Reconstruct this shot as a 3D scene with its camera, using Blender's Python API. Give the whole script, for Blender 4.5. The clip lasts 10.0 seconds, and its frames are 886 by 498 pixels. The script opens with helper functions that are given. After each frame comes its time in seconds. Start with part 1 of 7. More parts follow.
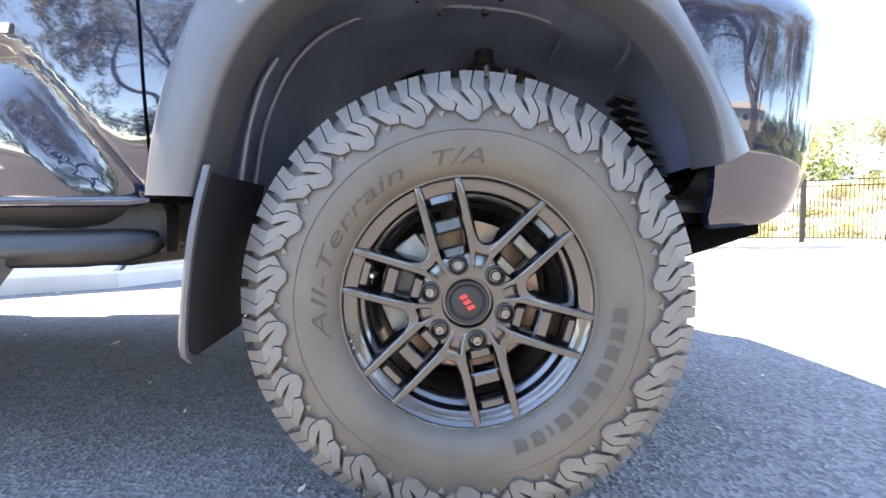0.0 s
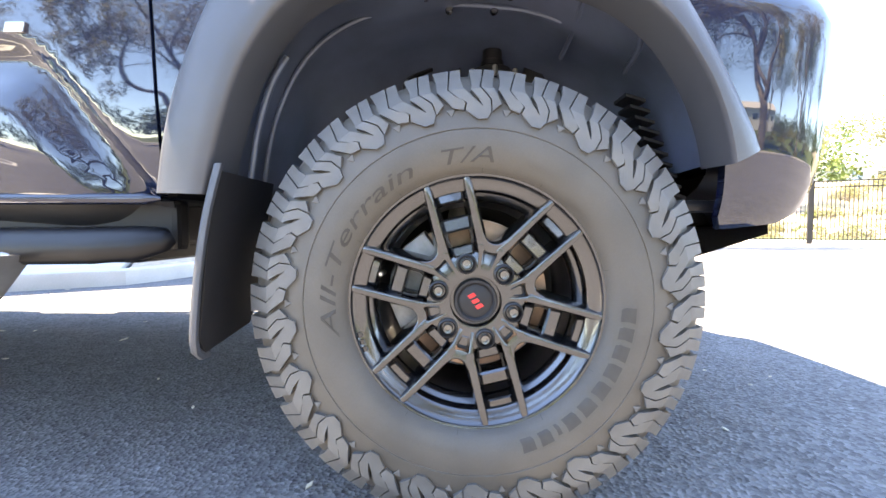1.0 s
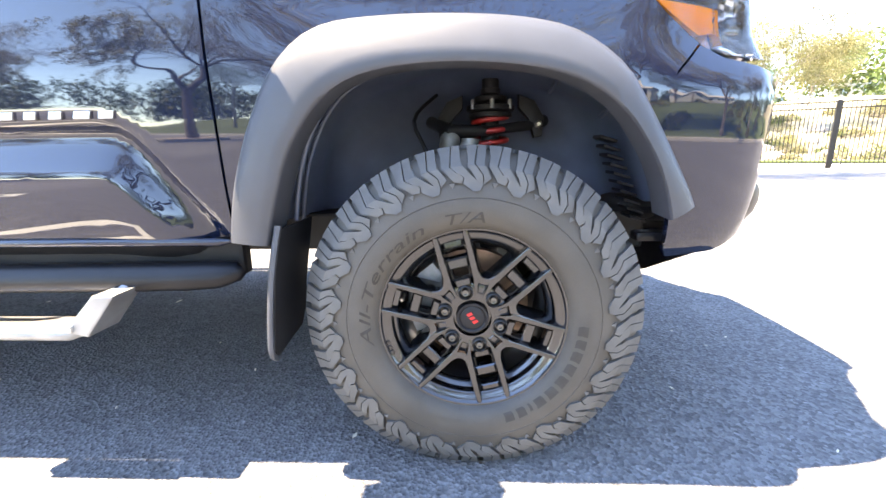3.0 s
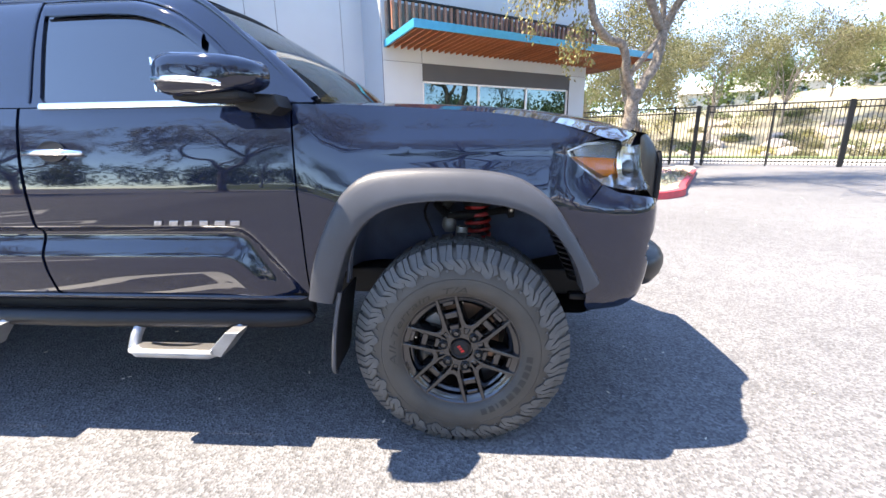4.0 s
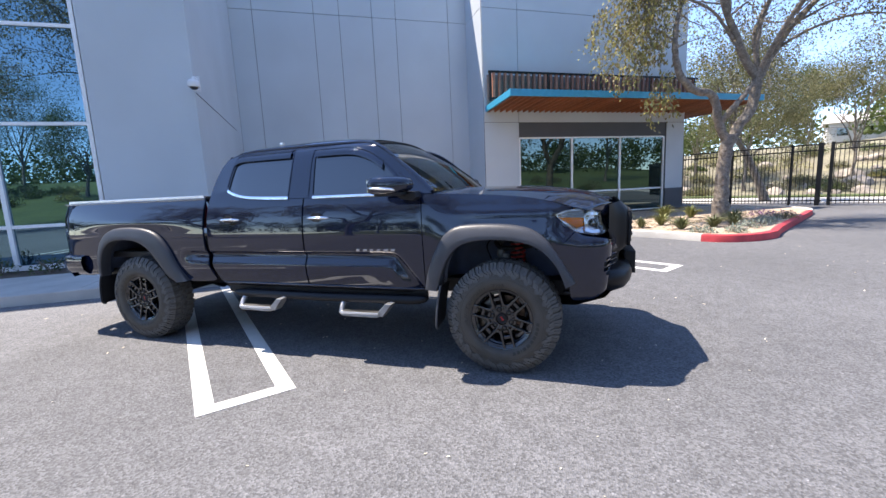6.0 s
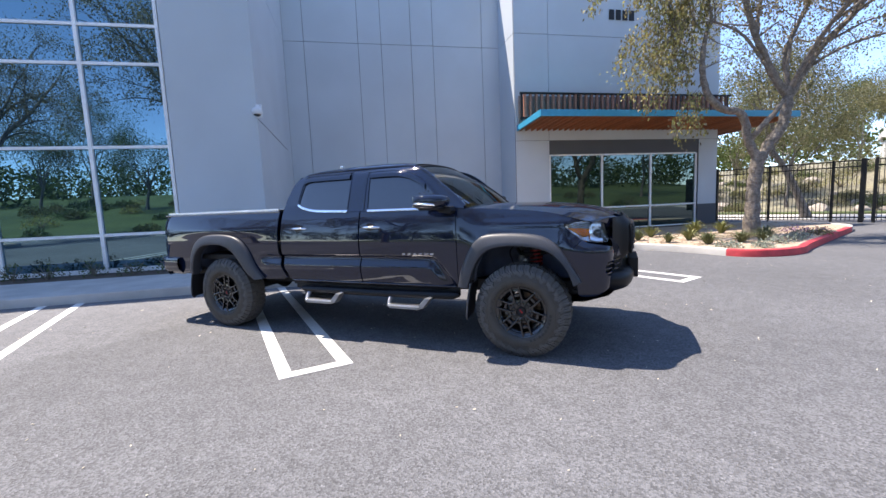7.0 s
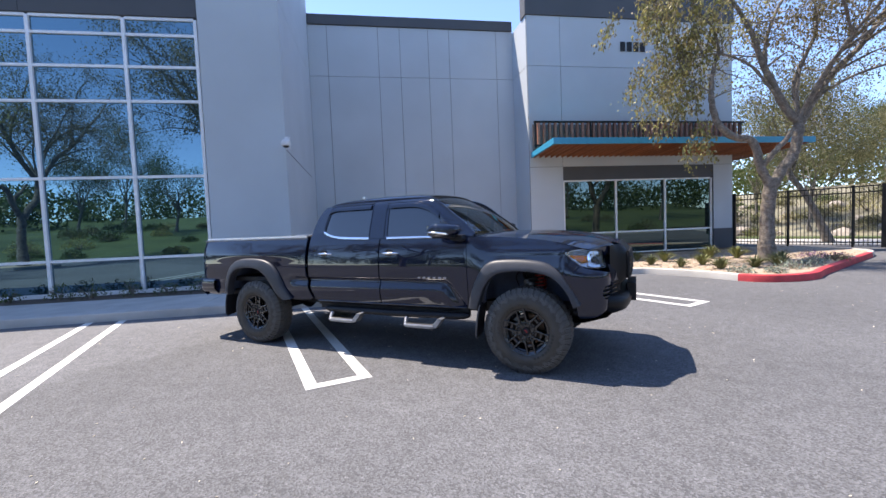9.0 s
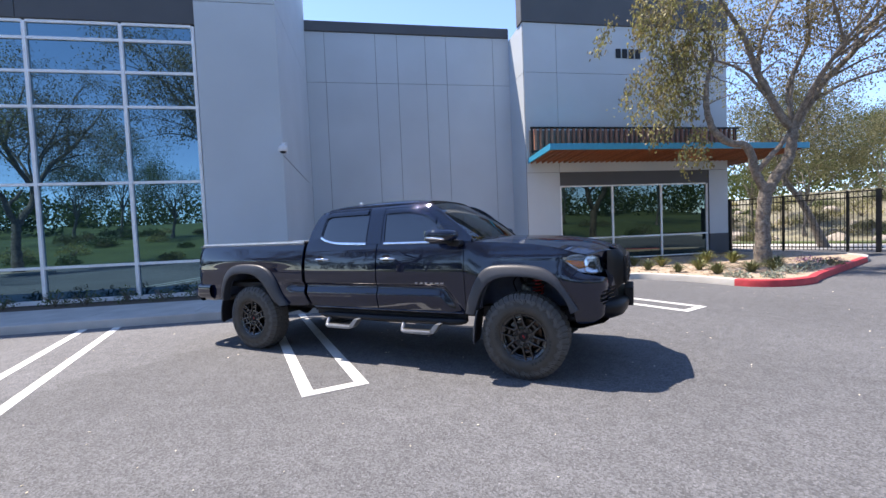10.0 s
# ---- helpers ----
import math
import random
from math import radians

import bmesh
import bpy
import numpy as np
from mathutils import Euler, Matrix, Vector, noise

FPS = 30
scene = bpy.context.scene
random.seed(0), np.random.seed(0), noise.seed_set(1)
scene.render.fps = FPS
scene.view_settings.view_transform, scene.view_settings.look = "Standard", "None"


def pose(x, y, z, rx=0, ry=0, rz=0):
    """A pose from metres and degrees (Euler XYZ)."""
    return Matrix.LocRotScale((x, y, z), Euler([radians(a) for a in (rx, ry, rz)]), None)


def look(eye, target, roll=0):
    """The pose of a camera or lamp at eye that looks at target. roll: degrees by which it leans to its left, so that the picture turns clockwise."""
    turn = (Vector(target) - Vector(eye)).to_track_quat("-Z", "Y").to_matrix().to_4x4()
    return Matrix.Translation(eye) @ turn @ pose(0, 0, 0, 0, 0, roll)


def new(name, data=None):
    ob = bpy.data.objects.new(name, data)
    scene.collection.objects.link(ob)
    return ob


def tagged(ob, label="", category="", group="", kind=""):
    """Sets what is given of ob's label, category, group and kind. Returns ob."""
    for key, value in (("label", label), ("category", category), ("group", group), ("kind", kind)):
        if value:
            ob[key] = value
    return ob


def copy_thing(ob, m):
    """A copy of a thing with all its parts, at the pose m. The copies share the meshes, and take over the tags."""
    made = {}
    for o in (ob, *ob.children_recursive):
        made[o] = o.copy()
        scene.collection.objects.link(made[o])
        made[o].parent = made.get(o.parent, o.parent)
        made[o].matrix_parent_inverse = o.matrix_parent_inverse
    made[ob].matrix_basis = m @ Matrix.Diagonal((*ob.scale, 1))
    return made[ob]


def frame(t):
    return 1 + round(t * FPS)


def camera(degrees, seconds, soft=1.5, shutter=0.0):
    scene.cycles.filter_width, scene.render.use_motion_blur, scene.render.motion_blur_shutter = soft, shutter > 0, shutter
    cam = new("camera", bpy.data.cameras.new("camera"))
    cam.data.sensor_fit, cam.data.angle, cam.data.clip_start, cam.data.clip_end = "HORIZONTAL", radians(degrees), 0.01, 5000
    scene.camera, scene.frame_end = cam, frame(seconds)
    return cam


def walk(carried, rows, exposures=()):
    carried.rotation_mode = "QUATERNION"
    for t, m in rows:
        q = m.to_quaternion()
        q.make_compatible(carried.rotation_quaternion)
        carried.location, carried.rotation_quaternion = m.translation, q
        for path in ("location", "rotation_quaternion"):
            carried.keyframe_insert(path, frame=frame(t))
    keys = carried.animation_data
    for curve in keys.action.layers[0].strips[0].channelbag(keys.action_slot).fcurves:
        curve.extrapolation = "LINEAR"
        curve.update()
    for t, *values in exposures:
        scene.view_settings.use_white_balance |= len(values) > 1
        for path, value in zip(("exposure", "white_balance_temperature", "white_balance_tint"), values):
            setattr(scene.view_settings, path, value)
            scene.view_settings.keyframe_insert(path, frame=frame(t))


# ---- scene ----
cam = camera(93.95, 10.0)
# seconds, eye, target, roll
PATH = [
    (0, (-0.037, -0.744, 0.541), (-0.055, 1.254, 0.448), -0.23),
    (0.5, (-0.039, -0.747, 0.546), (-0.064, 1.25, 0.456), -0.1),
    (1, (-0.045, -0.746, 0.54), (-0.083, 1.251, 0.444), 0.05),
    (1.5, (-0.048, -0.752, 0.546), (-0.099, 1.243, 0.418), 0.15),
    (2, (-0.059, -0.782, 0.545), (-0.128, 1.204, 0.318), 0.01),
    (2.5, (-0.051, -0.823, 0.65), (-0.131, 1.147, 0.313), -0.29),
    (3, (-0.027, -0.951, 0.807), (-0.114, 0.994, 0.35), -0.95),
    (3.2, (0.008, -1.028, 0.907), (-0.077, 0.909, 0.417), -1.21),
    (4.3, (0.09, -1.647, 1.24), (-0.122, 0.276, 0.732), -1.21),
    (4.5, (0.142, -1.803, 1.265), (-0.124, 0.121, 0.786), -1.58),
    (5, (0.25, -2.184, 1.301), (-0.141, -0.263, 0.903), -2),
    (5.5, (0.359, -2.506, 1.363), (-0.162, -0.605, 1.027), -2.39),
    (6, (0.541, -2.84, 1.361), (-0.095, -0.967, 1.066), -2.65),
    (7.3, (0.85, -3.623, 1.384), (0.038, -1.807, 1.177), -2.36),
    (7.5, (0.905, -3.688, 1.402), (0.075, -1.879, 1.2), -2.37),
    (8, (0.96, -3.778, 1.431), (0.107, -1.976, 1.266), -2.29),
    (8.5, (0.974, -3.8, 1.431), (0.111, -2.0, 1.299), -2.27),
    (9, (0.982, -3.814, 1.43), (0.123, -2.011, 1.322), -2.31),
    (9.5, (0.981, -3.815, 1.434), (0.128, -2.009, 1.339), -2.31),
    (10, (0.98, -3.806, 1.428), (0.133, -1.996, 1.346), -2.38),
]
EXPOSURES = [(0, 4.48, 9700, 12), (2, 4.48, 9700, 12), (2.5, 4.48, 9600, 12), (3.0, 4.25, 9200, 12), (3.2, 4.05, 8900, 12), (4.3, 2.65, 7500, 12), (5, 2.2, 7250, 13), (6, 1.95, 7150, 13), (8, 1.77, 7150, 14), (10, 1.66, 7100, 14)]
walk(cam, [(t, look(eye, target, roll)) for t, eye, target, roll in PATH], EXPOSURES)

THD = 34.83  # the building's turn against the truck

# ---- light ----
SUN_DIR = Vector((-0.485, 0.020, 1.0)).normalized()
world = bpy.data.worlds.new("sky")
scene.world = world
world.use_nodes = True
wn = world.node_tree.nodes
sky = wn.new("ShaderNodeTexSky")
sky.sky_type = "NISHITA"
sky.sun_disc = False
sky.dust_density, sky.ozone_density, sky.air_density, sky.altitude = 0.0, 5.0, 1.0, 3500
sky.sun_elevation = math.asin(SUN_DIR.z)
sky.sun_rotation = math.atan2(SUN_DIR.x, SUN_DIR.y)
wn["Background"].inputs["Strength"].default_value = 0.15
world.node_tree.links.new(sky.outputs[0], wn["Background"].inputs["Color"])
sun_data = bpy.data.lights.new("sun", "SUN")
sun_data.energy, sun_data.angle, sun_data.color = 3.0, radians(0.53), (1.0, 0.95, 0.88)
sun = new("sun", sun_data)
sun.matrix_world = look(SUN_DIR * 50, (0, 0, 0))

# ---- materials ----


def mat(name, color, rough=0.5, metal=0.0, coat=0.0, spec=0.5, var=0.15, scale=8.0, bump=0.0, bscale=60.0, bdist=0.01, tint=None, island=0.0, obrand=0.0, fine=0.0, thin=0.0):
    """A surface with a coarse stain, a fine grain and relief. var: how far the stain swings the colour; fine: the same for the grain."""
    m = bpy.data.materials.new(name)
    m.use_nodes = True
    nt = m.node_tree
    p = nt.nodes["Principled BSDF"]
    p.inputs["Roughness"].default_value = rough
    p.inputs["Metallic"].default_value = metal
    p.inputs["Coat Weight"].default_value = coat
    p.inputs["Coat Roughness"].default_value = 0.03
    p.inputs["Specular IOR Level"].default_value = spec
    co = nt.nodes.new("ShaderNodeTexCoord")
    big = nt.nodes.new("ShaderNodeTexNoise")
    big.inputs["Scale"].default_value = scale
    big.inputs["Detail"].default_value = 5.0
    nt.links.new(co.outputs["Object"], big.inputs["Vector"])
    ramp = nt.nodes.new("ShaderNodeMapRange")
    ramp.inputs[1].default_value, ramp.inputs[2].default_value = 0.3, 0.7
    ramp.inputs[3].default_value, ramp.inputs[4].default_value = 1 - var, 1 + var
    nt.links.new(big.outputs["Fac"], ramp.inputs[0])
    last = ramp.outputs[0]
    if fine:
        small = nt.nodes.new("ShaderNodeTexNoise")
        small.inputs["Scale"].default_value = bscale
        small.inputs["Detail"].default_value = 3.0
        nt.links.new(co.outputs["Object"], small.inputs["Vector"])
        r2 = nt.nodes.new("ShaderNodeMapRange")
        r2.inputs[1].default_value, r2.inputs[2].default_value = 0.3, 0.7
        r2.inputs[3].default_value, r2.inputs[4].default_value = 1 - fine, 1 + fine
        nt.links.new(small.outputs["Fac"], r2.inputs[0])
        mu = nt.nodes.new("ShaderNodeMath")
        mu.operation = "MULTIPLY"
        nt.links.new(last, mu.inputs[0])
        nt.links.new(r2.outputs[0], mu.inputs[1])
        last = mu.outputs[0]
    if island or obrand:
        src = nt.nodes.new("ShaderNodeNewGeometry").outputs["Random Per Island"] if island else nt.nodes.new("ShaderNodeObjectInfo").outputs["Random"]
        r3 = nt.nodes.new("ShaderNodeMapRange")
        k = island or obrand
        r3.inputs[3].default_value, r3.inputs[4].default_value = 1 - k, 1 + k
        nt.links.new(src, r3.inputs[0])
        mu = nt.nodes.new("ShaderNodeMath")
        mu.operation = "MULTIPLY"
        nt.links.new(last, mu.inputs[0])
        nt.links.new(r3.outputs[0], mu.inputs[1])
        last = mu.outputs[0]
    mix = nt.nodes.new("ShaderNodeMix")
    mix.data_type = "RGBA"
    mix.blend_type = "MIX"
    mix.inputs[6].default_value = (*color, 1)
    mix.inputs[7].default_value = (*(tint or color), 1)
    nt.links.new(big.outputs["Fac"], mix.inputs[0])
    sc = nt.nodes.new("ShaderNodeVectorMath")
    sc.operation = "SCALE"
    nt.links.new(mix.outputs[2], sc.inputs[0])
    nt.links.new(last, sc.inputs["Scale"])
    nt.links.new(sc.outputs[0], p.inputs["Base Color"])
    if bump:
        bn = nt.nodes.new("ShaderNodeTexNoise")
        bn.inputs["Scale"].default_value = bscale
        bn.inputs["Detail"].default_value = 4.0
        nt.links.new(co.outputs["Object"], bn.inputs["Vector"])
        bu = nt.nodes.new("ShaderNodeBump")
        bu.inputs["Strength"].default_value = bump
        bu.inputs["Distance"].default_value = bdist
        nt.links.new(bn.outputs["Fac"], bu.inputs["Height"])
        nt.links.new(bu.outputs[0], p.inputs["Normal"])
    if thin:  # light shines through, as through a leaf
        tl = nt.nodes.new("ShaderNodeBsdfTranslucent")
        nt.links.new(sc.outputs[0], tl.inputs[0])
        mx = nt.nodes.new("ShaderNodeMixShader")
        mx.inputs[0].default_value = thin
        nt.links.new(p.outputs[0], mx.inputs[1])
        nt.links.new(tl.outputs[0], mx.inputs[2])
        nt.links.new(mx.outputs[0], nt.nodes["Material Output"].inputs[0])
    return m


def glass_mat(name, color, rough=0.0, see=0.0, through_tint=(0.75, 0.8, 0.78), ior=1.6, sheen=(1, 1, 1)):
    """A dark tinted pane: a glossy sheet that lets the share see of the light straight through."""
    m = bpy.data.materials.new(name)
    m.use_nodes = True
    nt = m.node_tree
    p = nt.nodes["Principled BSDF"]
    p.inputs["Base Color"].default_value = (*color, 1)
    p.inputs["Roughness"].default_value = rough
    p.inputs["IOR"].default_value = ior
    p.inputs["Specular Tint"].default_value = (*sheen, 1)
    if see:
        tr = nt.nodes.new("ShaderNodeBsdfTransparent")
        tr.inputs[0].default_value = (*through_tint, 1)
        mx = nt.nodes.new("ShaderNodeMixShader")
        mx.inputs[0].default_value = see
        gl = nt.nodes.new("ShaderNodeBsdfGlossy")
        gl.inputs["Roughness"].default_value = 0.0
        fr = nt.nodes.new("ShaderNodeFresnel")
        fr.inputs[0].default_value = 1.5
        m2 = nt.nodes.new("ShaderNodeMixShader")
        nt.links.new(p.outputs[0], mx.inputs[1])
        nt.links.new(tr.outputs[0], mx.inputs[2])
        nt.links.new(fr.outputs[0], m2.inputs[0])
        nt.links.new(mx.outputs[0], m2.inputs[1])
        nt.links.new(gl.outputs[0], m2.inputs[2])
        nt.links.new(m2.outputs[0], nt.nodes["Material Output"].inputs[0])
    return m


PAINT = mat("black_paint", (0.0055, 0.0098, 0.027), 0.3, 0.0, 1.0, 0.0, 0.1, 3.0)
PAINT.node_tree.nodes["Principled BSDF"].inputs["Coat IOR"].default_value = 1.6
BADGEM = mat("smoked_chrome", (0.42, 0.42, 0.45), 0.25, 1.0, 0, 0.5, 0.05)
HOOPM = mat("worn_grey_step_hoop", (0.30, 0.31, 0.33), 0.42, 0.7, 0, 0.5, 0.2, 12.0, 0.08, 200.0, 0.001)
STEPM = mat("satin_black_step", (0.006, 0.006, 0.008), 0.4, 0, 0, 0.25, 0.2, 7.0)
TRIM = mat("grained_grey_plastic", (0.046, 0.050, 0.061), 0.42, 0, 0, 0.4, 0.12, 6.0, 0.25, 900.0, 0.001)
BLACKP = mat("black_plastic", (0.010, 0.010, 0.012), 0.55, 0, 0, 0.3, 0.2, 7.0, 0.1, 300.0, 0.001)
# raised, bluish base: lens haze over the dusty black liner is in the colour
DARKIN = mat("dusty_black_liner", (0.078, 0.098, 0.150), 0.30, 0, 0, 0.7, 0.35, 5.0, 0.12, 60.0, 0.002)
RUBBER = mat("tyre_rubber", (0.052, 0.0475, 0.043), 0.58, 0, 0, 0.4, 0.14, 9.0, 0.12, 400.0, 0.0008, (0.062, 0.055, 0.048), fine=0.06)
# cooler than the sidewall: blue skylight on the tread is in this colour
BLOCKM = mat("tread_rubber", (0.060, 0.062, 0.068), 0.6, 0, 0, 0.4, 0.15, 14.0, 0.12, 400.0, 0.0008, (0.09, 0.086, 0.08), obrand=0.08)
GROOVE = mat("tread_cut", (0.018, 0.018, 0.018), 0.8)
LETTER = mat("tyre_lettering", (0.026, 0.024, 0.022), 0.55, 0, 0, 0.4, 0.2, 40.0)
RIMM = mat("satin_black_alloy", (0.056, 0.057, 0.062), 0.19, 0.9, 0.5, 0.5, 0.08, 12.0, 0.03, 700.0, 0.0004)
# darker copy of the wheel alloy: shade of the recesses put into the colour
RIMG = mat("gloss_black_alloy", (0.010, 0.010, 0.011), 0.3, 0.0, 0.0, 0.3, 0.1, 12.0)
NUTM = mat("dark_nut_steel", (0.13, 0.13, 0.13), 0.28, 1.0, 0, 0.5, 0.15, 40.0)
# barrel darkened apart from the lip, so its inner shade is in the colour
RIMD = mat("dark_wheel_barrel", (0.010, 0.010, 0.012), 0.3, 0.0, 0.3, 0.5, 0.3, 9.0)
STEEL = mat("brushed_steel", (0.5, 0.48, 0.45), 0.32, 1.0, 0, 0.5, 0.2, 20.0, 0.1, 200.0, 0.001)
ROTOR = mat("brake_rotor", (0.19, 0.145, 0.12), 0.38, 1.0, 0, 0.5, 0.2, 25.0, 0.1, 200.0, 0.001, (0.22, 0.14, 0.10))
CALIPER = mat("cast_iron", (0.22, 0.22, 0.22), 0.55, 0.6, 0, 0.5, 0.3, 30.0, 0.4, 120.0, 0.002)
CHROME = mat("chrome", (0.88, 0.88, 0.9), 0.1, 1.0, 0, 0.5, 0.05)
DCHROME = mat("dark_chrome", (0.18, 0.18, 0.19), 0.22, 1.0, 0, 0.5, 0.05)
ALU = mat("bright_aluminium", (0.7, 0.7, 0.72), 0.3, 1.0, 0, 0.5, 0.1)
RED = mat("red_badge", (0.5, 0.012, 0.015), 0.4)
REDSPR = mat("red_spring", (0.35, 0.02, 0.02), 0.4, 0, 0.3)
AMBER = mat("amber_lens", (1.0, 0.27, 0.003), 0.25, 0, 0.2, 0.3)
TAILRED = mat("red_lens", (0.25, 0.01, 0.012), 0.15, 0, 1.0)
TINT = glass_mat("dark_tinted_glass", (0.004, 0.006, 0.010), ior=2.0)
WSHIELD = glass_mat("windscreen_glass", (0.02, 0.025, 0.025), 0.0, 0.88, (0.86, 0.93, 0.9))
LAMPIN = mat("bright_lamp_bowl", (0.62, 0.63, 0.66), 0.22, 1.0, 0, 0.5, 0.1, 30.0)
LAMPGL = glass_mat("headlamp_glass", (0.3, 0.32, 0.34), 0.0, 0.97, (0.95, 0.96, 0.96))
SEAT = mat("black_seat_cloth", (0.025, 0.025, 0.028), 0.8)
ORANGE = mat("orange_cloth", (0.6, 0.16, 0.05), 0.7)

# ---- mesh helpers ----


def smooth_fn(pts):
    """A smooth function through (x, y) points, held level past the ends."""
    xs, ys = [p[0] for p in pts], [p[1] for p in pts]
    n = len(xs)
    d = [0.0] * n
    for i in range(1, n - 1):
        a, b = (ys[i] - ys[i - 1]) / (xs[i] - xs[i - 1]), (ys[i + 1] - ys[i]) / (xs[i + 1] - xs[i])
        d[i] = 0.0 if a * b <= 0 else 2 * a * b / (a + b)
    if n > 2:
        d[0] = (ys[1] - ys[0]) / (xs[1] - xs[0])
        d[-1] = (ys[-1] - ys[-2]) / (xs[-1] - xs[-2])

    def f(x):
        if x <= xs[0]:
            return ys[0]
        if x >= xs[-1]:
            return ys[-1]
        i = 0
        while x > xs[i + 1]:
            i += 1
        h = xs[i + 1] - xs[i]
        t = (x - xs[i]) / h
        return (2 * t**3 - 3 * t**2 + 1) * ys[i] + (t**3 - 2 * t**2 + t) * h * d[i] + (-2 * t**3 + 3 * t**2) * ys[i + 1] + (t**3 - t**2) * h * d[i + 1]

    return f


def spline(pts, n, closed=False):
    """n points at even steps along a Catmull-Rom curve through pts."""
    ps = [Vector(p) for p in pts]
    out = []
    cnt = len(ps) if closed else len(ps) - 1
    for i in range(cnt):
        g = (lambda k: ps[k % len(ps)]) if closed else (lambda k: ps[min(max(k, 0), len(ps) - 1)])
        a, b, c, d = g(i - 1), g(i), g(i + 1), g(i + 2)
        for j in range(12):
            t = j / 12
            out.append(0.5 * ((2 * b) + (c - a) * t + (2 * a - 5 * b + 4 * c - d) * t * t + (3 * b - a - 3 * c + d) * t**3))
    if not closed:
        out.append(ps[-1])
    else:
        out.append(out[0].copy())
    lens = [0.0]
    for p, q in zip(out, out[1:]):
        lens.append(lens[-1] + (q - p).length)
    res = []
    k = 0
    for i in range(n):
        s = lens[-1] * i / (n if closed else n - 1)
        while k < len(lens) - 2 and lens[k + 1] < s:
            k += 1
        h = lens[k + 1] - lens[k]
        res.append(out[k].lerp(out[k + 1], (s - lens[k]) / h if h > 1e-9 else 0.0))
    return res


def link(name, bm, material, parent=None, label="", smooth=None, normals=None):
    """Links a bmesh as one mesh object. smooth: degrees under which edges are shaded smooth."""
    me = bpy.data.meshes.new(name)
    bm.normal_update()
    if smooth:
        lim = math.cos(radians(smooth))
        for e in bm.edges:
            e.smooth = len(e.link_faces) != 2 or e.link_faces[0].normal.dot(e.link_faces[1].normal) > lim
        for f in bm.faces:
            f.smooth = True
    bm.to_mesh(me)
    bm.free()
    for m in material if isinstance(material, (list, tuple)) else (material,):
        me.materials.append(m)
    ob = new(name, me)
    if parent:
        ob.parent = parent
    if label:
        tagged(ob, label)
    return ob


def part(name, bm, material, parent, label="", smooth=None):
    return link(name, bm, material, parent, label, smooth)


def thing(name, label, category, at=None, group="", kind=""):
    ob = new(name)
    ob.empty_display_size = 0.1
    if at is not None:
        ob.matrix_world = at if isinstance(at, Matrix) else Matrix.Translation(at)
    return tagged(ob, label, category, group, kind)


def box(a, b, bevel=0.0, bm=None, m=None, seg=2):
    bm = bm or bmesh.new()
    r = bmesh.ops.create_cube(bm, size=1)
    for v in r["verts"]:
        v.co = Vector([(a[i] + b[i]) / 2 + v.co[i] * (b[i] - a[i]) for i in range(3)])
        if m:
            v.co = m @ v.co
    if bevel:
        es = list({e for v in r["verts"] for e in v.link_edges})
        bmesh.ops.bevel(bm, geom=es, offset=bevel, segments=seg, affect="EDGES", profile=0.6)
    return bm


def grid(rows, bm=None, closed=False, flip=False):
    """A sheet through rows of points."""
    bm = bm or bmesh.new()
    vs = [[bm.verts.new(p) for p in r] for r in rows]
    for r, s in zip(vs, vs[1:]):
        n = len(r)
        for i in range(n if closed else n - 1):
            q = (r[i], r[(i + 1) % n], s[(i + 1) % n], s[i])
            try:
                bm.faces.new(q[::-1] if flip else q)
            except ValueError:
                pass
    return bm


def tube(path, radius, seg=10, bm=None, caps=True, flat=1.0):
    """A round bar along a path; radius may be a list."""
    bm = bm or bmesh.new()
    ps = [Vector(p) for p in path]
    rad = radius if isinstance(radius, (list, tuple)) else [radius] * len(ps)
    rings = []
    up = None
    for i, p in enumerate(ps):
        t = (ps[min(i + 1, len(ps) - 1)] - ps[max(i - 1, 0)]).normalized()
        if up is None:
            up = t.orthogonal().normalized()
        up = (up - t * up.dot(t)).normalized()
        si = t.cross(up)
        rings.append([bm.verts.new(p + (up * math.cos(a) + si * math.sin(a) * flat) * rad[i]) for a in [2 * math.pi * k / seg for k in range(seg)]])
    for r, s in zip(rings, rings[1:]):
        for k in range(seg):
            bm.faces.new((r[k], r[(k + 1) % seg], s[(k + 1) % seg], s[k]))
    if caps:
        bm.faces.new(rings[0][::-1])
        bm.faces.new(rings[-1])
    return bm


def lathe(profile, seg, bm=None, axis="y"):
    """Turns (r, h) points round an axis through the origin."""
    bm = bm or bmesh.new()
    rows = []
    for r, h in profile:
        ring = []
        for k in range(seg):
            a = 2 * math.pi * k / seg
            ring.append((r * math.cos(a), h, r * math.sin(a)) if axis == "y" else (r * math.cos(a), r * math.sin(a), h))
        rows.append(ring)
    return grid(rows, bm, closed=True, flip=axis == "y")


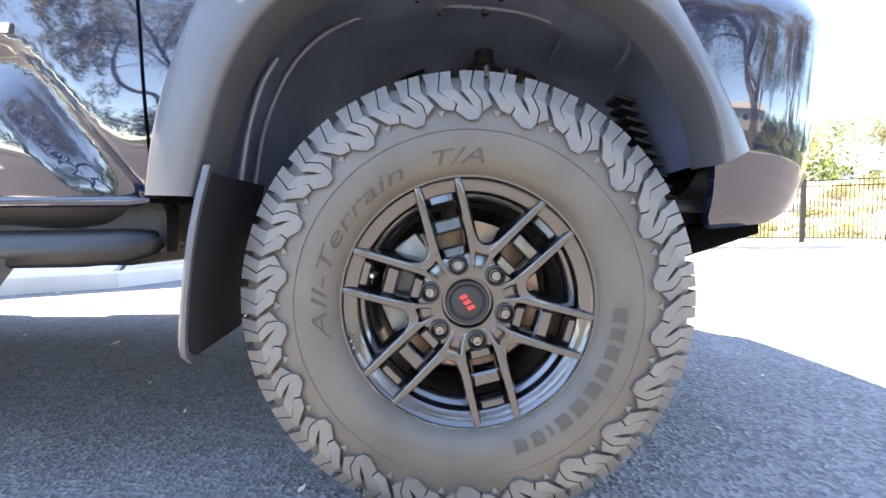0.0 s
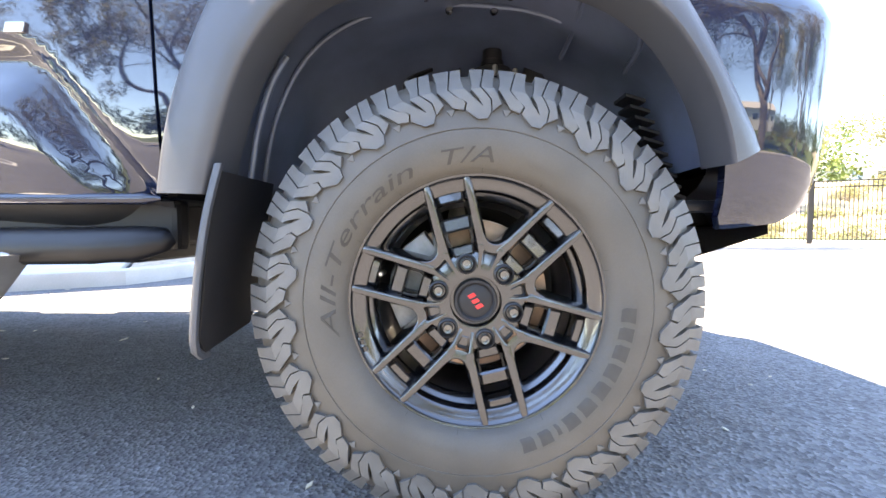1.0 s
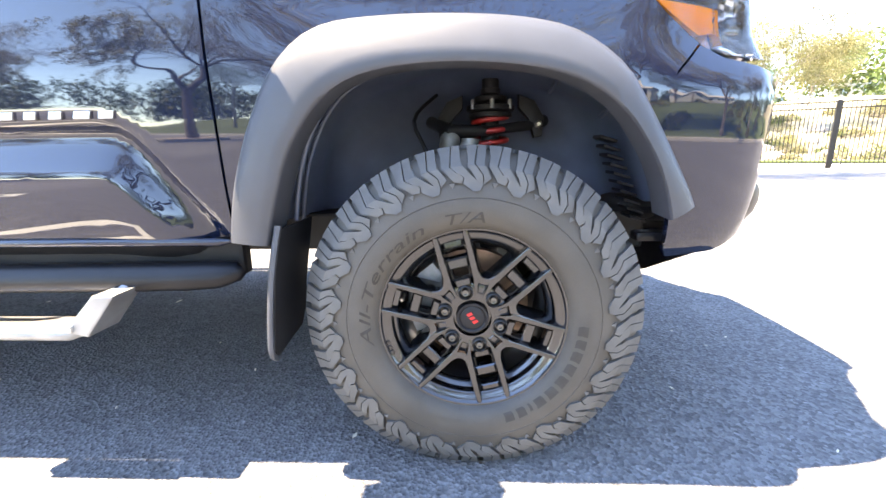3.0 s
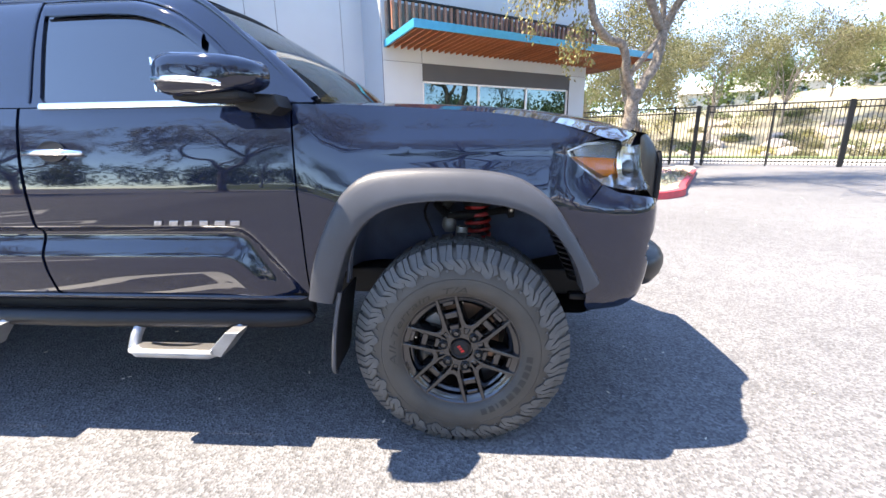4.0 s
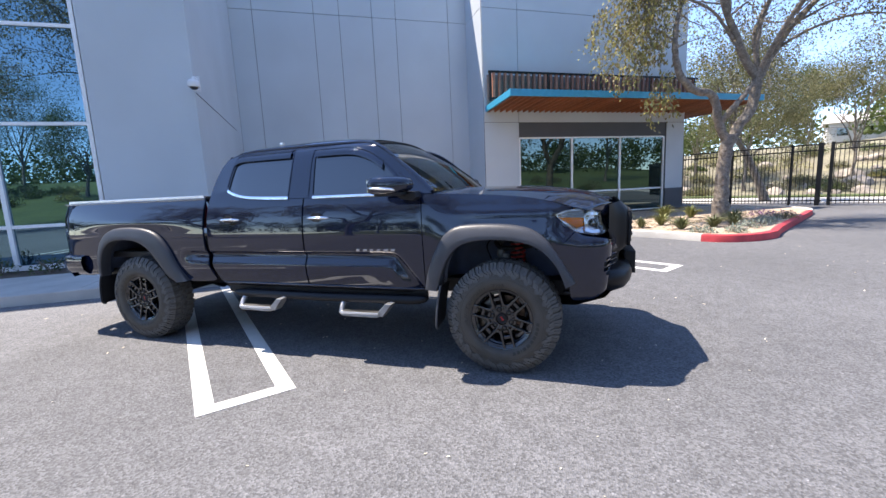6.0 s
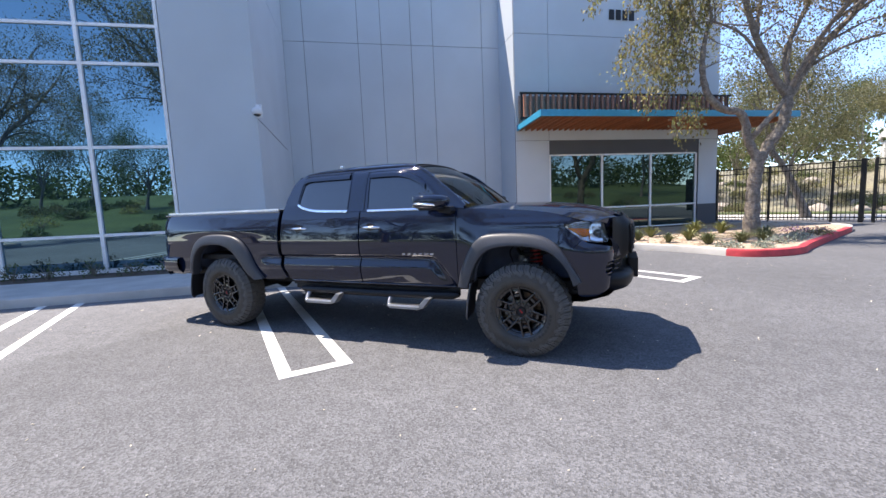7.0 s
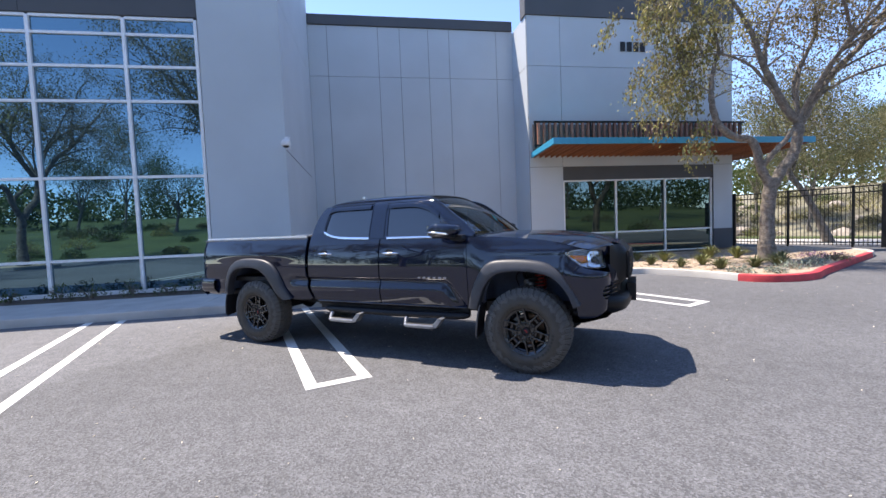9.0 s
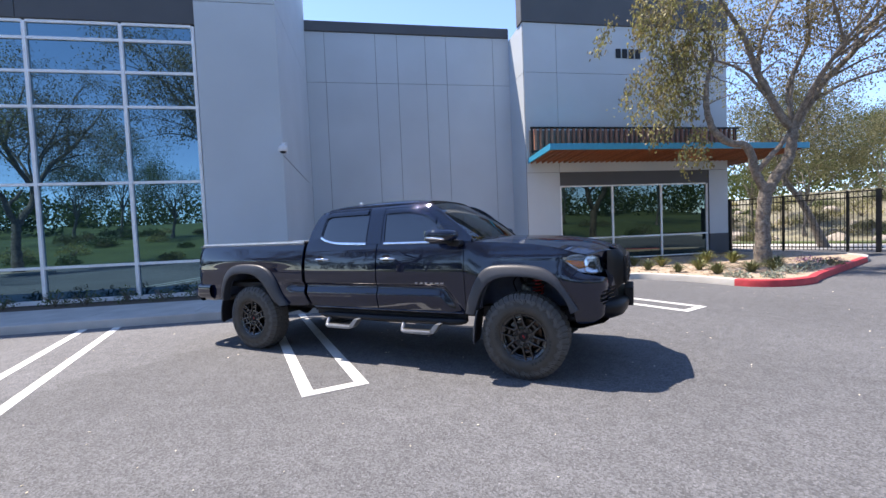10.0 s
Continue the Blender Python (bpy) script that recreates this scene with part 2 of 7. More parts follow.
def prism(outline, d0, d1, plane="xz", bevel=0.0, bm=None, m=None):
    """A plate with that outline, between two depths."""
    bm = bm or bmesh.new()

    def place(p, d):
        q = Vector((p[0], d, p[1])) if plane == "xz" else Vector((p[0], p[1], d)) if plane == "xy" else Vector((d, p[0], p[1]))
        return m @ q if m else q

    a = [bm.verts.new(place(p, d0)) for p in outline]
    b = [bm.verts.new(place(p, d1)) for p in outline]
    fs = [bm.faces.new(a), bm.faces.new(b[::-1])]
    n = len(outline)
    for i in range(n):
        fs.append(bm.faces.new((a[i], b[i], b[(i + 1) % n], a[(i + 1) % n])))
    bmesh.ops.recalc_face_normals(bm, faces=fs)
    if bevel:
        es = list({e for f in fs[:2] for e in f.edges})
        bmesh.ops.bevel(bm, geom=es, offset=bevel, segments=2, affect="EDGES", profile=0.6)
    return bm


def cookie(name, outline, fn, material, parent, holes=(), step=(0.06, 0.03), depth=(0, 0.02, 0), label=""):
    """A pressed panel: the outline, cut fine, laid on the surface fn(u, v), with its edges turned inwards. The shading follows the true surface."""
    bm = bmesh.new()
    for loop in (outline, *holes):
        vs = [bm.verts.new((p[0], 0, p[1])) for p in loop]
        for i in range(len(vs)):
            bm.edges.new((vs[i], vs[(i + 1) % len(vs)]))
    bmesh.ops.triangle_fill(bm, use_beauty=True, use_dissolve=False, edges=bm.edges[:], normal=(0, -1, 0))
    us, vs2 = [p[0] for p in outline], [p[1] for p in outline]
    for axis, lo, hi, st in ((0, min(us), max(us), step[0]), (2, min(vs2), max(vs2), step[1])):
        k = math.floor(lo / st) + 1
        while k * st < hi:
            no = [0, 0, 0]
            no[axis] = 1
            co = [0, 0, 0]
            co[axis] = k * st
            bmesh.ops.bisect_plane(bm, geom=bm.verts[:] + bm.edges[:] + bm.faces[:], dist=1e-5, plane_co=co, plane_no=no)
            k += 1
    uv = [(v.co.x, v.co.z) for v in bm.verts]
    nor = []
    h = 0.004
    for v, (a, b) in zip(bm.verts, uv):
        c = fn(a, b)
        du, dv = fn(a + h, b) - fn(a - h, b), fn(a, b + h) - fn(a, b - h)
        nor.append(du.cross(dv).normalized())
        v.co = c
    bm.verts.index_update()
    main = list(bm.faces)
    for f in main:
        f.normal_update()
        if f.normal.dot(nor[f.verts[0].index]) < 0:
            f.normal_flip()
        f.smooth = True
    edge = [e for e in bm.edges if len(e.link_faces) == 1]
    ex = bmesh.ops.extrude_edge_only(bm, edges=edge)
    for g in ex["geom"]:
        if isinstance(g, bmesh.types.BMVert):
            g.co = g.co + Vector(depth)
    bm.verts.index_update()
    bm.faces.index_update()
    count = len(nor)
    bm.normal_update()
    mainset = {f.index for f in main}
    me = bpy.data.meshes.new(name)
    loops = []
    for f in bm.faces:
        for l in f.loops:
            loops.append(nor[l.vert.index] if f.index in mainset and l.vert.index < count else f.normal.copy())
    bm.to_mesh(me)
    bm.free()
    me.normals_split_custom_set(loops)
    me.materials.append(material)
    ob = new(name, me)
    ob.parent = parent
    return tagged(ob, label) if label else ob


def mirror_copy(ob, centre):
    """The same part on the other side of the truck."""
    bm = bmesh.new()
    bm.from_mesh(ob.data)
    for v in bm.verts:
        v.co.y = 2 * centre - v.co.y
    bmesh.ops.reverse_faces(bm, faces=bm.faces)
    me = bpy.data.meshes.new(ob.data.name)
    bm.to_mesh(me)
    bm.free()
    for m in ob.data.materials:
        me.materials.append(m)
    far = new(ob.name.split(".")[0], me)
    far.parent = ob.parent
    far.matrix_basis = ob.matrix_basis.copy()
    if "label" in ob:
        far["label"] = ob["label"]
    return far


def text_mesh(body, size):
    """Letters as a mesh, lying in x and y from the origin to the right."""
    cu = bpy.data.curves.new("letters", "FONT")
    cu.body, cu.size = body, size
    cu.resolution_u = 3
    cu.shear = 0.25
    ob = bpy.data.objects.new("letters", cu)
    me = bpy.data.meshes.new_from_object(ob)
    bm = bmesh.new()
    bm.from_mesh(me)
    bpy.data.objects.remove(ob)
    bpy.data.curves.remove(cu)
    bpy.data.meshes.remove(me)
    return bm

# ---- the truck ----
YC = 0.93  # the truck's middle plane
truck = thing("pickup_truck", "black four-door pickup truck with grey plastic wheel flares parked on asphalt", "truck", (0, 0, 0))

# plan line of the body side, bent round the front and rear corners
PLAN = [(-4.735, 0.40), (-4.73, 0.22), (-4.70, 0.10), (-4.62, 0.04), (-4.45, 0.0), (-3.0, 0.0), (-1.0, 0.0), (0.2, 0.0), (0.34, 0.002), (0.46, 0.012), (0.59, 0.032), (0.677, 0.066), (0.722, 0.115), (0.744, 0.19), (0.757, 0.31), (0.77, 0.40), (0.80, 0.465), (0.85, 0.52), (0.88, 0.60), (0.893, 0.75), (0.90, 0.93)]
plan_pts = spline(PLAN, 500)
plan_s = [0.0]
for a, b in zip(plan_pts, plan_pts[1:]):
    plan_s.append(plan_s[-1] + (b - a).length)
s_zero = np.interp(-1.0, [p.x for p in plan_pts], plan_s)
plan_s = [s - s_zero - 1.0 for s in plan_s]
plan_x, plan_y = [p.x for p in plan_pts], [p.y for p in plan_pts]


def s_of(x):
    return float(np.interp(x, plan_x, plan_s))


def plan(s):
    h = 0.01
    p = Vector((float(np.interp(s, plan_s, plan_x)), float(np.interp(s, plan_s, plan_y)), 0))
    a = Vector((float(np.interp(s - h, plan_s, plan_x)), float(np.interp(s - h, plan_s, plan_y)), 0))
    b = Vector((float(np.interp(s + h, plan_s, plan_x)), float(np.interp(s + h, plan_s, plan_y)), 0))
    t = (b - a).normalized()
    return p, Vector((-t.y, t.x, 0))


sec_plain = smooth_fn([(0.52, 0.09), (0.57, 0.05), (0.62, 0.03), (0.70, 0.016), (0.80, 0.008), (0.90, 0.004), (1.0, 0.002), (1.08, 0.006), (1.16, 0.014), (1.25, 0.030), (1.31, 0.047), (1.36, 0.066), (1.45, 0.10)])
scoop_in = smooth_fn([(-0.02, 0.0), (0.0, 0.001), (0.012, 0.008), (0.024, 0.021), (0.037, 0.030), (0.058, 0.026), (0.095, 0.008), (0.130, -0.006), (0.175, -0.008), (0.235, -0.004), (0.30, 0.0)])
scoop_front = smooth_fn([(0.60, -0.60), (0.66, -0.64), (0.74, -0.70), (0.82, -0.76), (0.90, -0.84), (0.95, -0.90)])


def ramp01(x, a, b):
    t = min(max((x - a) / (b - a), 0.0), 1.0)
    return t * t * (3 - 2 * t)


def side(s, z):
    """The body side, s metres along and z up."""
    p, inw = plan(s)
    f = scoop_front(z)
    # depth into the scoop: below its upper ledge and behind its slanting front end
    a, b = 0.895 - z, (f + 0.02 - s) * 0.80
    d = -math.log(math.exp(-70 * a) + math.exp(-70 * b)) / 70 if min(a, b) > -0.15 else -0.02
    off = sec_plain(z) + ramp01(s, -3.05, -2.85) * scoop_in(d)
    # shoulder crease over the front wheel, and swell of the bed side
    off += 0.045 * ramp01(s, -0.62, -0.25) * (1 - 0.6 * ramp01(s, 0.25, 0.5)) * max(0.0, z - 0.96) / 0.3
    off -= 0.007 * math.exp(-(((z - 1.17) / 0.03) ** 2)) * ramp01(s, -0.45, -0.2) * (1 - ramp01(s, 0.35, 0.5))
    off -= 0.016 * math.exp(-(((z - 1.16) / 0.07) ** 2)) * math.exp(-(((s + 3.6) / 0.55) ** 2))
    if s > 0.3:
        off += 0.055 * ramp01(s, 0.3, 0.62) * ramp01(z, 0.92, 1.08)
    q = p + inw * off
    return Vector((q.x, q.y, z))


def so(pts):
    """An outline given by x and z, laid along the plan line."""
    return [(s_of(x), z) for x, z in pts]


def both(ob):
    mirror_copy(ob, YC)
    return ob


arch_in = [(-0.475, 0.60), (-0.44, 0.71), (-0.39, 0.83), (-0.31, 0.925), (-0.21, 0.97), (-0.06, 0.985), (0.10, 0.975), (0.22, 0.945), (0.31, 0.885), (0.38, 0.795), (0.418, 0.715), (0.437, 0.652)]
arch_out = [(-0.585, 0.605), (-0.545, 0.755), (-0.485, 0.90), (-0.415, 1.012), (-0.325, 1.075), (-0.18, 1.092), (0.0, 1.09), (0.13, 1.076), (0.225, 1.047), (0.315, 0.98), (0.385, 0.88), (0.452, 0.77), (0.492, 0.705), (0.503, 0.682)]
rarch_in = [(-4.085, 0.62), (-4.06, 0.73), (-3.99, 0.88), (-3.87, 0.97), (-3.70, 0.995), (-3.50, 0.978), (-3.36, 0.90), (-3.26, 0.78), (-3.17, 0.65), (-3.08, 0.59)]
rarch_out = [(-4.16, 0.64), (-4.12, 0.83), (-4.03, 0.995), (-3.88, 1.09), (-3.67, 1.115), (-3.42, 1.10), (-3.26, 1.04), (-3.15, 0.91), (-3.07, 0.74), (-2.97, 0.60)]


def mid(a, b, k):
    n = 40
    return [tuple(p.lerp(q, k)) for p, q in zip(spline([(*v, 0) for v in a], n), spline([(*v, 0) for v in b], n))]


fa = [(p[0], p[1]) for p in mid(arch_in, arch_out, 0.35)]
ra = [(p[0], p[1]) for p in mid(rarch_in, rarch_out, 0.35)]

# pressed panels
both(cookie("front_fender", so([(-0.578, 0.62), (-0.578, 0.9), (-0.582, 1.10), (-0.588, 1.318), (-0.35, 1.312), (-0.14, 1.298), (0.10, 1.277), (0.25, 1.255), (0.36, 1.228), (0.45, 1.20), (0.50, 1.185), (0.43, 1.168), (0.365, 1.148), (0.375, 1.128), (0.42, 1.088), (0.50, 1.03), (0.44, 0.968)] + [p for p in fa[::-1] if p[1] > 0.63 and p[0] < 0.405]), side, PAINT, truck))
both(cookie("front_door", so([(-0.585, 0.625), (-0.585, 0.9), (-0.589, 1.10), (-0.595, 1.318), (-0.9, 1.318), (-1.3, 1.32), (-1.624, 1.322), (-1.63, 1.1), (-1.632, 0.62), (-1.60, 0.605), (-0.61, 0.605)]), side, PAINT, truck, step=(0.018, 0.012)))
rear_gap = [(-2.615, 1.40), (-2.65, 1.30), (-2.662, 1.11), (-2.662, 0.91), (-2.64, 0.75), (-2.585, 0.62), (-2.56, 0.605)]
both(cookie("rear_door", so([(-1.645, 0.605), (-1.645, 1.1), (-1.637, 1.322), (-2.0, 1.328), (-2.2, 1.342), (-2.35, 1.37), (-2.47, 1.41)] + rear_gap), side, PAINT, truck, step=(0.03, 0.012)))
both(cookie("bed_side", so([(-2.695, 1.355), (-2.715, 1.1), (-2.715, 0.91), (-2.693, 0.75), (-2.635, 0.625), (-2.70, 0.60), (-2.94, 0.592)] + [p for p in ra[::-1] if p[1] > 0.60] + [(-4.15, 0.64), (-4.30, 0.62), (-4.52, 0.66), (-4.60, 0.80), (-4.62, 0.92), (-4.615, 1.28), (-4.60, 1.365), (-3.5, 1.36)]), side, PAINT, truck))
both(cookie("rocker_panel", so([(-0.60, 0.595), (-2.56, 0.595), (-2.60, 0.54), (-0.62, 0.54)]), lambda s, z: side(s, z) + Vector((0, 0.025, 0)), BLACKP, truck))
both(cookie("front_bumper_cover", [(s_of(0.4435), 0.9645), (s_of(0.5035), 1.0255), (s_of(0.56), 0.998), (s_of(0.64), 0.985), (s_of(0.744), 0.955), (s_of(0.797), 0.930), (s_of(0.832), 0.89), (s_of(0.83), 0.868), (s_of(0.79), 0.855), (s_of(0.71), 0.845), (s_of(0.690), 0.81), (s_of(0.687), 0.755), (s_of(0.715), 0.72), (s_of(0.77), 0.71), (s_of(0.772), 0.68), (s_of(0.73), 0.615), (s_of(0.63), 0.552), (s_of(0.50), 0.54), (s_of(0.478), 0.565), (s_of(0.464), 0.66), (s_of(0.437), 0.78), (s_of(0.41), 0.86), (s_of(0.415), 0.925)], side, PAINT, truck))


def flare(inner, outer, name):
    """A wheel flare: a moulded band swept between the two arches."""
    n = 44
    a, b = spline([(*v, 0) for v in inner], n), spline([(*v, 0) for v in outer], n)
    rows = []
    for p, q in zip(a, b):
        row = []
        for k, y in ((1.0, 0.012), (0.985, -0.014), (0.955, -0.028), (0.86, -0.038), (0.70, -0.045), (0.55, -0.050), (0.3, -0.056), (0.06, -0.058), (0.01, -0.054), (0.0, -0.045)):
            c = p.lerp(q, k)
            base = side(s_of(c.x), max(c.y, 0.62))
            row.append((c.x, y + max(base.y, 0.0) * 0.85, c.y))
        c = p
        base = side(s_of(c.x), max(c.y, 0.62)).y
        row.append((c.x, 0.04 + base * 0.85, c.y + 0.004))
        rows.append(row)
    bm = grid(rows)
    bmesh.ops.recalc_face_normals(bm, faces=bm.faces)
    f = bm.faces[len(bm.faces) // 2 - 5]
    if f.normal.y > 0:
        bmesh.ops.reverse_faces(bm, faces=bm.faces)
    return part(name, bm, TRIM, truck, "grey grained plastic wheel flare", 50)


both(flare(arch_in, arch_out, "wheel_flare"))
both(flare(rarch_in, rarch_out, "wheel_flare"))

# cab: side frames with window openings, roof, glass
sec_up = smooth_fn([(1.28, 0.040), (1.32, 0.050), (1.36, 0.066), (1.45, 0.098), (1.55, 0.135), (1.65, 0.178), (1.70, 0.205), (1.735, 0.235), (1.76, 0.275)])


def cabside(x, z):
    return Vector((x, sec_up(z) + 0.03 * ramp01(x, -1.1, -0.6) * (z - 1.3) * 1.2 + 0.02 * ramp01(-x, 2.35, 2.66), z))


rwin = [(-1.785, 1.34), (-2.15, 1.352), (-2.28, 1.365), (-2.40, 1.395), (-2.445, 1.415), (-2.44, 1.46), (-2.415, 1.60), (-2.385, 1.69), (-2.34, 1.708), (-1.83, 1.712), (-1.80, 1.70)]
fwin = [(-0.72, 1.335), (-1.53, 1.337), (-1.55, 1.36), (-1.575, 1.68), (-1.55, 1.705), (-1.30, 1.703), (-1.18, 1.69), (-1.05, 1.64), (-0.92, 1.55), (-0.82, 1.455), (-0.74, 1.36)]
cab_out = [(-0.51, 1.322), (-0.565, 1.372), (-0.665, 1.465), (-0.785, 1.572), (-0.925, 1.678), (-1.05, 1.738), (-1.12, 1.755), (-2.30, 1.755), (-2.43, 1.735), (-2.53, 1.69), (-2.58, 1.62), (-2.63, 1.50), (-2.66, 1.38), (-2.67, 1.30), (-2.64, 1.30), (-2.62, 1.395), (-2.475, 1.412), (-2.35, 1.374), (-2.2, 1.346), (-2.0, 1.332), (-1.64, 1.326), (-1.3, 1.324), (-0.9, 1.322)]
both(cookie("cab_side_frame", cab_out, cabside, PAINT, truck, holes=(rwin, fwin), step=(0.05, 0.03)))


def inset(poly, k):
    c = Vector((sum(p[0] for p in poly) / len(poly), sum(p[1] for p in poly) / len(poly)))
    return [tuple(Vector(p) + (Vector(p) - c).normalized() * k) for p in poly]


for w in (rwin, fwin):
    pane = both(cookie("side_window", inset(w, 0.012), lambda x, z: cabside(x, z) + Vector((0, 0.009, 0)), TINT, truck, step=(0.08, 0.05), depth=(0, 0.004, 0), label="dark tinted side window glass"))


def strip_on(path, fn, w, h, material, name, label=""):
    """A thin moulding along a path of x and z on a surface."""
    ps = spline([(*p, 0) for p in path], max(8, 6 * len(path)))
    rows = []
    for i, p in enumerate(ps):
        t = (ps[min(i + 1, len(ps) - 1)] - ps[max(i - 1, 0)]).normalized()
        nx, nz = -t.y, t.x
        row = []
        for k, d in ((-w / 2, 0.0), (-w / 2, -h), (-w / 4, -h - 0.002), (w / 4, -h - 0.002), (w / 2, -h), (w / 2, 0.0)):
            c = fn(p.x + nx * k, p.y + nz * k)
            row.append(c + Vector((0, d, 0)))
        rows.append(row)
    bm = grid(rows)
    bmesh.ops.holes_fill(bm, edges=[e for e in bm.edges if len(e.link_faces) == 1], sides=8)
    bmesh.ops.recalc_face_normals(bm, faces=bm.faces)
    return part(name, bm, material, truck, label, 40)


both(strip_on([(-0.70, 1.326), (-1.1, 1.328), (-1.545, 1.329)], cabside, 0.02, 0.006, CHROME, "belt_moulding", "bright chrome belt moulding"))
both(strip_on([(-1.785, 1.332), (-2.12, 1.343), (-2.27, 1.357), (-2.38, 1.385), (-2.452, 1.418)], cabside, 0.022, 0.006, CHROME, "belt_moulding", "bright chrome belt moulding"))
for path in ([(-1.59, 1.345), (-1.60, 1.69), (-1.555, 1.722), (-1.28, 1.722), (-1.16, 1.706), (-1.03, 1.655), (-0.90, 1.565), (-0.79, 1.455), (-0.70, 1.335)], [(-1.79, 1.335), (-1.80, 1.715), (-1.86, 1.728), (-2.35, 1.724), (-2.405, 1.70), (-2.435, 1.60), (-2.46, 1.45)]):
    both(strip_on(path, cabside, 0.010, 0.004, PAINT, "window_seal"))


def visor(path, w):
    ps = spline([(*p, 0) for p in path], 30)
    rows = []
    for p in ps:
        rows.append([cabside(p.x, p.y) + Vector((0, -0.002, 0)), cabside(p.x, p.y - 0.006) + Vector((0, -0.010, 0)), cabside(p.x, p.y - w * 0.3) + Vector((0, -0.0145, 0)), cabside(p.x, p.y - w * 0.65) + Vector((0, -0.0135, 0)), cabside(p.x, p.y - w) + Vector((0, -0.008, 0)), cabside(p.x, p.y - w - 0.002) + Vector((0, 0.004, 0))])
    bm = grid(rows)
    bmesh.ops.recalc_face_normals(bm, faces=bm.faces)
    return part("rain_visor", bm, PAINT, truck, "glossy smoked rain visor over the window", 60)


both(visor([(-1.57, 1.716), (-1.30, 1.716), (-1.17, 1.70), (-1.04, 1.65), (-0.93, 1.575)], 0.055))
both(visor([(-1.82, 1.722), (-2.2, 1.72), (-2.35, 1.716), (-2.42, 1.69)], 0.055))

roof_z = smooth_fn([(-2.62, 1.60), (-2.56, 1.70), (-2.46, 1.765), (-2.30, 1.80), (-2.0, 1.818), (-1.6, 1.826), (-1.3, 1.816), (-1.12, 1.79), (-1.06, 1.77)])
rows = []
for i in range(29):
    x = -2.62 + i * (2.62 - 1.12) / 28
    row = []
    for j in range(25):
        k = abs(j / 12 - 1)
        edge = cabside(x, 1.752)
        y = YC + (j / 12 - 1) * (YC - edge.y)
        top = roof_z(x) - 0.012
        low = min(1.752, top - 0.03)
        z = low + (top - low) * (1 - k**6) ** 0.6 + 0.022 * (1 - k * k)
        xx = x + 0.03 * (1 - k * k) * (ramp01(x, -1.5, -1.06) - ramp01(-x, 2.3, 2.62))
        row.append((xx, y, z))
    rows.append(row)
part("roof", grid(rows, flip=True), PAINT, truck, "", 60)
both(part("roof_drip_moulding", tube([cabside(p.x, p.y) + Vector((0, 0.004, 0.002)) for p in spline([(-0.60, 1.392, 0), (-0.72, 1.505, 0), (-0.86, 1.625, 0), (-0.98, 1.705, 0), (-1.12, 1.752, 0), (-1.4, 1.762, 0), (-1.8, 1.763, 0), (-2.2, 1.758, 0), (-2.42, 1.742, 0)], 60)], [0.004 + 0.009 * min(1, i / 14, (59 - i) / 5) for i in range(60)], 14), PAINT, truck, "", 60))

# windscreen and rear glass
rows = []
for i in range(13):
    k = i / 12
    row = []
    for j in range(21):
        q = j / 10 - 1
        low = Vector((-0.43 - 0.08 * q * q, YC + q * (YC - 0.10), 1.350 - 0.022 * q * q))
        high = Vector((-1.10 + 0.03 * (1 - q * q) + 0.0, YC + q * (YC - 0.28), 1.785 - 0.045 * q * q))
        row.append(low.lerp(high, k) + Vector((0.05, 0, 0.03)) * (4 * k * (1 - k)) * 0.6)
    rows.append(row)
part("windscreen", grid(rows, flip=False), WSHIELD, truck, "clear windscreen glass with a dark top band", 60)
part("windscreen_edge", tube(rows[-1], 0.012, 6), BLACKP, truck)
both(part("a_pillar", tube([r[0] + Vector((-0.02, -0.012, 0)) for r in rows], 0.03, 8, flat=0.7), PAINT, truck, "", 60))
both(part("windscreen_seal", tube([r[0] for r in rows], 0.012, 6), BLACKP, truck))
part("cowl", grid([[(p.x + 0.06, p.y, p.z - 0.025) for p in rows[0]], [(p.x - 0.03, p.y, p.z + 0.004) for p in rows[0]]]), BLACKP, truck, "black plastic cowl under the windscreen", 60)
back = []
for i in range(9):
    back.append([(-2.655 + 0.16 * (i / 8) ** 2, YC + q * (YC - 0.08 - 0.14 * i / 8), 1.30 + 0.42 * i / 8) for q in [j / 8 - 1 for j in range(17)]])
part("rear_window", grid(back, flip=True), TINT, truck, "dark rear window glass of the cab", 60)
part("cab_back", box((-2.66, 0.07, 0.6), (-2.60, 2 * YC - 0.07, 1.32), 0.02), PAINT, truck)

# bonnet: loft between the fender lines, with a raised middle
hood_edge = smooth_fn([(-0.60, 1.318), (-0.35, 1.312), (-0.14, 1.298), (0.10, 1.277), (0.25, 1.255), (0.36, 1.230), (0.45, 1.203), (0.52, 1.182), (0.62, 1.168), (0.76, 1.14)])
hood_mid = smooth_fn([(-0.60, 1.355), (-0.3, 1.350), (0.0, 1.338), (0.25, 1.318), (0.45, 1.292), (0.62, 1.258), (0.72, 1.225), (0.80, 1.17)])
rows = []
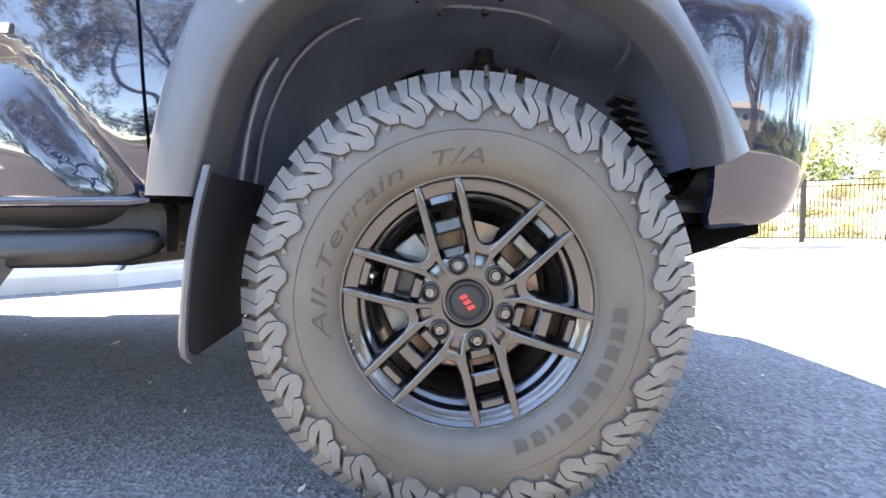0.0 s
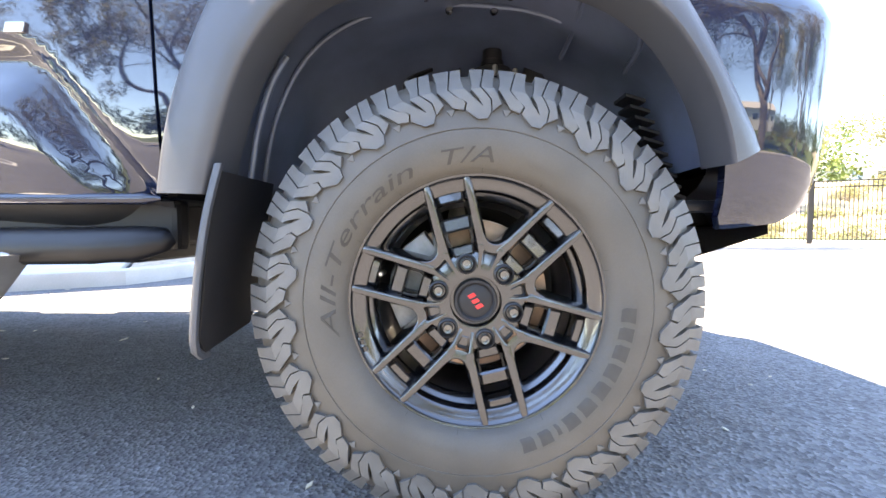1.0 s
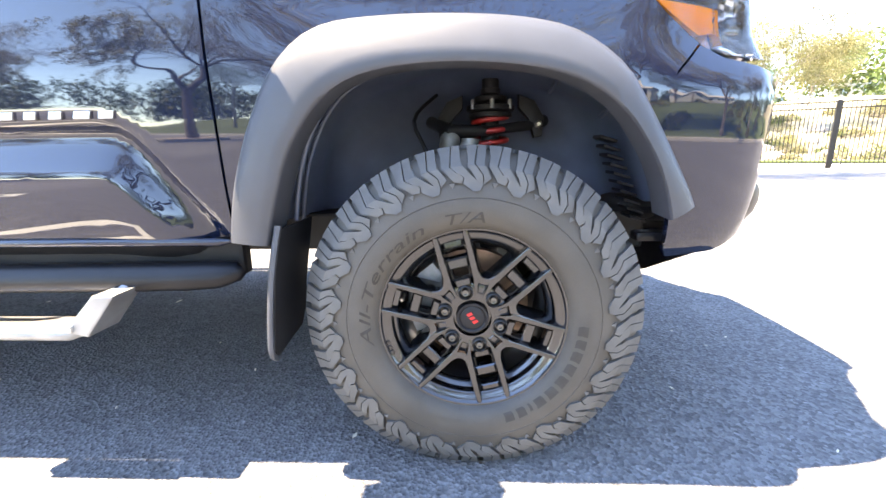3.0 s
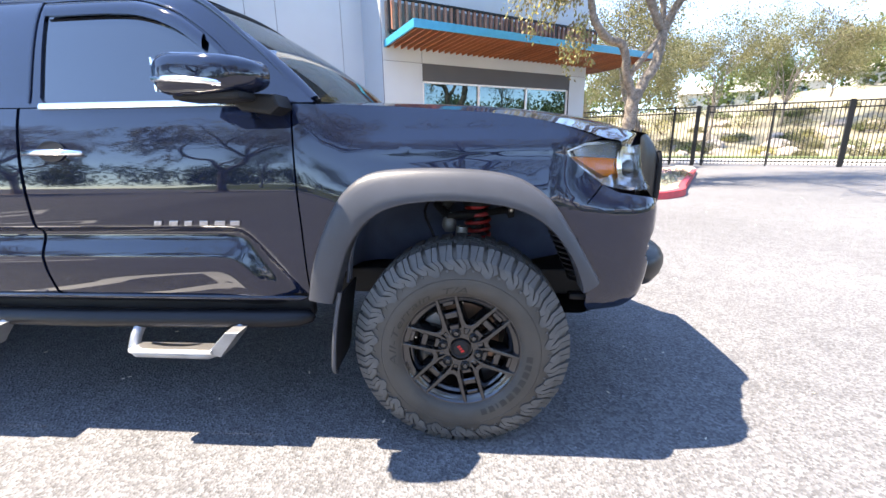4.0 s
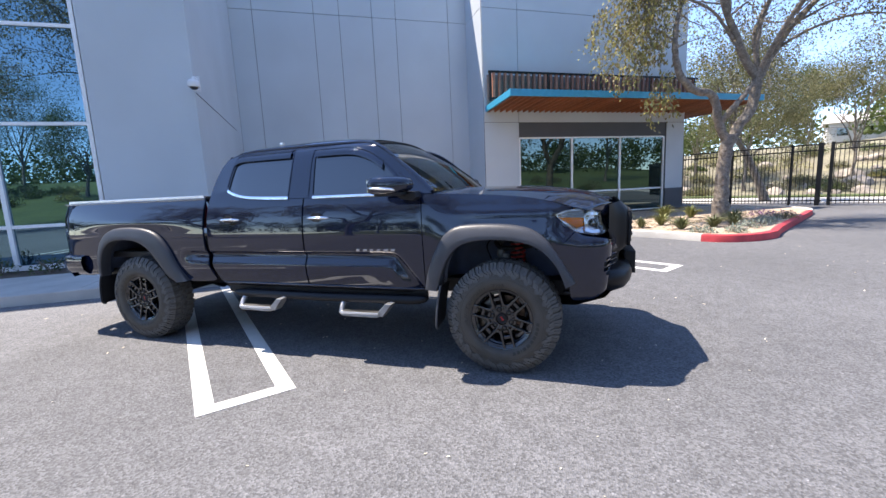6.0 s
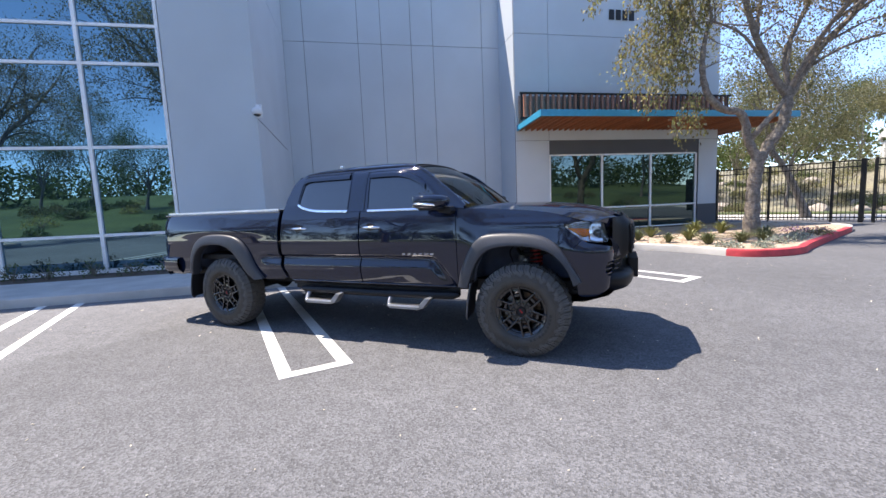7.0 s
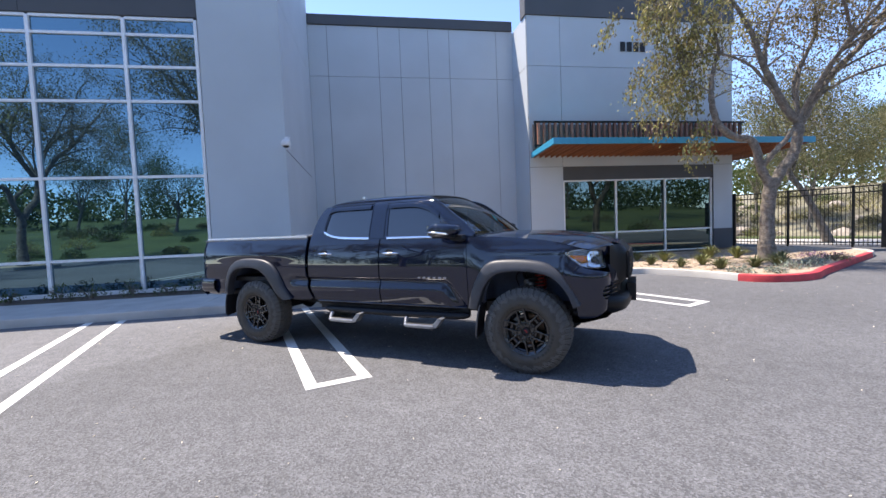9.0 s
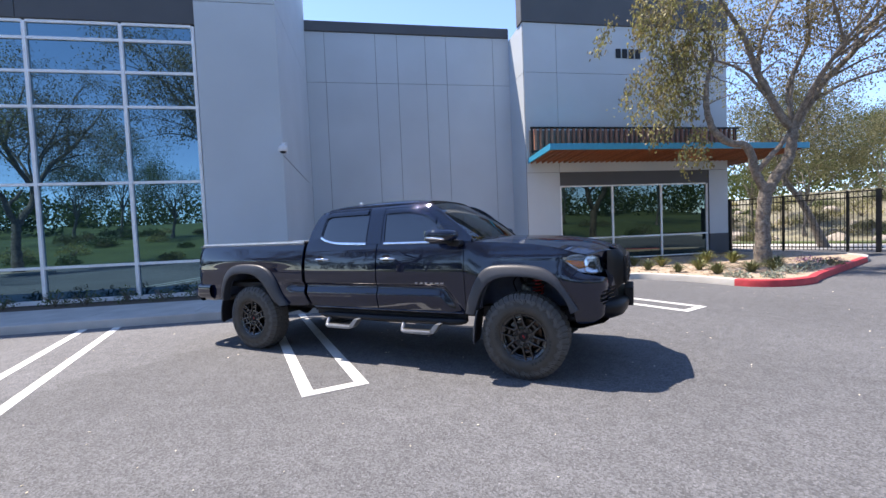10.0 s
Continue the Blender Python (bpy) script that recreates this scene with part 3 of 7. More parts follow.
for i in range(41):
    row = []
    for j in range(41):
        q = j / 20 - 1
        k = abs(q)
        x0 = -0.60 + 0.22 * (1 - k * k)
        x1 = 0.80 - 0.24 * k**3
        x = x0 + (x1 - x0) * i / 40
        e = side(s_of(min(x, 0.60)), hood_edge(x) - 0.002)
        ye = e.y + 0.006 + max(0, x - 0.6) * 0.5
        y = YC + q * (YC - ye)
        crown = 1 - (max(k - 0.38, 0) / 0.62) ** 1.7 - 0.35 * (max(0.38 - k, 0) / 0.38) ** 2
        z = hood_edge(x) + (hood_mid(x) - hood_edge(x)) * crown
        z += 0.003 * math.exp(-(((k - 0.78) / 0.09) ** 2)) * ramp01(x, -0.5, -0.2)
        bulge = 1 - ramp01(k, 0.30, 0.45)
        z += 0.008 * bulge * ramp01(x, -0.2, 0.1) * (1 - ramp01(x, 0.55, 0.78))
        row.append((x, y, z))
    rows.append(row)
hood = part("bonnet", grid(rows, flip=True), PAINT, truck, "", 60)
lip = [[(p[0] + a, p[1], p[2] + b) for p in rows[-1][9:-9]] for a, b in ((-0.06, 0.003), (-0.035, 0.018), (-0.01, 0.024), (0.004, 0.018), (0.006, 0.0), (0.0, -0.02))]
part("bug_deflector", grid(lip, flip=True), PAINT, truck, "dark smoked bug deflector on the bonnet edge", 60)
skirt = [[(p[0] + a, p[1], p[2] + b) for p in rows[-1]] for a, b in ((0, 0), (0.007, -0.006), (0.008, -0.02), (0.002, -0.06), (-0.03, -0.12))]
part("bonnet_front_edge", grid(skirt, flip=True), PAINT, truck, "", 60)
# head lamp on the corner
lamp_out = [(s_of(0.372), 1.140), (s_of(0.45), 1.168), (s_of(0.53), 1.176), (s_of(0.62), 1.166), (s_of(0.70), 1.158), (s_of(0.766), 1.148), (s_of(0.766), 1.06), (s_of(0.752), 1.025), (s_of(0.70), 1.003), (s_of(0.63), 1.0), (s_of(0.56), 1.012), (s_of(0.51), 1.025), (s_of(0.43), 1.085)]
lampbase = cookie("headlamp", lamp_out, lambda s, z: side(s, z) + (plan(s)[1] * 0.035), LAMPIN, truck, depth=(0.0, 0.05, 0), label="projector headlamp with amber corner and chrome surround")


def lamp_part(name, outline, material, off, label="", depth=(-0.01, 0.02, 0)):
    ob = cookie(name, outline, lambda s, z: side(s, z) + plan(s)[1] * off, material, lampbase, depth=depth, label=label, step=(0.03, 0.02))
    return ob


lamp_list = [lampbase]
lamp_list.append(lamp_part("amber_reflector", [(s_of(0.402), 1.122), (s_of(0.562), 1.114), (s_of(0.564), 1.060), (s_of(0.52), 1.052), (s_of(0.455), 1.088)], AMBER, 0.018, "amber side reflector"))
lamp_list.append(lamp_part("upper_reflector", [(s_of(0.395), 1.142), (s_of(0.46), 1.160), (s_of(0.57), 1.164), (s_of(0.572), 1.112), (s_of(0.405), 1.126)], DCHROME, 0.016))
ring_o = [(s_of(0.585), 1.155), (s_of(0.66), 1.152), (s_of(0.757), 1.138), (s_of(0.758), 1.06), (s_of(0.745), 1.030), (s_of(0.69), 1.015), (s_of(0.625), 1.012), (s_of(0.575), 1.025), (s_of(0.57), 1.12)]
ring_i = [(s_of(0.60), 1.132), (s_of(0.66), 1.130), (s_of(0.748), 1.120), (s_of(0.748), 1.07), (s_of(0.735), 1.048), (s_of(0.69), 1.036), (s_of(0.63), 1.033), (s_of(0.598), 1.045), (s_of(0.592), 1.11)]
lamp_list.append(cookie("chrome_surround", ring_o, lambda s, z: side(s, z) + plan(s)[1] * 0.010, CHROME, lampbase, holes=(ring_i,), step=(0.03, 0.02), depth=(-0.012, 0.02, 0), label="chrome lamp surround"))
bm = bmesh.new()
bmesh.ops.create_uvsphere(bm, u_segments=20, v_segments=12, radius=0.038)
pc = side(s_of(0.66), 1.07) + plan(s_of(0.66))[1] * 0.05
bmesh.ops.translate(bm, verts=bm.verts, vec=pc)
lamp_list.append(part("projector_lens", bm, TINT, lampbase, "", 60))
lamp_list.append(cookie("lamp_cover", lamp_out, lambda s, z: side(s, z) + plan(s)[1] * 0.002, LAMPGL, lampbase, depth=(0.0, 0.006, 0), step=(0.03, 0.02), label="clear lamp cover"))
far_lamp = mirror_copy(lampbase, YC)
for o in lamp_list[1:]:
    f = mirror_copy(o, YC)
    f.parent = far_lamp

both(cookie("lamp_bezel", [(s_of(0.767), 1.148), (s_of(0.80), 1.143), (s_of(0.835), 1.125), (s_of(0.842), 1.0), (s_of(0.835), 0.90), (s_of(0.80), 0.935), (s_of(0.748), 0.958), (s_of(0.755), 1.022), (s_of(0.767), 1.058)], side, PAINT, truck, step=(0.03, 0.03)))

# grille: a deep painted surround, a mesh field with bars set in it
NOSE_PLAN = smooth_fn([(0.0, 0.902), (0.45, 0.897), (0.66, 0.886), (0.76, 0.862), (0.86, 0.805), (0.94, 0.760), (1.0, 0.728)])
NOSE_OUT = smooth_fn([(0.0, 0.0), (0.66, 0.375), (0.76, 0.42), (0.86, 0.465), (1.0, 0.565)])
NOSE_TOP = smooth_fn([(0.80, -0.10), (0.84, -0.045), (0.88, -0.012), (0.95, 0.0), (1.06, 0.0), (1.12, -0.012), (1.165, -0.040), (1.20, -0.075), (1.232, -0.115)])


def nose(q, z, lift=0.0):
    """The front face: q across, from -1 to 1, z up."""
    a = abs(q)
    z = z - (0.012 + 0.035 * a * a) * ramp01(z, 1.0, 1.232)
    x = 0.728 + (NOSE_PLAN(a) - 0.728) * (1 + NOSE_TOP(z) / 0.172)
    return Vector((x + lift * (1 - a * 0.4), YC + (-NOSE_OUT(a) if q < 0 else NOSE_OUT(a)), z))


rows = [[nose(j / 24 - 1, z) for j in range(49)] for z in (0.80, 0.83, 0.86, 0.90, 0.95, 1.0, 1.05, 1.09, 1.125, 1.155, 1.18, 1.205, 1.232)]
bm = grid(rows)
bmesh.ops.recalc_face_normals(bm, faces=bm.faces)
if sum(f.normal.x for f in bm.faces) < 0:
    bmesh.ops.reverse_faces(bm, faces=bm.faces)
grille = part("grille", bm, STEPM, truck, "black mesh grille in a dark painted frame", 50)
bm = grid([[nose(-0.68 + 1.36 * j / 24, z, 0.006) for j in range(25)] for z in (0.88, 0.93, 1.0, 1.07, 1.12)])
bmesh.ops.recalc_face_normals(bm, faces=bm.faces)
part("grille_mesh", bm, BLACKP, grille, "black plastic mesh", 40)
for z in (0.90, 0.945, 0.99, 1.035, 1.08, 1.11):
    part("grille_bar", tube([nose(-0.67 + 1.34 * j / 24, z, 0.012) for j in range(25)], 0.009, 6), BLACKP, grille)
loop = [nose(-0.70 + 1.40 * j / 24, 1.13, 0.008) for j in range(25)] + [nose(0.72, 1.10 - 0.04 * j, 0.008) for j in range(6)] + [nose(0.68 - 1.36 * j / 24, 0.87, 0.008) for j in range(25)] + [nose(-0.72, 0.90 + 0.04 * j, 0.008) for j in range(6)]
part("grille_frame", tube(loop + loop[:1], 0.015, 8, flat=0.8), BLACKP, grille, "", 60)

# lower bumper bar with its own rounded plan
bump_plan = spline([(0.50, 0.15, 0), (0.64, 0.150, 0), (0.75, 0.195, 0), (0.845, 0.30, 0), (0.892, 0.44, 0), (0.905, 0.65, 0), (0.912, YC, 0)], 25)
rows = []
for z, o in ((0.545, 0.20), (0.555, 0.10), (0.585, 0.035), (0.625, 0.008), (0.655, 0.0), (0.685, 0.0), (0.71, 0.012), (0.728, 0.035), (0.738, 0.08), (0.742, 0.15)):
    half = []
    for i, p in enumerate(bump_plan):
        t = (bump_plan[min(i + 1, 24)] - bump_plan[max(i - 1, 0)]).normalized()
        c = p + Vector((-t.y, t.x, 0)) * o
        rise = 0.10 * (1 - ramp01(p.x, 0.56, 0.86)) * (1 - ramp01(z, 0.56, 0.72))
        half.append(Vector((min(c.x, p.x), min(c.y, YC), z + rise * 0.5)))
    rows.append(half + [Vector((p.x, 2 * YC - p.y, p.z)) for p in half[-2::-1]])
bm = grid(rows)
bmesh.ops.recalc_face_normals(bm, faces=bm.faces)
part("lower_bumper", bm, STEPM, truck, "satin black lower bumper bar", 50)
both(cookie("fog_lamp_bezel", [(s_of(0.67), 0.86), (s_of(0.715), 0.875), (s_of(0.80), 0.88), (s_of(0.85), 0.86), (s_of(0.85), 0.72), (s_of(0.77), 0.69), (s_of(0.69), 0.70), (s_of(0.66), 0.74)], lambda s, z: side(s, z) + plan(s)[1] * 0.04, BLACKP, truck, label="black fog lamp bezel"))
for zz in (0.74, 0.78, 0.82):
    both(part("bezel_fin", tube([side(s_of(x), zz) + plan(s_of(x))[1] * 0.015 for x in (0.69, 0.72, 0.745, 0.765, 0.80)], 0.009, 6), PAINT, truck))
part("front_mount", box((0.86, 0.68, 0.62), (0.945, 1.18, 0.80), 0.010), BLACKP, truck, "black number plate mount")
bm = grid([[(0.30, y, 0.46) for y in (0.25, 0.6, YC, 1.26, 1.61)], [(0.5, y, 0.47) for y in (0.22, 0.6, YC, 1.26, 1.64)], [(0.70, y, 0.53) for y in (0.24, 0.6, YC, 1.26, 1.62)], [(0.80, y, 0.60) for y in (0.38, 0.6, YC, 1.26, 1.48)]])
bmesh.ops.solidify(bm, geom=bm.faces, thickness=0.02)
part("skid_plate", bm, BLACKP, truck, "black skid plate under the nose", 30)
both(part("inner_sill", box((-2.56, 0.085, 0.495), (-0.60, 0.13, 0.60), 0.012), BLACKP, truck))
both(part("bumper_bracket", box((0.42, 0.10, 0.575), (0.54, 0.15, 0.60), 0.01), STEPM, truck))

# bed, cover, tail
part("bed_cover", box((-4.58, 0.09, 1.352), (-2.70, 2 * YC - 0.09, 1.378), 0.008), BLACKP, truck, "flat black soft bed cover")
both(part("bed_rail", box((-4.58, 0.072, 1.362), (-2.72, 0.112, 1.386), 0.005), ALU, truck, "bright aluminium bed cover rail"))
both(part("bed_rail_cap", box((-4.62, 0.058, 1.344), (-2.70, 0.085, 1.362), 0.006), DCHROME, truck))
part("tailgate", box((-4.73, 0.16, 0.72), (-4.67, 2 * YC - 0.16, 1.345), 0.02), PAINT, truck)
part("bed_floor", box((-4.66, 0.10, 0.80), (-2.70, 2 * YC - 0.10, 0.86), 0.01), BLACKP, truck)
tl = cookie("tail_lamp", [(s_of(-4.622), 0.93), (s_of(-4.622), 1.29), (s_of(-4.725), 1.28), (s_of(-4.73), 0.93)], lambda s, z: side(s, z) - plan(s)[1] * 0.004, TAILRED, truck, label="red tail lamp with clear insert")
both(tl)
tc = cookie("reverse_lens", [(s_of(-4.63), 1.05), (s_of(-4.63), 1.14), (s_of(-4.725), 1.13), (s_of(-4.725), 1.05)], lambda s, z: side(s, z) - plan(s)[1] * 0.008, CHROME, tl)
rows = []
for z, o in ((0.60, 0.09), (0.63, 0.02), (0.68, -0.03), (0.76, -0.045), (0.82, -0.03), (0.84, 0.03)):
    rows.append([(c.x, c.y, z) for c in [plan(s)[0] + plan(s)[1] * o + Vector((-0.05, 0, 0)) for s in [s_of(-4.30) + (plan_s[0] - s_of(-4.30)) * j / 16 for j in range(17)]]] + [(-4.83 + (o + 0.03), YC, z)])
bm = grid(rows)
bmesh.ops.recalc_face_normals(bm, faces=bm.faces)
both(part("rear_bumper", bm, PAINT, truck, "", 50))

# under the body
part("chassis", box((-4.6, 0.36, 0.50), (0.55, 0.50, 0.62), 0.01), BLACKP, truck)
part("chassis", box((-4.6, 2 * YC - 0.50, 0.50), (0.55, 2 * YC - 0.36, 0.62), 0.01), BLACKP, truck)
part("underbody", box((-4.55, 0.12, 0.60), (-0.62, 2 * YC - 0.12, 0.68), 0.02), BLACKP, truck)
part("engine_bay_floor", box((-0.62, 0.42, 0.55), (0.70, 2 * YC - 0.42, 0.62), 0.02), BLACKP, truck)
part("rear_axle", tube([(-3.572, 0.1, 0.41), (-3.572, 0.8, 0.42), (-3.572, YC, 0.43), (-3.572, 1.1, 0.42), (-3.572, 2 * YC - 0.1, 0.41)], [0.05, 0.055, 0.14, 0.055, 0.05], 12), BLACKP, truck, "", 60)
part("exhaust", tube([(-0.9, 1.2, 0.50), (-2.4, 1.2, 0.48), (-3.2, 1.25, 0.52), (-4.3, 1.4, 0.52)], 0.04, 10), STEEL, truck, "", 60)
part("transfer_case", box((-1.7, 0.65, 0.42), (-1.1, 1.15, 0.62), 0.05), BLACKP, truck)


def liner(inner, cx, name):
    """The wheel-well liner: a ribbed tunnel with a rounded back."""
    n = 40
    a = spline([(*v, 0) for v in inner], n)
    rows = []
    for i, p in enumerate(a):
        row = []
        d = Vector((p.x - cx, p.y - 0.45)).normalized()
        for y, e in ((0.02, 0.012), (0.05, 0.025), (0.09, 0.05), (0.16, 0.055), (0.20, 0.048), (0.25, 0.056), (0.38, 0.05), (0.46, 0.03), (0.50, -0.02)):
            wob = 0.012 * math.sin(i * 0.55 + y * 9) * ramp01(y, 0.04, 0.12)
            row.append((p.x + d.x * (e + wob), y, p.y + d.y * (e + wob)))
        row.append((cx + (p.x - cx) * 0.5, 0.53, 0.5 + (p.y - 0.5) * 0.6))
        row.append((cx, 0.54, 0.55))
        rows.append(row)
    bm = grid(rows)
    bmesh.ops.recalc_face_normals(bm, faces=bm.faces)
    ob = part(name, bm, DARKIN, truck, "dusty black plastic wheel-well liner", 55)
    return ob


fl = liner(arch_in, 0.0, "wheel_well_liner")
both(fl)
both(liner(rarch_in, -3.572, "wheel_well_liner"))
for x, y, z in ((-0.455, 0.045, 0.80), (-0.462, 0.045, 0.69), (-0.36, 0.05, 0.93), (0.40, 0.045, 0.86), (0.435, 0.045, 0.74), (-0.05, 0.20, 1.028), (0.05, 0.20, 1.025), (-0.10, 0.16, 1.035), (0.08, 0.15, 1.03)):
    bm = lathe([(0.0, -0.004), (0.006, -0.004), (0.009, 0.0), (0.009, 0.004)], 10)
    bmesh.ops.translate(bm, verts=bm.verts, vec=(x, y, z))
    part("clip", bm, DCHROME, fl)
for i in range(10):
    x, z = 0.345 + i * 0.0105, 0.845 - i * 0.024
    part("vent_rib", prism([(x, z), (x + 0.045, z - 0.014), (x + 0.045, z - 0.021), (x, z - 0.008)], 0.20, 0.27, "xz", 0.002), BLACKP, fl)
# folds and seams of the liner
for pts, r in (([(-0.475, 0.20, 0.62), (-0.445, 0.20, 0.78), (-0.37, 0.20, 0.925), (-0.25, 0.20, 1.008), (-0.08, 0.20, 1.038), (0.10, 0.20, 1.028), (0.20, 0.20, 1.0)], 0.006), ([(-0.455, 0.10, 0.64), (-0.438, 0.10, 0.74), (-0.41, 0.10, 0.83), (-0.38, 0.11, 0.89)], 0.007), ([(0.215, 0.05, 1.0), (0.222, 0.12, 1.0), (0.23, 0.20, 0.99), (0.23, 0.32, 0.97)], 0.006), ([(0.31, 0.05, 0.92), (0.335, 0.12, 0.905), (0.34, 0.20, 0.89)], 0.006)):
    part("liner_fold", tube(spline(pts, 24), r, 8), DARKIN, fl, "", 60)

# front suspension behind the wheel
CX = 0.066
spr = [(CX + 0.052 * math.cos(a), 0.40 + 0.052 * math.sin(a), 0.60 + 0.31 * a / (2 * math.pi * 9)) for a in [2 * math.pi * 9 * k / 216 for k in range(217)]]
both(part("coil_spring", tube(spr, 0.0085, 8), REDSPR, truck, "red coil spring", 60))
for z, r in ((0.915, 0.066), (0.935, 0.074), (0.962, 0.050), (0.985, 0.030)):
    both(part("strut_mount", tube([(CX, 0.40, z - 0.009), (CX, 0.40, z - 0.006), (CX, 0.40, z + 0.006), (CX, 0.40, z + 0.009)], [r - 0.006, r, r, r - 0.006], 20), BLACKP, truck, "", 40))
both(part("strut_nut", tube([(CX, 0.40, 0.995), (CX, 0.40, 1.015), (CX, 0.40, 1.02)], [0.014, 0.014, 0.009], 6), STEEL, truck))
for dx, dy in ((-0.055, -0.045), (0.055, -0.045), (0.0, -0.072)):
    both(part("mount_stud", tube([(CX + dx, 0.40 + dy, 0.93), (CX + dx, 0.40 + dy, 0.955), (CX + dx, 0.40 + dy, 0.958)], [0.007, 0.007, 0.004], 6), CALIPER, truck))
# frame bracket: a bent plate on each side of the strut
for sg in (-1, 1):
    bm = prism([(CX + sg * 0.085, 0.975), (CX + sg * 0.135, 0.955), (CX + sg * 0.165, 0.905), (CX + sg * 0.160, 0.850), (CX + sg * 0.135, 0.845), (CX + sg * 0.118, 0.900), (CX + sg * 0.085, 0.935)], 0.385, 0.425, "xz", 0.008)
    both(part("frame_bracket", bm, BLACKP, truck, "", 30))
    both(part("bracket_bolt", tube([(CX + sg * 0.145, 0.38, 0.885), (CX + sg * 0.145, 0.37, 0.885), (CX + sg * 0.145, 0.365, 0.885)], [0.012, 0.012, 0.006], 6), STEEL, truck))
both(part("ball_joint", tube([(CX - 0.125, 0.33, 0.80), (CX - 0.125, 0.33, 0.822), (CX - 0.123, 0.33, 0.850), (CX - 0.12, 0.33, 0.868), (CX - 0.118, 0.33, 0.885)], [0.020, 0.032, 0.030, 0.015, 0.010], 14), CALIPER, truck, "", 60))
both(part("shock_absorber", tube([(CX, 0.40, 0.42), (CX, 0.40, 0.70), (CX, 0.40, 1.02)], [0.028, 0.030, 0.026], 14), BLACKP, truck, "", 60))
both(part("upper_control_arm", tube([(-0.12, 0.46, 0.90), (-0.09, 0.38, 0.885), (-0.06, 0.33, 0.865), (0.06, 0.36, 0.868), (0.20, 0.40, 0.885), (0.24, 0.46, 0.90)], [0.020, 0.018, 0.024, 0.015, 0.016, 0.020], 10), BLACKP, truck, "", 60))
both(part("lower_control_arm", tube([(-0.25, 0.50, 0.42), (0.0, 0.20, 0.36), (0.25, 0.50, 0.42)], 0.035, 8), BLACKP, truck, "", 60))
both(part("steering_knuckle", tube([(0.0, 0.24, 0.84), (-0.02, 0.22, 0.62), (0.0, 0.18, 0.41), (0.0, 0.20, 0.36)], [0.025, 0.03, 0.06, 0.03], 10), CALIPER, truck, "", 60))
both(part("brake_hose", tube(spline([(-0.10, 0.42, 0.98), (-0.16, 0.30, 0.90), (-0.12, 0.25, 0.80), (-0.05, 0.22, 0.60)], 16), 0.006, 6), BLACKP, truck, "", 60))

# mud flaps


def flap(x0, z0, z1, lean):
    def bend(bm):
        for v in bm.verts:
            k = (z0 - v.co.z) / (z0 - z1)
            v.co.x += x0 - lean * k + 0.02 * k * k
        return bm

    ys = prism([(-0.040, z0), (-0.050, z0 - 0.10), (-0.050, z1 + 0.03), (-0.03, z1 + 0.002), (0.13, z1 + 0.02), (0.155, z1 + 0.06), (0.17, z0)], 0, 0.010, "yz", 0.003)
    bmesh.ops.bisect_plane(ys, geom=ys.verts[:] + ys.edges[:] + ys.faces[:], plane_co=(0, 0, (z0 + z1) / 2), plane_no=(0, 0, 1))
    f = part("mud_flap", bend(ys), BLACKP, truck, "black plastic mud flap with a grey outer edge", 40)
    ed = tube(spline([(0.004, -0.042, z0 + 0.01), (0.002, -0.054, z0 - 0.10), (0.002, -0.056, z1 + 0.05), (0.002, -0.044, z1 + 0.006), (0.002, -0.015, z1)], 20), 0.0075, 8, flat=1.6)
    part("flap_edge", bend(ed), TRIM, f, "", 60)
    return f


both(flap(-0.447, 0.64, 0.318, 0.062))
both(flap(-4.10, 0.62, 0.34, 0.04))

# side step bar with two hoop steps
bar = tube([(-0.585, 0.046, 0.524), (-0.592, 0.040, 0.520), (-0.64, 0.036, 0.513), (-0.72, 0.034, 0.509), (-1.5, 0.034, 0.50), (-2.38, 0.036, 0.507), (-2.45, 0.045, 0.512)], [0.016, 0.026, 0.037, 0.040, 0.040, 0.038, 0.020], 14, flat=0.8)
step_bar = part("side_step", bar, STEPM, truck, "black tubular side step with hoop steps", 60)
for x0 in (-1.30, -2.32):
    bm = tube([(x0 - 0.01, 0.05, 0.50), (x0 - 0.006, -0.01, 0.445), (x0, -0.042, 0.40), (x0 + 0.02, -0.05, 0.393), (x0 + 0.32, -0.05, 0.391), (x0 + 0.35, -0.042, 0.40), (x0 + 0.43, 0.01, 0.485), (x0 + 0.455, 0.05, 0.51)], 0.017, 10, flat=1.25)
    hoop = part("hoop_step", bm, HOOPM, step_bar, "grey metal hoop step", 60)
    part("step_pad", box((x0 + 0.004, -0.076, 0.400), (x0 + 0.345, -0.010, 0.418), 0.005), ALU, step_bar, "bright step pad")
    part("step_gusset", prism([(x0 + 0.315, 0.398), (x0 + 0.405, 0.49), (x0 + 0.462, 0.492), (x0 + 0.375, 0.386)], -0.068, 0.03, "xz", 0.005), HOOPM, step_bar)
for x0 in (-0.85, -1.6, -2.3):
    part("step_arm", box((x0 - 0.03, 0.03, 0.485), (x0 + 0.03, 0.36, 0.525), 0.008), BLACKP, step_bar)
part("side_step", tube([(-0.62, 2 * YC + 0.02, 0.51), (-1.5, 2 * YC + 0.035, 0.50), (-2.44, 2 * YC + 0.02, 0.51)], 0.034, 10), BLACKP, truck, "", 60)

both(part("sill_moulding", tube([(-0.60, 0.040, 0.598), (-0.63, 0.034, 0.597), (-1.6, 0.034, 0.597), (-2.54, 0.036, 0.597), (-2.58, 0.045, 0.598)], [0.004, 0.011, 0.011, 0.011, 0.004], 10), PAINT, truck, "", 60))

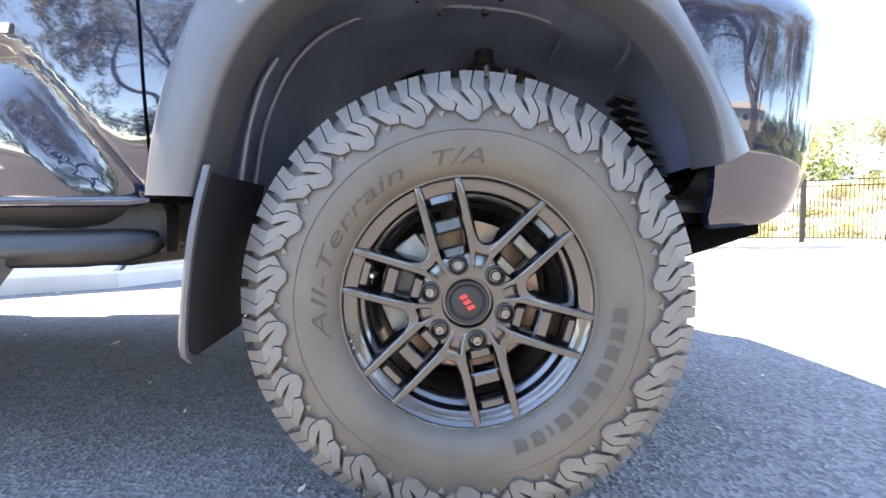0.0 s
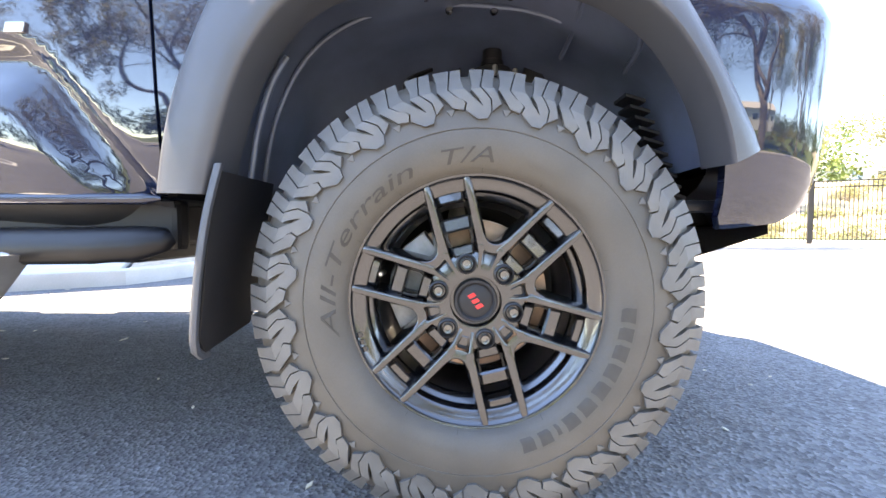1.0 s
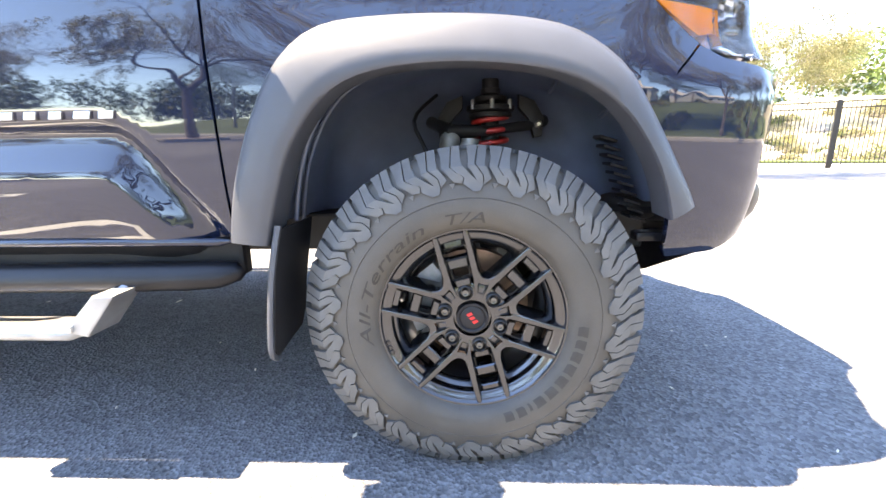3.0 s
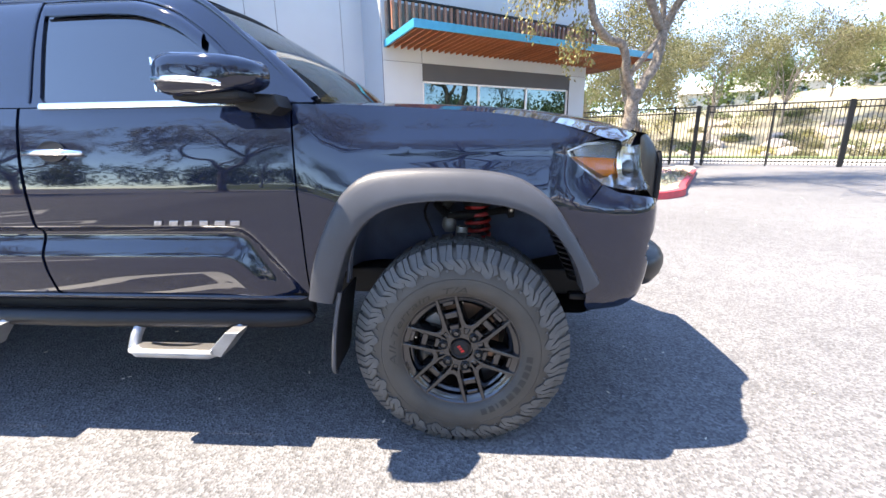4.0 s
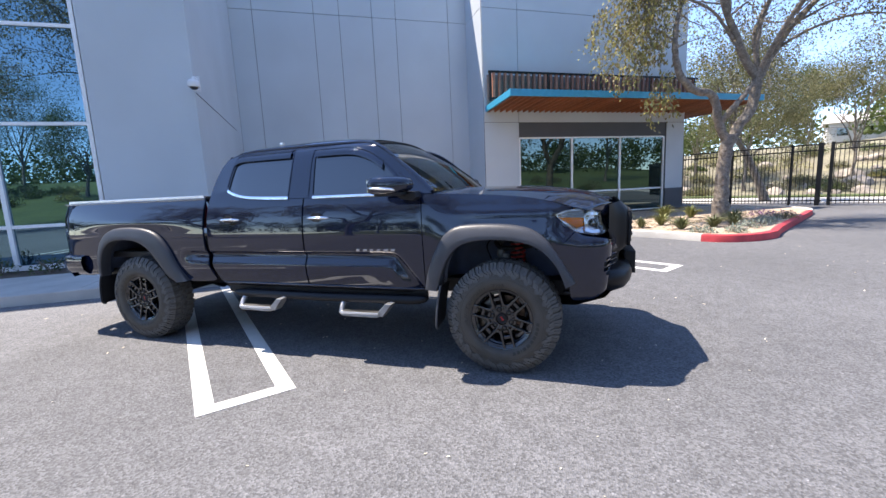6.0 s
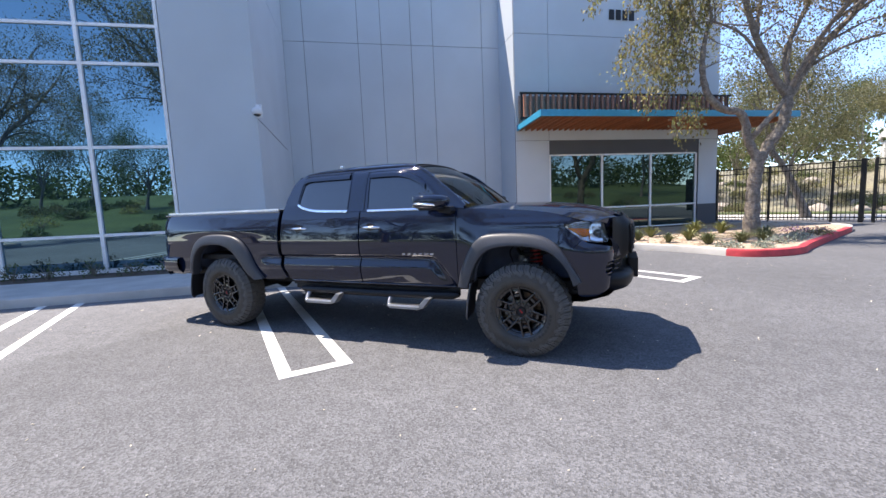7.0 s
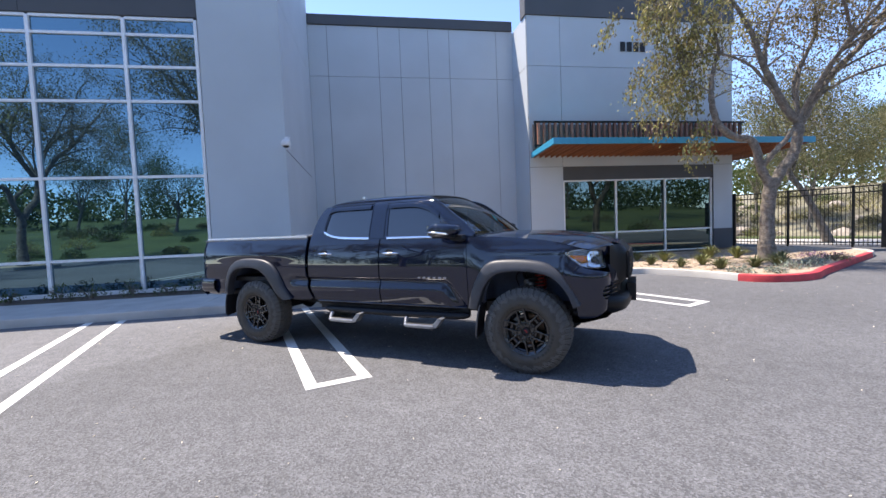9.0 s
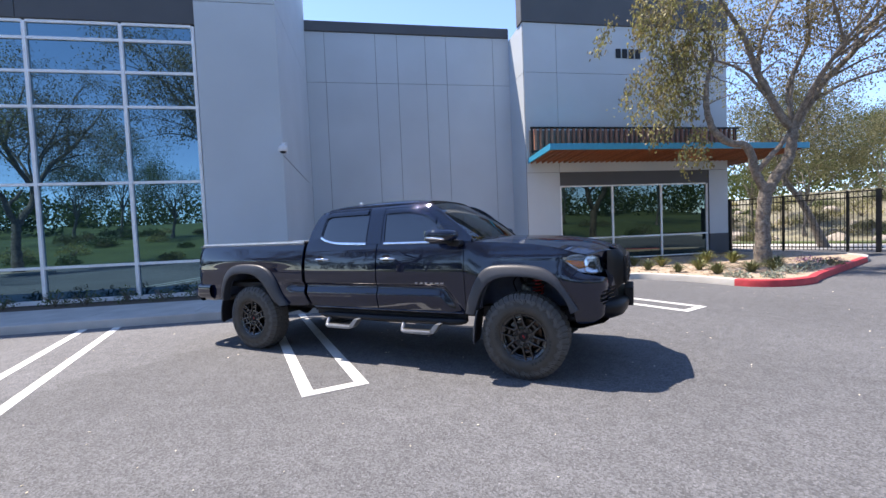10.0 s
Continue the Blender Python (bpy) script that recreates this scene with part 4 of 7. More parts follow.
# handles, mirror, badges, aerial
for x0 in (-1.495, -2.41):
    c = side(x0, 1.165)
    bm = tube([(x0 - 0.105, c.y + 0.004, 1.163), (x0 - 0.095, c.y - 0.022, 1.165), (x0 - 0.03, c.y - 0.034, 1.167), (x0 + 0.05, c.y - 0.034, 1.166), (x0 + 0.095, c.y - 0.022, 1.163), (x0 + 0.105, c.y + 0.004, 1.162)], [0.010, 0.011, 0.0125, 0.0125, 0.011, 0.010], 12, flat=0.75)
    hd = both(part("door_handle", bm, CHROME, truck, "chrome pull door handle", 60))
    # flat black disc just proud of the door: painted shade of the hollow
    bm = lathe([(0.0, -0.0005), (0.045, -0.001), (0.062, -0.0025)], 24)
    for v in bm.verts:
        v.co = Vector((v.co.x * 0.9 + x0 - 0.005, v.co.y + side(x0, 1.168 + v.co.z * 0.6).y - 0.003, 1.168 + v.co.z * 0.6))
    part("handle_cup", bm, BLACKP, hd)


def mirror():
    rows = []
    for y, zc, hz, x0, x1 in ((-0.192, 1.385, 0.03, -0.88, -0.76), (-0.188, 1.387, 0.052, -0.905, -0.69), (-0.17, 1.390, 0.067, -0.92, -0.655), (-0.118, 1.393, 0.072, -0.92, -0.625), (-0.07, 1.393, 0.068, -0.91, -0.60), (-0.03, 1.39, 0.058, -0.89, -0.62), (-0.01, 1.385, 0.03, -0.85, -0.65)):
        ring = []
        for k in range(24):
            a = 2 * math.pi * k / 24
            c, s = math.cos(a), math.sin(a)
            ex = abs(c) ** 0.55 * (1 if c > 0 else -1)
            ez = abs(s) ** 0.7 * (1 if s > 0 else -1)
            ring.append(((x0 + x1) / 2 + ex * (x1 - x0) / 2, y, zc + ez * hz * (1 - 0.25 * (ex + 1) / 2)))
        rows.append(ring)
    bm = grid(rows, closed=True)
    bm.faces.new([v for v in bm.verts][:24])
    bm.faces.new([v for v in bm.verts][-24:])
    bmesh.ops.recalc_face_normals(bm, faces=bm.faces)
    head = part("door_mirror", bm, PAINT, truck, "black door mirror with chrome signal strip", 60)
    both(head)
    part("signal_strip", tube([(-0.925, -0.14, 1.377), (-0.905, -0.186, 1.376), (-0.84, -0.197, 1.374), (-0.74, -0.192, 1.366), (-0.70, -0.178, 1.360)], 0.010, 8), CHROME, head, "", 60)
    part("mirror_underside", box((-0.88, -0.16, 1.315), (-0.66, -0.03, 1.345), 0.02), BLACKP, head)
    part("mirror_foot", prism([(-0.76, 1.33), (-0.70, 1.345), (-0.60, 1.34), (-0.585, 1.30), (-0.62, 1.275), (-0.72, 1.29)], -0.06, 0.055, "xz", 0.012), BLACKP, head)
    part("mirror_glass", prism([(-0.16, 1.345), (-0.06, 1.345), (-0.05, 1.43), (-0.16, 1.44)], -0.920, -0.925, "yz"), CHROME, head)


mirror()
for i, w in enumerate((0.030, 0.034, 0.030, 0.032, 0.040, 0.036)):
    x0 = -1.148 + i * 0.0595
    cy = min(side(x0 + dx, z).y for dx in (0.0, 0.02, 0.04) for z in (0.893, 0.902, 0.911))
    o = prism([(x0, 0.893), (x0 + w, 0.893), (x0 + w + 0.005, 0.911), (x0 + 0.005, 0.911)], cy - 0.005, cy + 0.012, "xz", 0.002)
    part("badge_letter_bar", o, BADGEM, truck)
bm = box((-2.07, YC - 0.57, 1.80), (-2.03, YC - 0.54, 1.828), 0.006)
part("aerial_base", bm, ALU, truck)

# cab interior seen through the windscreen
part("dashboard", box((-0.95, 0.2, 1.10), (-0.45, 2 * YC - 0.2, 1.31), 0.06), SEAT, truck)
bm = lathe([(0.17, -0.012), (0.185, 0.0), (0.17, 0.012), (0.155, 0.0), (0.17, -0.012)], 28)
bmesh.ops.rotate(bm, verts=bm.verts, matrix=Matrix.Rotation(radians(70), 3, "Z"))
bmesh.ops.translate(bm, verts=bm.verts, vec=(-1.0, 1.32, 1.22))
part("steering_wheel", bm, SEAT, truck, "", 60)
for y0 in (0.32, 1.05):
    seat = part("seat_back", box((-1.75, y0, 0.95), (-1.58, y0 + 0.5, 1.50), 0.06), SEAT, truck, "black cloth front seat")
    part("headrest", box((-1.76, y0 + 0.12, 1.53), (-1.66, y0 + 0.38, 1.68), 0.04), SEAT, seat)
    part("seat_cushion", box((-1.72, y0, 0.85), (-1.15, y0 + 0.5, 1.0), 0.05), SEAT, seat)
part("dash_cloth", prism([(-0.58, 1.318), (-0.50, 1.318), (-0.62, 1.36), (-0.66, 1.355)], 1.50, 1.66, "xz", 0.005), ORANGE, truck, "orange cloth lying on the dashboard")
part("cab_floor", box((-2.6, 0.1, 0.66), (-0.6, 2 * YC - 0.1, 0.72)), BLACKP, truck)
both(part("door_inner_trim", box((-2.58, 0.10, 0.70), (-0.62, 0.14, 1.28), 0.02), SEAT, truck))

# ---- wheels ----
sw_y = smooth_fn([(0.214, 0.0), (0.222, -0.016), (0.229, -0.028), (0.240, -0.039), (0.256, -0.0465), (0.275, -0.0495), (0.30, -0.047), (0.33, -0.038), (0.355, -0.028), (0.375, -0.018), (0.392, -0.006), (0.402, 0.006)])


def tyre_profile():
    out = [(r, sw_y(r)) for r in (0.214, 0.217, 0.220, 0.224, 0.228, 0.233, 0.239, 0.246, 0.255, 0.265, 0.277, 0.285, 0.292, 0.2965)]
    out += [(0.298, sw_y(0.298) + 0.0015), (0.2995, sw_y(0.2995))]
    out += [(r, sw_y(r)) for r in (0.31, 0.325, 0.34, 0.355, 0.37, 0.38, 0.390, 0.397, 0.402)]
    inner = [(r, 0.20 - y) for r, y in out[::-1]]
    return out + [(0.404, 0.03), (0.404, 0.10), (0.404, 0.17)] + inner


def block(outline):
    """One shoulder block: an outline of (degrees, radius), carried over the tread's edge, raised and with steep flanks."""
    bm = bmesh.new()
    f = bm.faces.new([bm.verts.new(((91.5 + (a - 91.5) * 1.13) * 0.0065, r, 0)) for a, r in outline])
    bm.normal_update()
    bmesh.ops.triangulate(bm, faces=[f])
    for r in (0.33, 0.344, 0.356, 0.3675, 0.388, 0.4045, 0.4085):
        bmesh.ops.bisect_plane(bm, geom=bm.verts[:] + bm.edges[:] + bm.faces[:], dist=1e-6, plane_co=(0, r, 0), plane_no=(0, 1, 0))
    edges = [e for e in bm.edges if len(e.link_faces) == 1]
    ex = bmesh.ops.extrude_edge_only(bm, edges=edges)
    low = {g for g in ex["geom"] if isinstance(g, bmesh.types.BMVert)}
    for v in bm.verts:
        a, r = radians(v.co.x / 0.0065), v.co.y
        if r > 0.4086:  # runs over the tread
            rr, y = 0.4115, 0.004 + (r - 0.4086) * 5
        else:
            rr, y = r + 0.003 * ramp01(r, 0.38, 0.408), sw_y(r) - 0.005 - 0.009 * ramp01(r, 0.320, 0.3675)
            if r > 0.3675:
                y = sw_y(0.3675) - 0.014 + (r - 0.3675) * 0.85
        if v in low:
            if r > 0.4:
                rr -= 0.012
            y += 0.015 if r < 0.4086 else 0.0
        v.co = Vector((rr * math.cos(a), y, rr * math.sin(a)))
    bmesh.ops.recalc_face_normals(bm, faces=bm.faces)
    f = max(bm.faces, key=lambda g: g.calc_area())
    if f.normal.y > 0 and f.calc_center_median().y < 0.0:
        bmesh.ops.reverse_faces(bm, faces=bm.faces)
    return bm


PAIRS = 22
T = 0.421
NARROW = [(99.5, T), (96.1, T), (96.0, 0.4085), (96.95, 0.3675), (94.95, 0.3528), (93.7, 0.3482), (92.9, 0.3428), (93.5, 0.3305), (96.1, 0.3345), (99.4, 0.3655), (99.2, 0.388), (99.6, 0.4085)]
MIDDLE = [(95.8, T), (93.4, T), (93.5, 0.4085), (93.6, 0.387), (93.2, 0.3695), (92.6, 0.3640), (90.4, 0.3470), (88.5, 0.3361), (89.8, 0.3512), (91.4, 0.3650), (91.2, 0.379), (91.5, 0.4085), (91.4, T), (88.6, T), (88.6, 0.4085), (89.45, 0.371), (86.75, 0.3480), (86.4, 0.3280), (87.3, 0.3144), (89.8, 0.313), (92.95, 0.3300), (92.55, 0.3420), (93.4, 0.3473), (94.7, 0.3518), (96.6, 0.3668), (95.7, 0.4085)]
WIDE = [(88.25, T), (85.9, T), (86.0, 0.4085), (86.3, 0.3717), (83.9, 0.342), (86.05, 0.328), (86.4, 0.3482), (89.05, 0.3712), (88.25, 0.4085)]


def mesh_of(name, bm, material, smooth=30):
    ob = link(name, bm, material, None, "", smooth)
    me = ob.data
    bpy.data.objects.remove(ob)
    return me


lugs = [mesh_of("tread_block", block(o), BLOCKM, 14) for o in (NARROW, MIDDLE, WIDE)]
tri = bmesh.new()
prism([(0.0, -0.006), (0.007, 0.006), (-0.007, 0.006)], 0, 0.003, "xz", 0.001, tri)
tri_me = mesh_of("tread_mark", tri, BLOCKM)
nut_bm = lathe([(0.0, -0.003), (0.0045, -0.003), (0.005, -0.008), (0.0075, -0.0085), (0.0092, -0.006), (0.0098, 0.012)], 12)
nut_me = mesh_of("lug_nut", nut_bm, NUTM)
seat_bm = lathe([(0.0105, 0.010), (0.0125, -0.004), (0.0155, -0.008), (0.0180, -0.006), (0.0188, 0.0), (0.0188, 0.02)], 24)
seat_me = mesh_of("nut_seat", seat_bm, RIMG, 40)
NUT0 = 104.0  # degrees of the first nut


def pol(r, a, off=0.0):
    """x and z at radius r along the ray a, off metres across it."""
    a = radians(a)
    return r * math.cos(a) - off * math.sin(a), r * math.sin(a) + off * math.cos(a)


def spoke_bar(a, off):
    rows = []
    for r, top, w in ((0.088, -0.0115, 0.010), (0.100, -0.0132, 0.0095), (0.115, -0.015, 0.009), (0.15, -0.018, 0.008), (0.18, -0.0205, 0.0072), (0.200, -0.022, 0.0068), (0.209, -0.0215, 0.0062)):
        row = []
        for k, y in ((-1.75, 0.045), (-1.25, top + 0.012), (-0.75, top + 0.001), (-0.45, top), (0.45, top), (0.75, top + 0.001), (1.25, top + 0.012), (1.75, 0.045)):
            x, z = pol(r, a, off + k * w)
            row.append((x, y, z))
        rows.append(row)
    bm = grid(rows)
    bm.verts.ensure_lookup_table()
    bm.faces.new([v for v in bm.verts][-8:])
    bmesh.ops.recalc_face_normals(bm, faces=bm.faces)
    return bm


bar_top = smooth_fn([(0.058, -0.006), (0.085, -0.011), (0.115, -0.015), (0.15, -0.018), (0.18, -0.0205), (0.20, -0.022)])


def spoke_fork(b):
    """The filleted plate where two spokes part, on the ray b."""
    rows = []
    for i in range(17):
        f = radians(118 + 124 * i / 16)
        row = []
        for rho, drop in ((0.0365, 0.0008), (0.030, 0.0004), (0.0225, 0.0004), (0.0212, 0.0014), (0.0180, 0.012), (0.0150, 0.045)):
            u, v = 0.1285 + rho * math.cos(f), rho * math.sin(f)
            x, z = pol(u, b, v)
            row.append((x, bar_top(math.sqrt(max(x * x + z * z - 0.0012, 0.003))) + drop + 0.0006, z))
        rows.append(row)
    bm = grid(rows)
    bmesh.ops.recalc_face_normals(bm, faces=bm.faces)
    if sum(g.normal.y for g in bm.faces) > 0:
        bmesh.ops.reverse_faces(bm, faces=bm.faces)
    return bm


def facet(a, r0, r1, w0, w1, yb, yt):
    """A block with a flat top and sloping flanks, across the ray a between two radii."""
    bm = bmesh.new()
    lift = 0.0042
    rows = []
    for k, y in ((0.0, yb), (0.25, yt + 0.004), (0.85, yt), (1.0, yt)):
        m = (r0 + r1) / 2
        h = (r1 - r0) / 2 * (1 - 0.45 * k)
        row = []
        for u, v in ((m - h, -w0), (m - h, w0), (m + h, w1), (m + h, -w1)):
            x, z = pol(u, a, v * (1 - 0.30 * k))
            row.append((x, y + (lift * 0.4 if u > m else 0.0), z))
        rows.append(row)
    grid(rows[:3], bm, closed=True)
    bm.verts.ensure_lookup_table()
    bm.faces.new(bm.verts[-4:])
    bmesh.ops.recalc_face_normals(bm, faces=bm.faces)
    return bm


def widen(bm):
    """Lets the rim's outer part grow to its true size."""
    for v in bm.verts:
        r = math.hypot(v.co.x, v.co.z)
        k = 1 + 0.045 * ramp01(r, 0.08, 0.19)
        v.co.x, v.co.z = v.co.x * k, v.co.z * k
    return bm


def wheel(at, turn, name="wheel"):
    rim = lathe([(0.1745, 0.030), (0.1765, 0.022), (0.1825, 0.016), (0.1875, 0.012), (0.1890, 0.002), (0.1905, -0.0065), (0.1935, -0.0095), (0.2015, -0.0125), (0.2075, -0.0155), (0.2105, -0.0185), (0.2130, -0.0230), (0.2165, -0.0240), (0.2188, -0.0215), (0.2188, -0.010)], 120)
    w = part(name, widen(rim), RIMM, truck, "satin black alloy wheel with chunky all-terrain tyre", 35)
    w.matrix_basis = pose(*at, 0, 0, turn)
    part("barrel", widen(lathe([(0.150, 0.21), (0.178, 0.20), (0.180, 0.16), (0.171, 0.13), (0.170, 0.07), (0.1745, 0.0305)], 72)), RIMD, w, "", 35)
    part("tyre", lathe(tyre_profile(), 120), RUBBER, w, "dusty black all-terrain tyre", 35)
    for i in range(6):
        a = NUT0 + 60 * i
        for off in (-0.0345, 0.0345):
            part("spoke", widen(spoke_bar(a, off)), RIMM, w, "", 32)
        b = a + 30
        part("spoke_fork", widen(spoke_fork(b)), RIMM, w, "", 32)
        for nm, r0, r1, w0, w1, yb, yt in (("spoke_bridge", 0.1265, 0.1525, 0.0275, 0.0285, 0.022, -0.0055), ("rim_block", 0.1740, 0.1925, 0.0240, 0.0265, 0.018, -0.0045), ("nut_pad", 0.0835, 0.1050, 0.0200, 0.0230, 0.016, -0.0075)):
            part(nm, widen(facet(a, r0, r1, w0, w1, yb, yt)), RIMM, w, "", 20)
        for sg in (-1, 1):
            wall = [pol(0.104, a, sg * 0.0300), pol(0.104, a, sg * 0.0175), pol(0.112, a, sg * 0.0205), pol(0.124, a, sg * 0.0205), pol(0.131, a, sg * 0.0175), pol(0.131, a, sg * 0.0300)]
            part("window_cheek", widen(prism(wall, 0.002, 0.030, "xz", 0.002)), RIMG, w, "", 30)
        for sg in (-1, 1):
            leg = [(0.055, 0.007 * sg), (0.075, 0.0105 * sg), (0.090, 0.0125 * sg), (0.099, 0.010 * sg), (0.104, 0.020 * sg), (0.098, 0.026 * sg), (0.088, 0.021 * sg), (0.072, 0.0165 * sg), (0.055, 0.014 * sg)]
            leg_bm = prism([pol(u, b, v) for u, v in leg], -0.0105, 0.03, "xz", 0.0025)
            for vv in leg_bm.verts:
                if vv.co.y < 0.0:
                    vv.co.y += 0.0105 + bar_top(math.hypot(vv.co.x, vv.co.z)) - 0.0002
            part("spoke_leg", leg_bm, RIMM, w, "", 32)
        ring = [(0.066, -0.0065), (0.066, 0.0065), (0.086, 0.0105), (0.090, 0.009), (0.090, -0.009), (0.086, -0.0105)]
        rows = []
        for k, y in ((1.0, 0.006), (1.0, -0.0055), (0.86, -0.0065), (0.66, 0.002), (0.55, 0.010), (0.05, 0.012)):
            rows.append([(lambda q: (q[0], y, q[1]))(pol(0.079 + (u - 0.079) * k, b, v * k)) for u, v in ring])
        br = grid(rows, closed=True)
        bmesh.ops.recalc_face_normals(br, faces=br.faces)
        if sum(g.normal.y for g in br.faces) > 0:
            bmesh.ops.reverse_faces(br, faces=br.faces)
        part("pocket", br, RIMM, w, "", 30)
        x, z = pol(0.0699, a)
        for me, nm in ((nut_me, "lug_nut"), (seat_me, "nut_seat")):
            o = new(nm, me)
            o.parent = w
            o.matrix_basis = pose(x, -0.006, z)
    hub = lathe([(0.0, 0.012), (0.045, 0.012), (0.047, -0.004), (0.060, -0.006), (0.088, 0.0), (0.092, 0.03)], 72)
    part("hub", hub, RIMM, w, "", 35)
    cap = lathe([(0.0, -0.004), (0.026, -0.003), (0.030, -0.001), (0.034, -0.006), (0.038, -0.006), (0.040, 0.0), (0.040, 0.02)], 48)
    part("centre_cap", cap, BLACKP, w, "matt black centre cap with a red mark", 40)
    m = Matrix.Rotation(radians(48), 4, "Y")
    for u, v, l in ((-0.0125, 0.0015, 0.0062), (-0.001, 0.0, 0.0058), (0.0105, -0.001, 0.0062)):
        o = prism([(u - 0.0050, v - l), (u + 0.0025, v - l), (u + 0.0058, v + l), (u - 0.0016, v + l)], -0.0052, -0.002, "xz", m=m)
        part("cap_mark", o, RED, w)
    x, z = pol(0.178, 164)
    part("valve", tube([(x, 0.03, z), (x, -0.006, z), (x, -0.010, z)], [0.005, 0.0055, 0.003], 10), STEEL, w)
    for k in range(3):
        a = 196 + k * 3.6
        part("rim_letter_bar", prism([pol(0.2115, a - 1.2, 0), pol(0.218, a - 1.2, 0), pol(0.218, a + 1.2, 0), pol(0.2115, a + 1.2, 0)], -0.0190, -0.010, "xz"), RIMD, w)
    # brake
    part("brake_rotor", lathe([(0.06, 0.085), (0.085, 0.085), (0.088, 0.10), (0.150, 0.10), (0.152, 0.12)], 64), ROTOR, w, "rusty brushed brake disc", 35)
    ca = prism([pol(0.105, 128), pol(0.160, 128), pol(0.168, 145), pol(0.170, 165), pol(0.168, 185), pol(0.160, 205), pol(0.105, 205), pol(0.10, 165)], 0.06, 0.15, "xz", 0.01)
    part("brake_caliper", ca, CALIPER, w, "grey cast brake caliper", 30)
    for k in range(PAIRS):
        a = k * 360 / PAIRS
        for me in lugs:
            o = new("tread_block", me)
            o.parent = w
            o.matrix_basis = pose(0, 0, 0, 0, a - 0.4, 0)
        o = new("tread_mark", tri_me)
        o.parent = w
        g = 97.9 - a
        x, z = pol(0.3265, g)
        o.matrix_basis = pose(x, sw_y(0.3265) - 0.0025, z, 0, 90 - g, 0)
    bm = bmesh.new()
    rnd = random.Random(5)
    for row, y in enumerate((0.072, 0.105, 0.138)):
        for k in range(44):
            a = 2 * math.pi * (k + 0.5 * (row % 2)) / 44
            m = Matrix.Rotation(-a, 4, "Y") @ Matrix.Translation((0.404, y - 0.003, 0)) @ Matrix.Rotation(radians(18 * (1 if row % 2 else -1)), 4, "X")
            box((-0.002, -0.0145, -0.022), (0.0085, 0.0145, 0.022), 0, bm, m)
    for k in range(44):
        m = Matrix.Rotation(-2 * math.pi * k / (44), 4, "Y") @ Matrix.Translation((0.400, 0.178, 0))
        box((-0.002, -0.02, -0.02), (0.0105, 0.025, 0.02), 0, bm, m)
    tr = part("tread_centre", bm, BLOCKM, w)
    tagged(tr, kind="stuff")
    return w


def arc_text(body, a0, a1, r0, height, w, name):
    """Letters bent round the sidewall from the angle a0 to a1, read clockwise."""
    bm = text_mesh(body, 1.0)
    xs = [v.co.x for v in bm.verts]
    x0, x1 = min(xs), max(xs)
    bmesh.ops.triangulate(bm, faces=bm.faces)
    for v in bm.verts:
        a = radians(a0 + (a1 - a0) * (v.co.x - x0) / (x1 - x0))
        r = r0 + v.co.y * height
        v.co = Vector((r * math.cos(a), sw_y(r) - 0.0016, r * math.sin(a)))
    bmesh.ops.recalc_face_normals(bm, faces=bm.faces)
    ob = part(name, bm, LETTER, w)
    return ob


def arc_bar(a0, a1, r0, r1, w, material=None, lift=0.0016):
    bm = grid([[(r * math.cos(radians(a)), sw_y(r) - lift, r * math.sin(radians(a))) for a in np.linspace(a0, a1, 6)] for r in np.linspace(r0, r1, 4)])
    bmesh.ops.recalc_face_normals(bm, faces=bm.faces)
    return part("sidewall_bar", bm, material or LETTER, w)


front = wheel((0, 0, 0.41), 0)
arc_text("All-Terrain", 193.5, 115.5, 0.2435, 0.036, front, "sidewall_lettering")
arc_text("T/A", 103.5, 83.5, 0.2435, 0.036, front, "sidewall_lettering")
for k, (g, wd) in enumerate(((0, 6.2), (7.6, 5.6), (14.6, 6.4), (22.4, 6.6), (30.6, 6.6), (38.8, 6.8), (47.2, 6.4), (55.2, 2.4), (59.2, 5.6), (66.4, 5.8))):
    a = -0.5 - g
    low, high = 0.244, 0.270 if wd > 3 else 0.266
    pts = [(a - 0.6, low), (a - wd, low), (a - wd + 0.4, low + 0.010), (a - wd, high), (a, high), (a + 0.2, low + 0.006)]
    for lift, grow, material, nm in ((0.0010, 0.35, RUBBER, "sidewall_bar"), (0.0018, -0.3, LETTER, "sidewall_bar")):
        bm = bmesh.new()
        ca = a - wd / 2
        f = bm.faces.new([bm.verts.new((p[0] + (grow if p[0] > ca else -grow), p[1] + (0.002 if p[1] > 0.257 else -0.002) * grow * 3, 0)) for p in pts])
        for r in (0.250, 0.257, 0.264):
            bmesh.ops.bisect_plane(bm, geom=bm.verts[:] + bm.edges[:] + bm.faces[:], dist=1e-6, plane_co=(0, r, 0), plane_no=(0, 1, 0))
        for v in bm.verts:
            r = v.co.y
            v.co = Vector((r * math.cos(radians(v.co.x)), sw_y(r) - lift, r * math.sin(radians(v.co.x))))
        for q in bm.faces:
            q.normal_update()
            if q.normal.y > 0:
                q.normal_flip()
        part(nm, bm, material, front)
for a in (125, 152, 238, 262, 300, 330, 15, 62, 88):
    arc_bar(a, a - 0.25, 0.222, 0.234, front, LETTER, 0.0009)
for a0, a1, r in ((236, 216, 0.236), (233, 222, 0.226), (256, 246, 0.228), (262, 240, 0.256), (72, 60, 0.250), (50, 36, 0.232), (285, 268, 0.226)):
    n = int(abs(a1 - a0) / 1.6)
    for k in range(n):
        a = a0 + (a1 - a0) * k / n
        arc_bar(a, a - 0.9, r, r + 0.007, front, RUBBER, 0.0012)
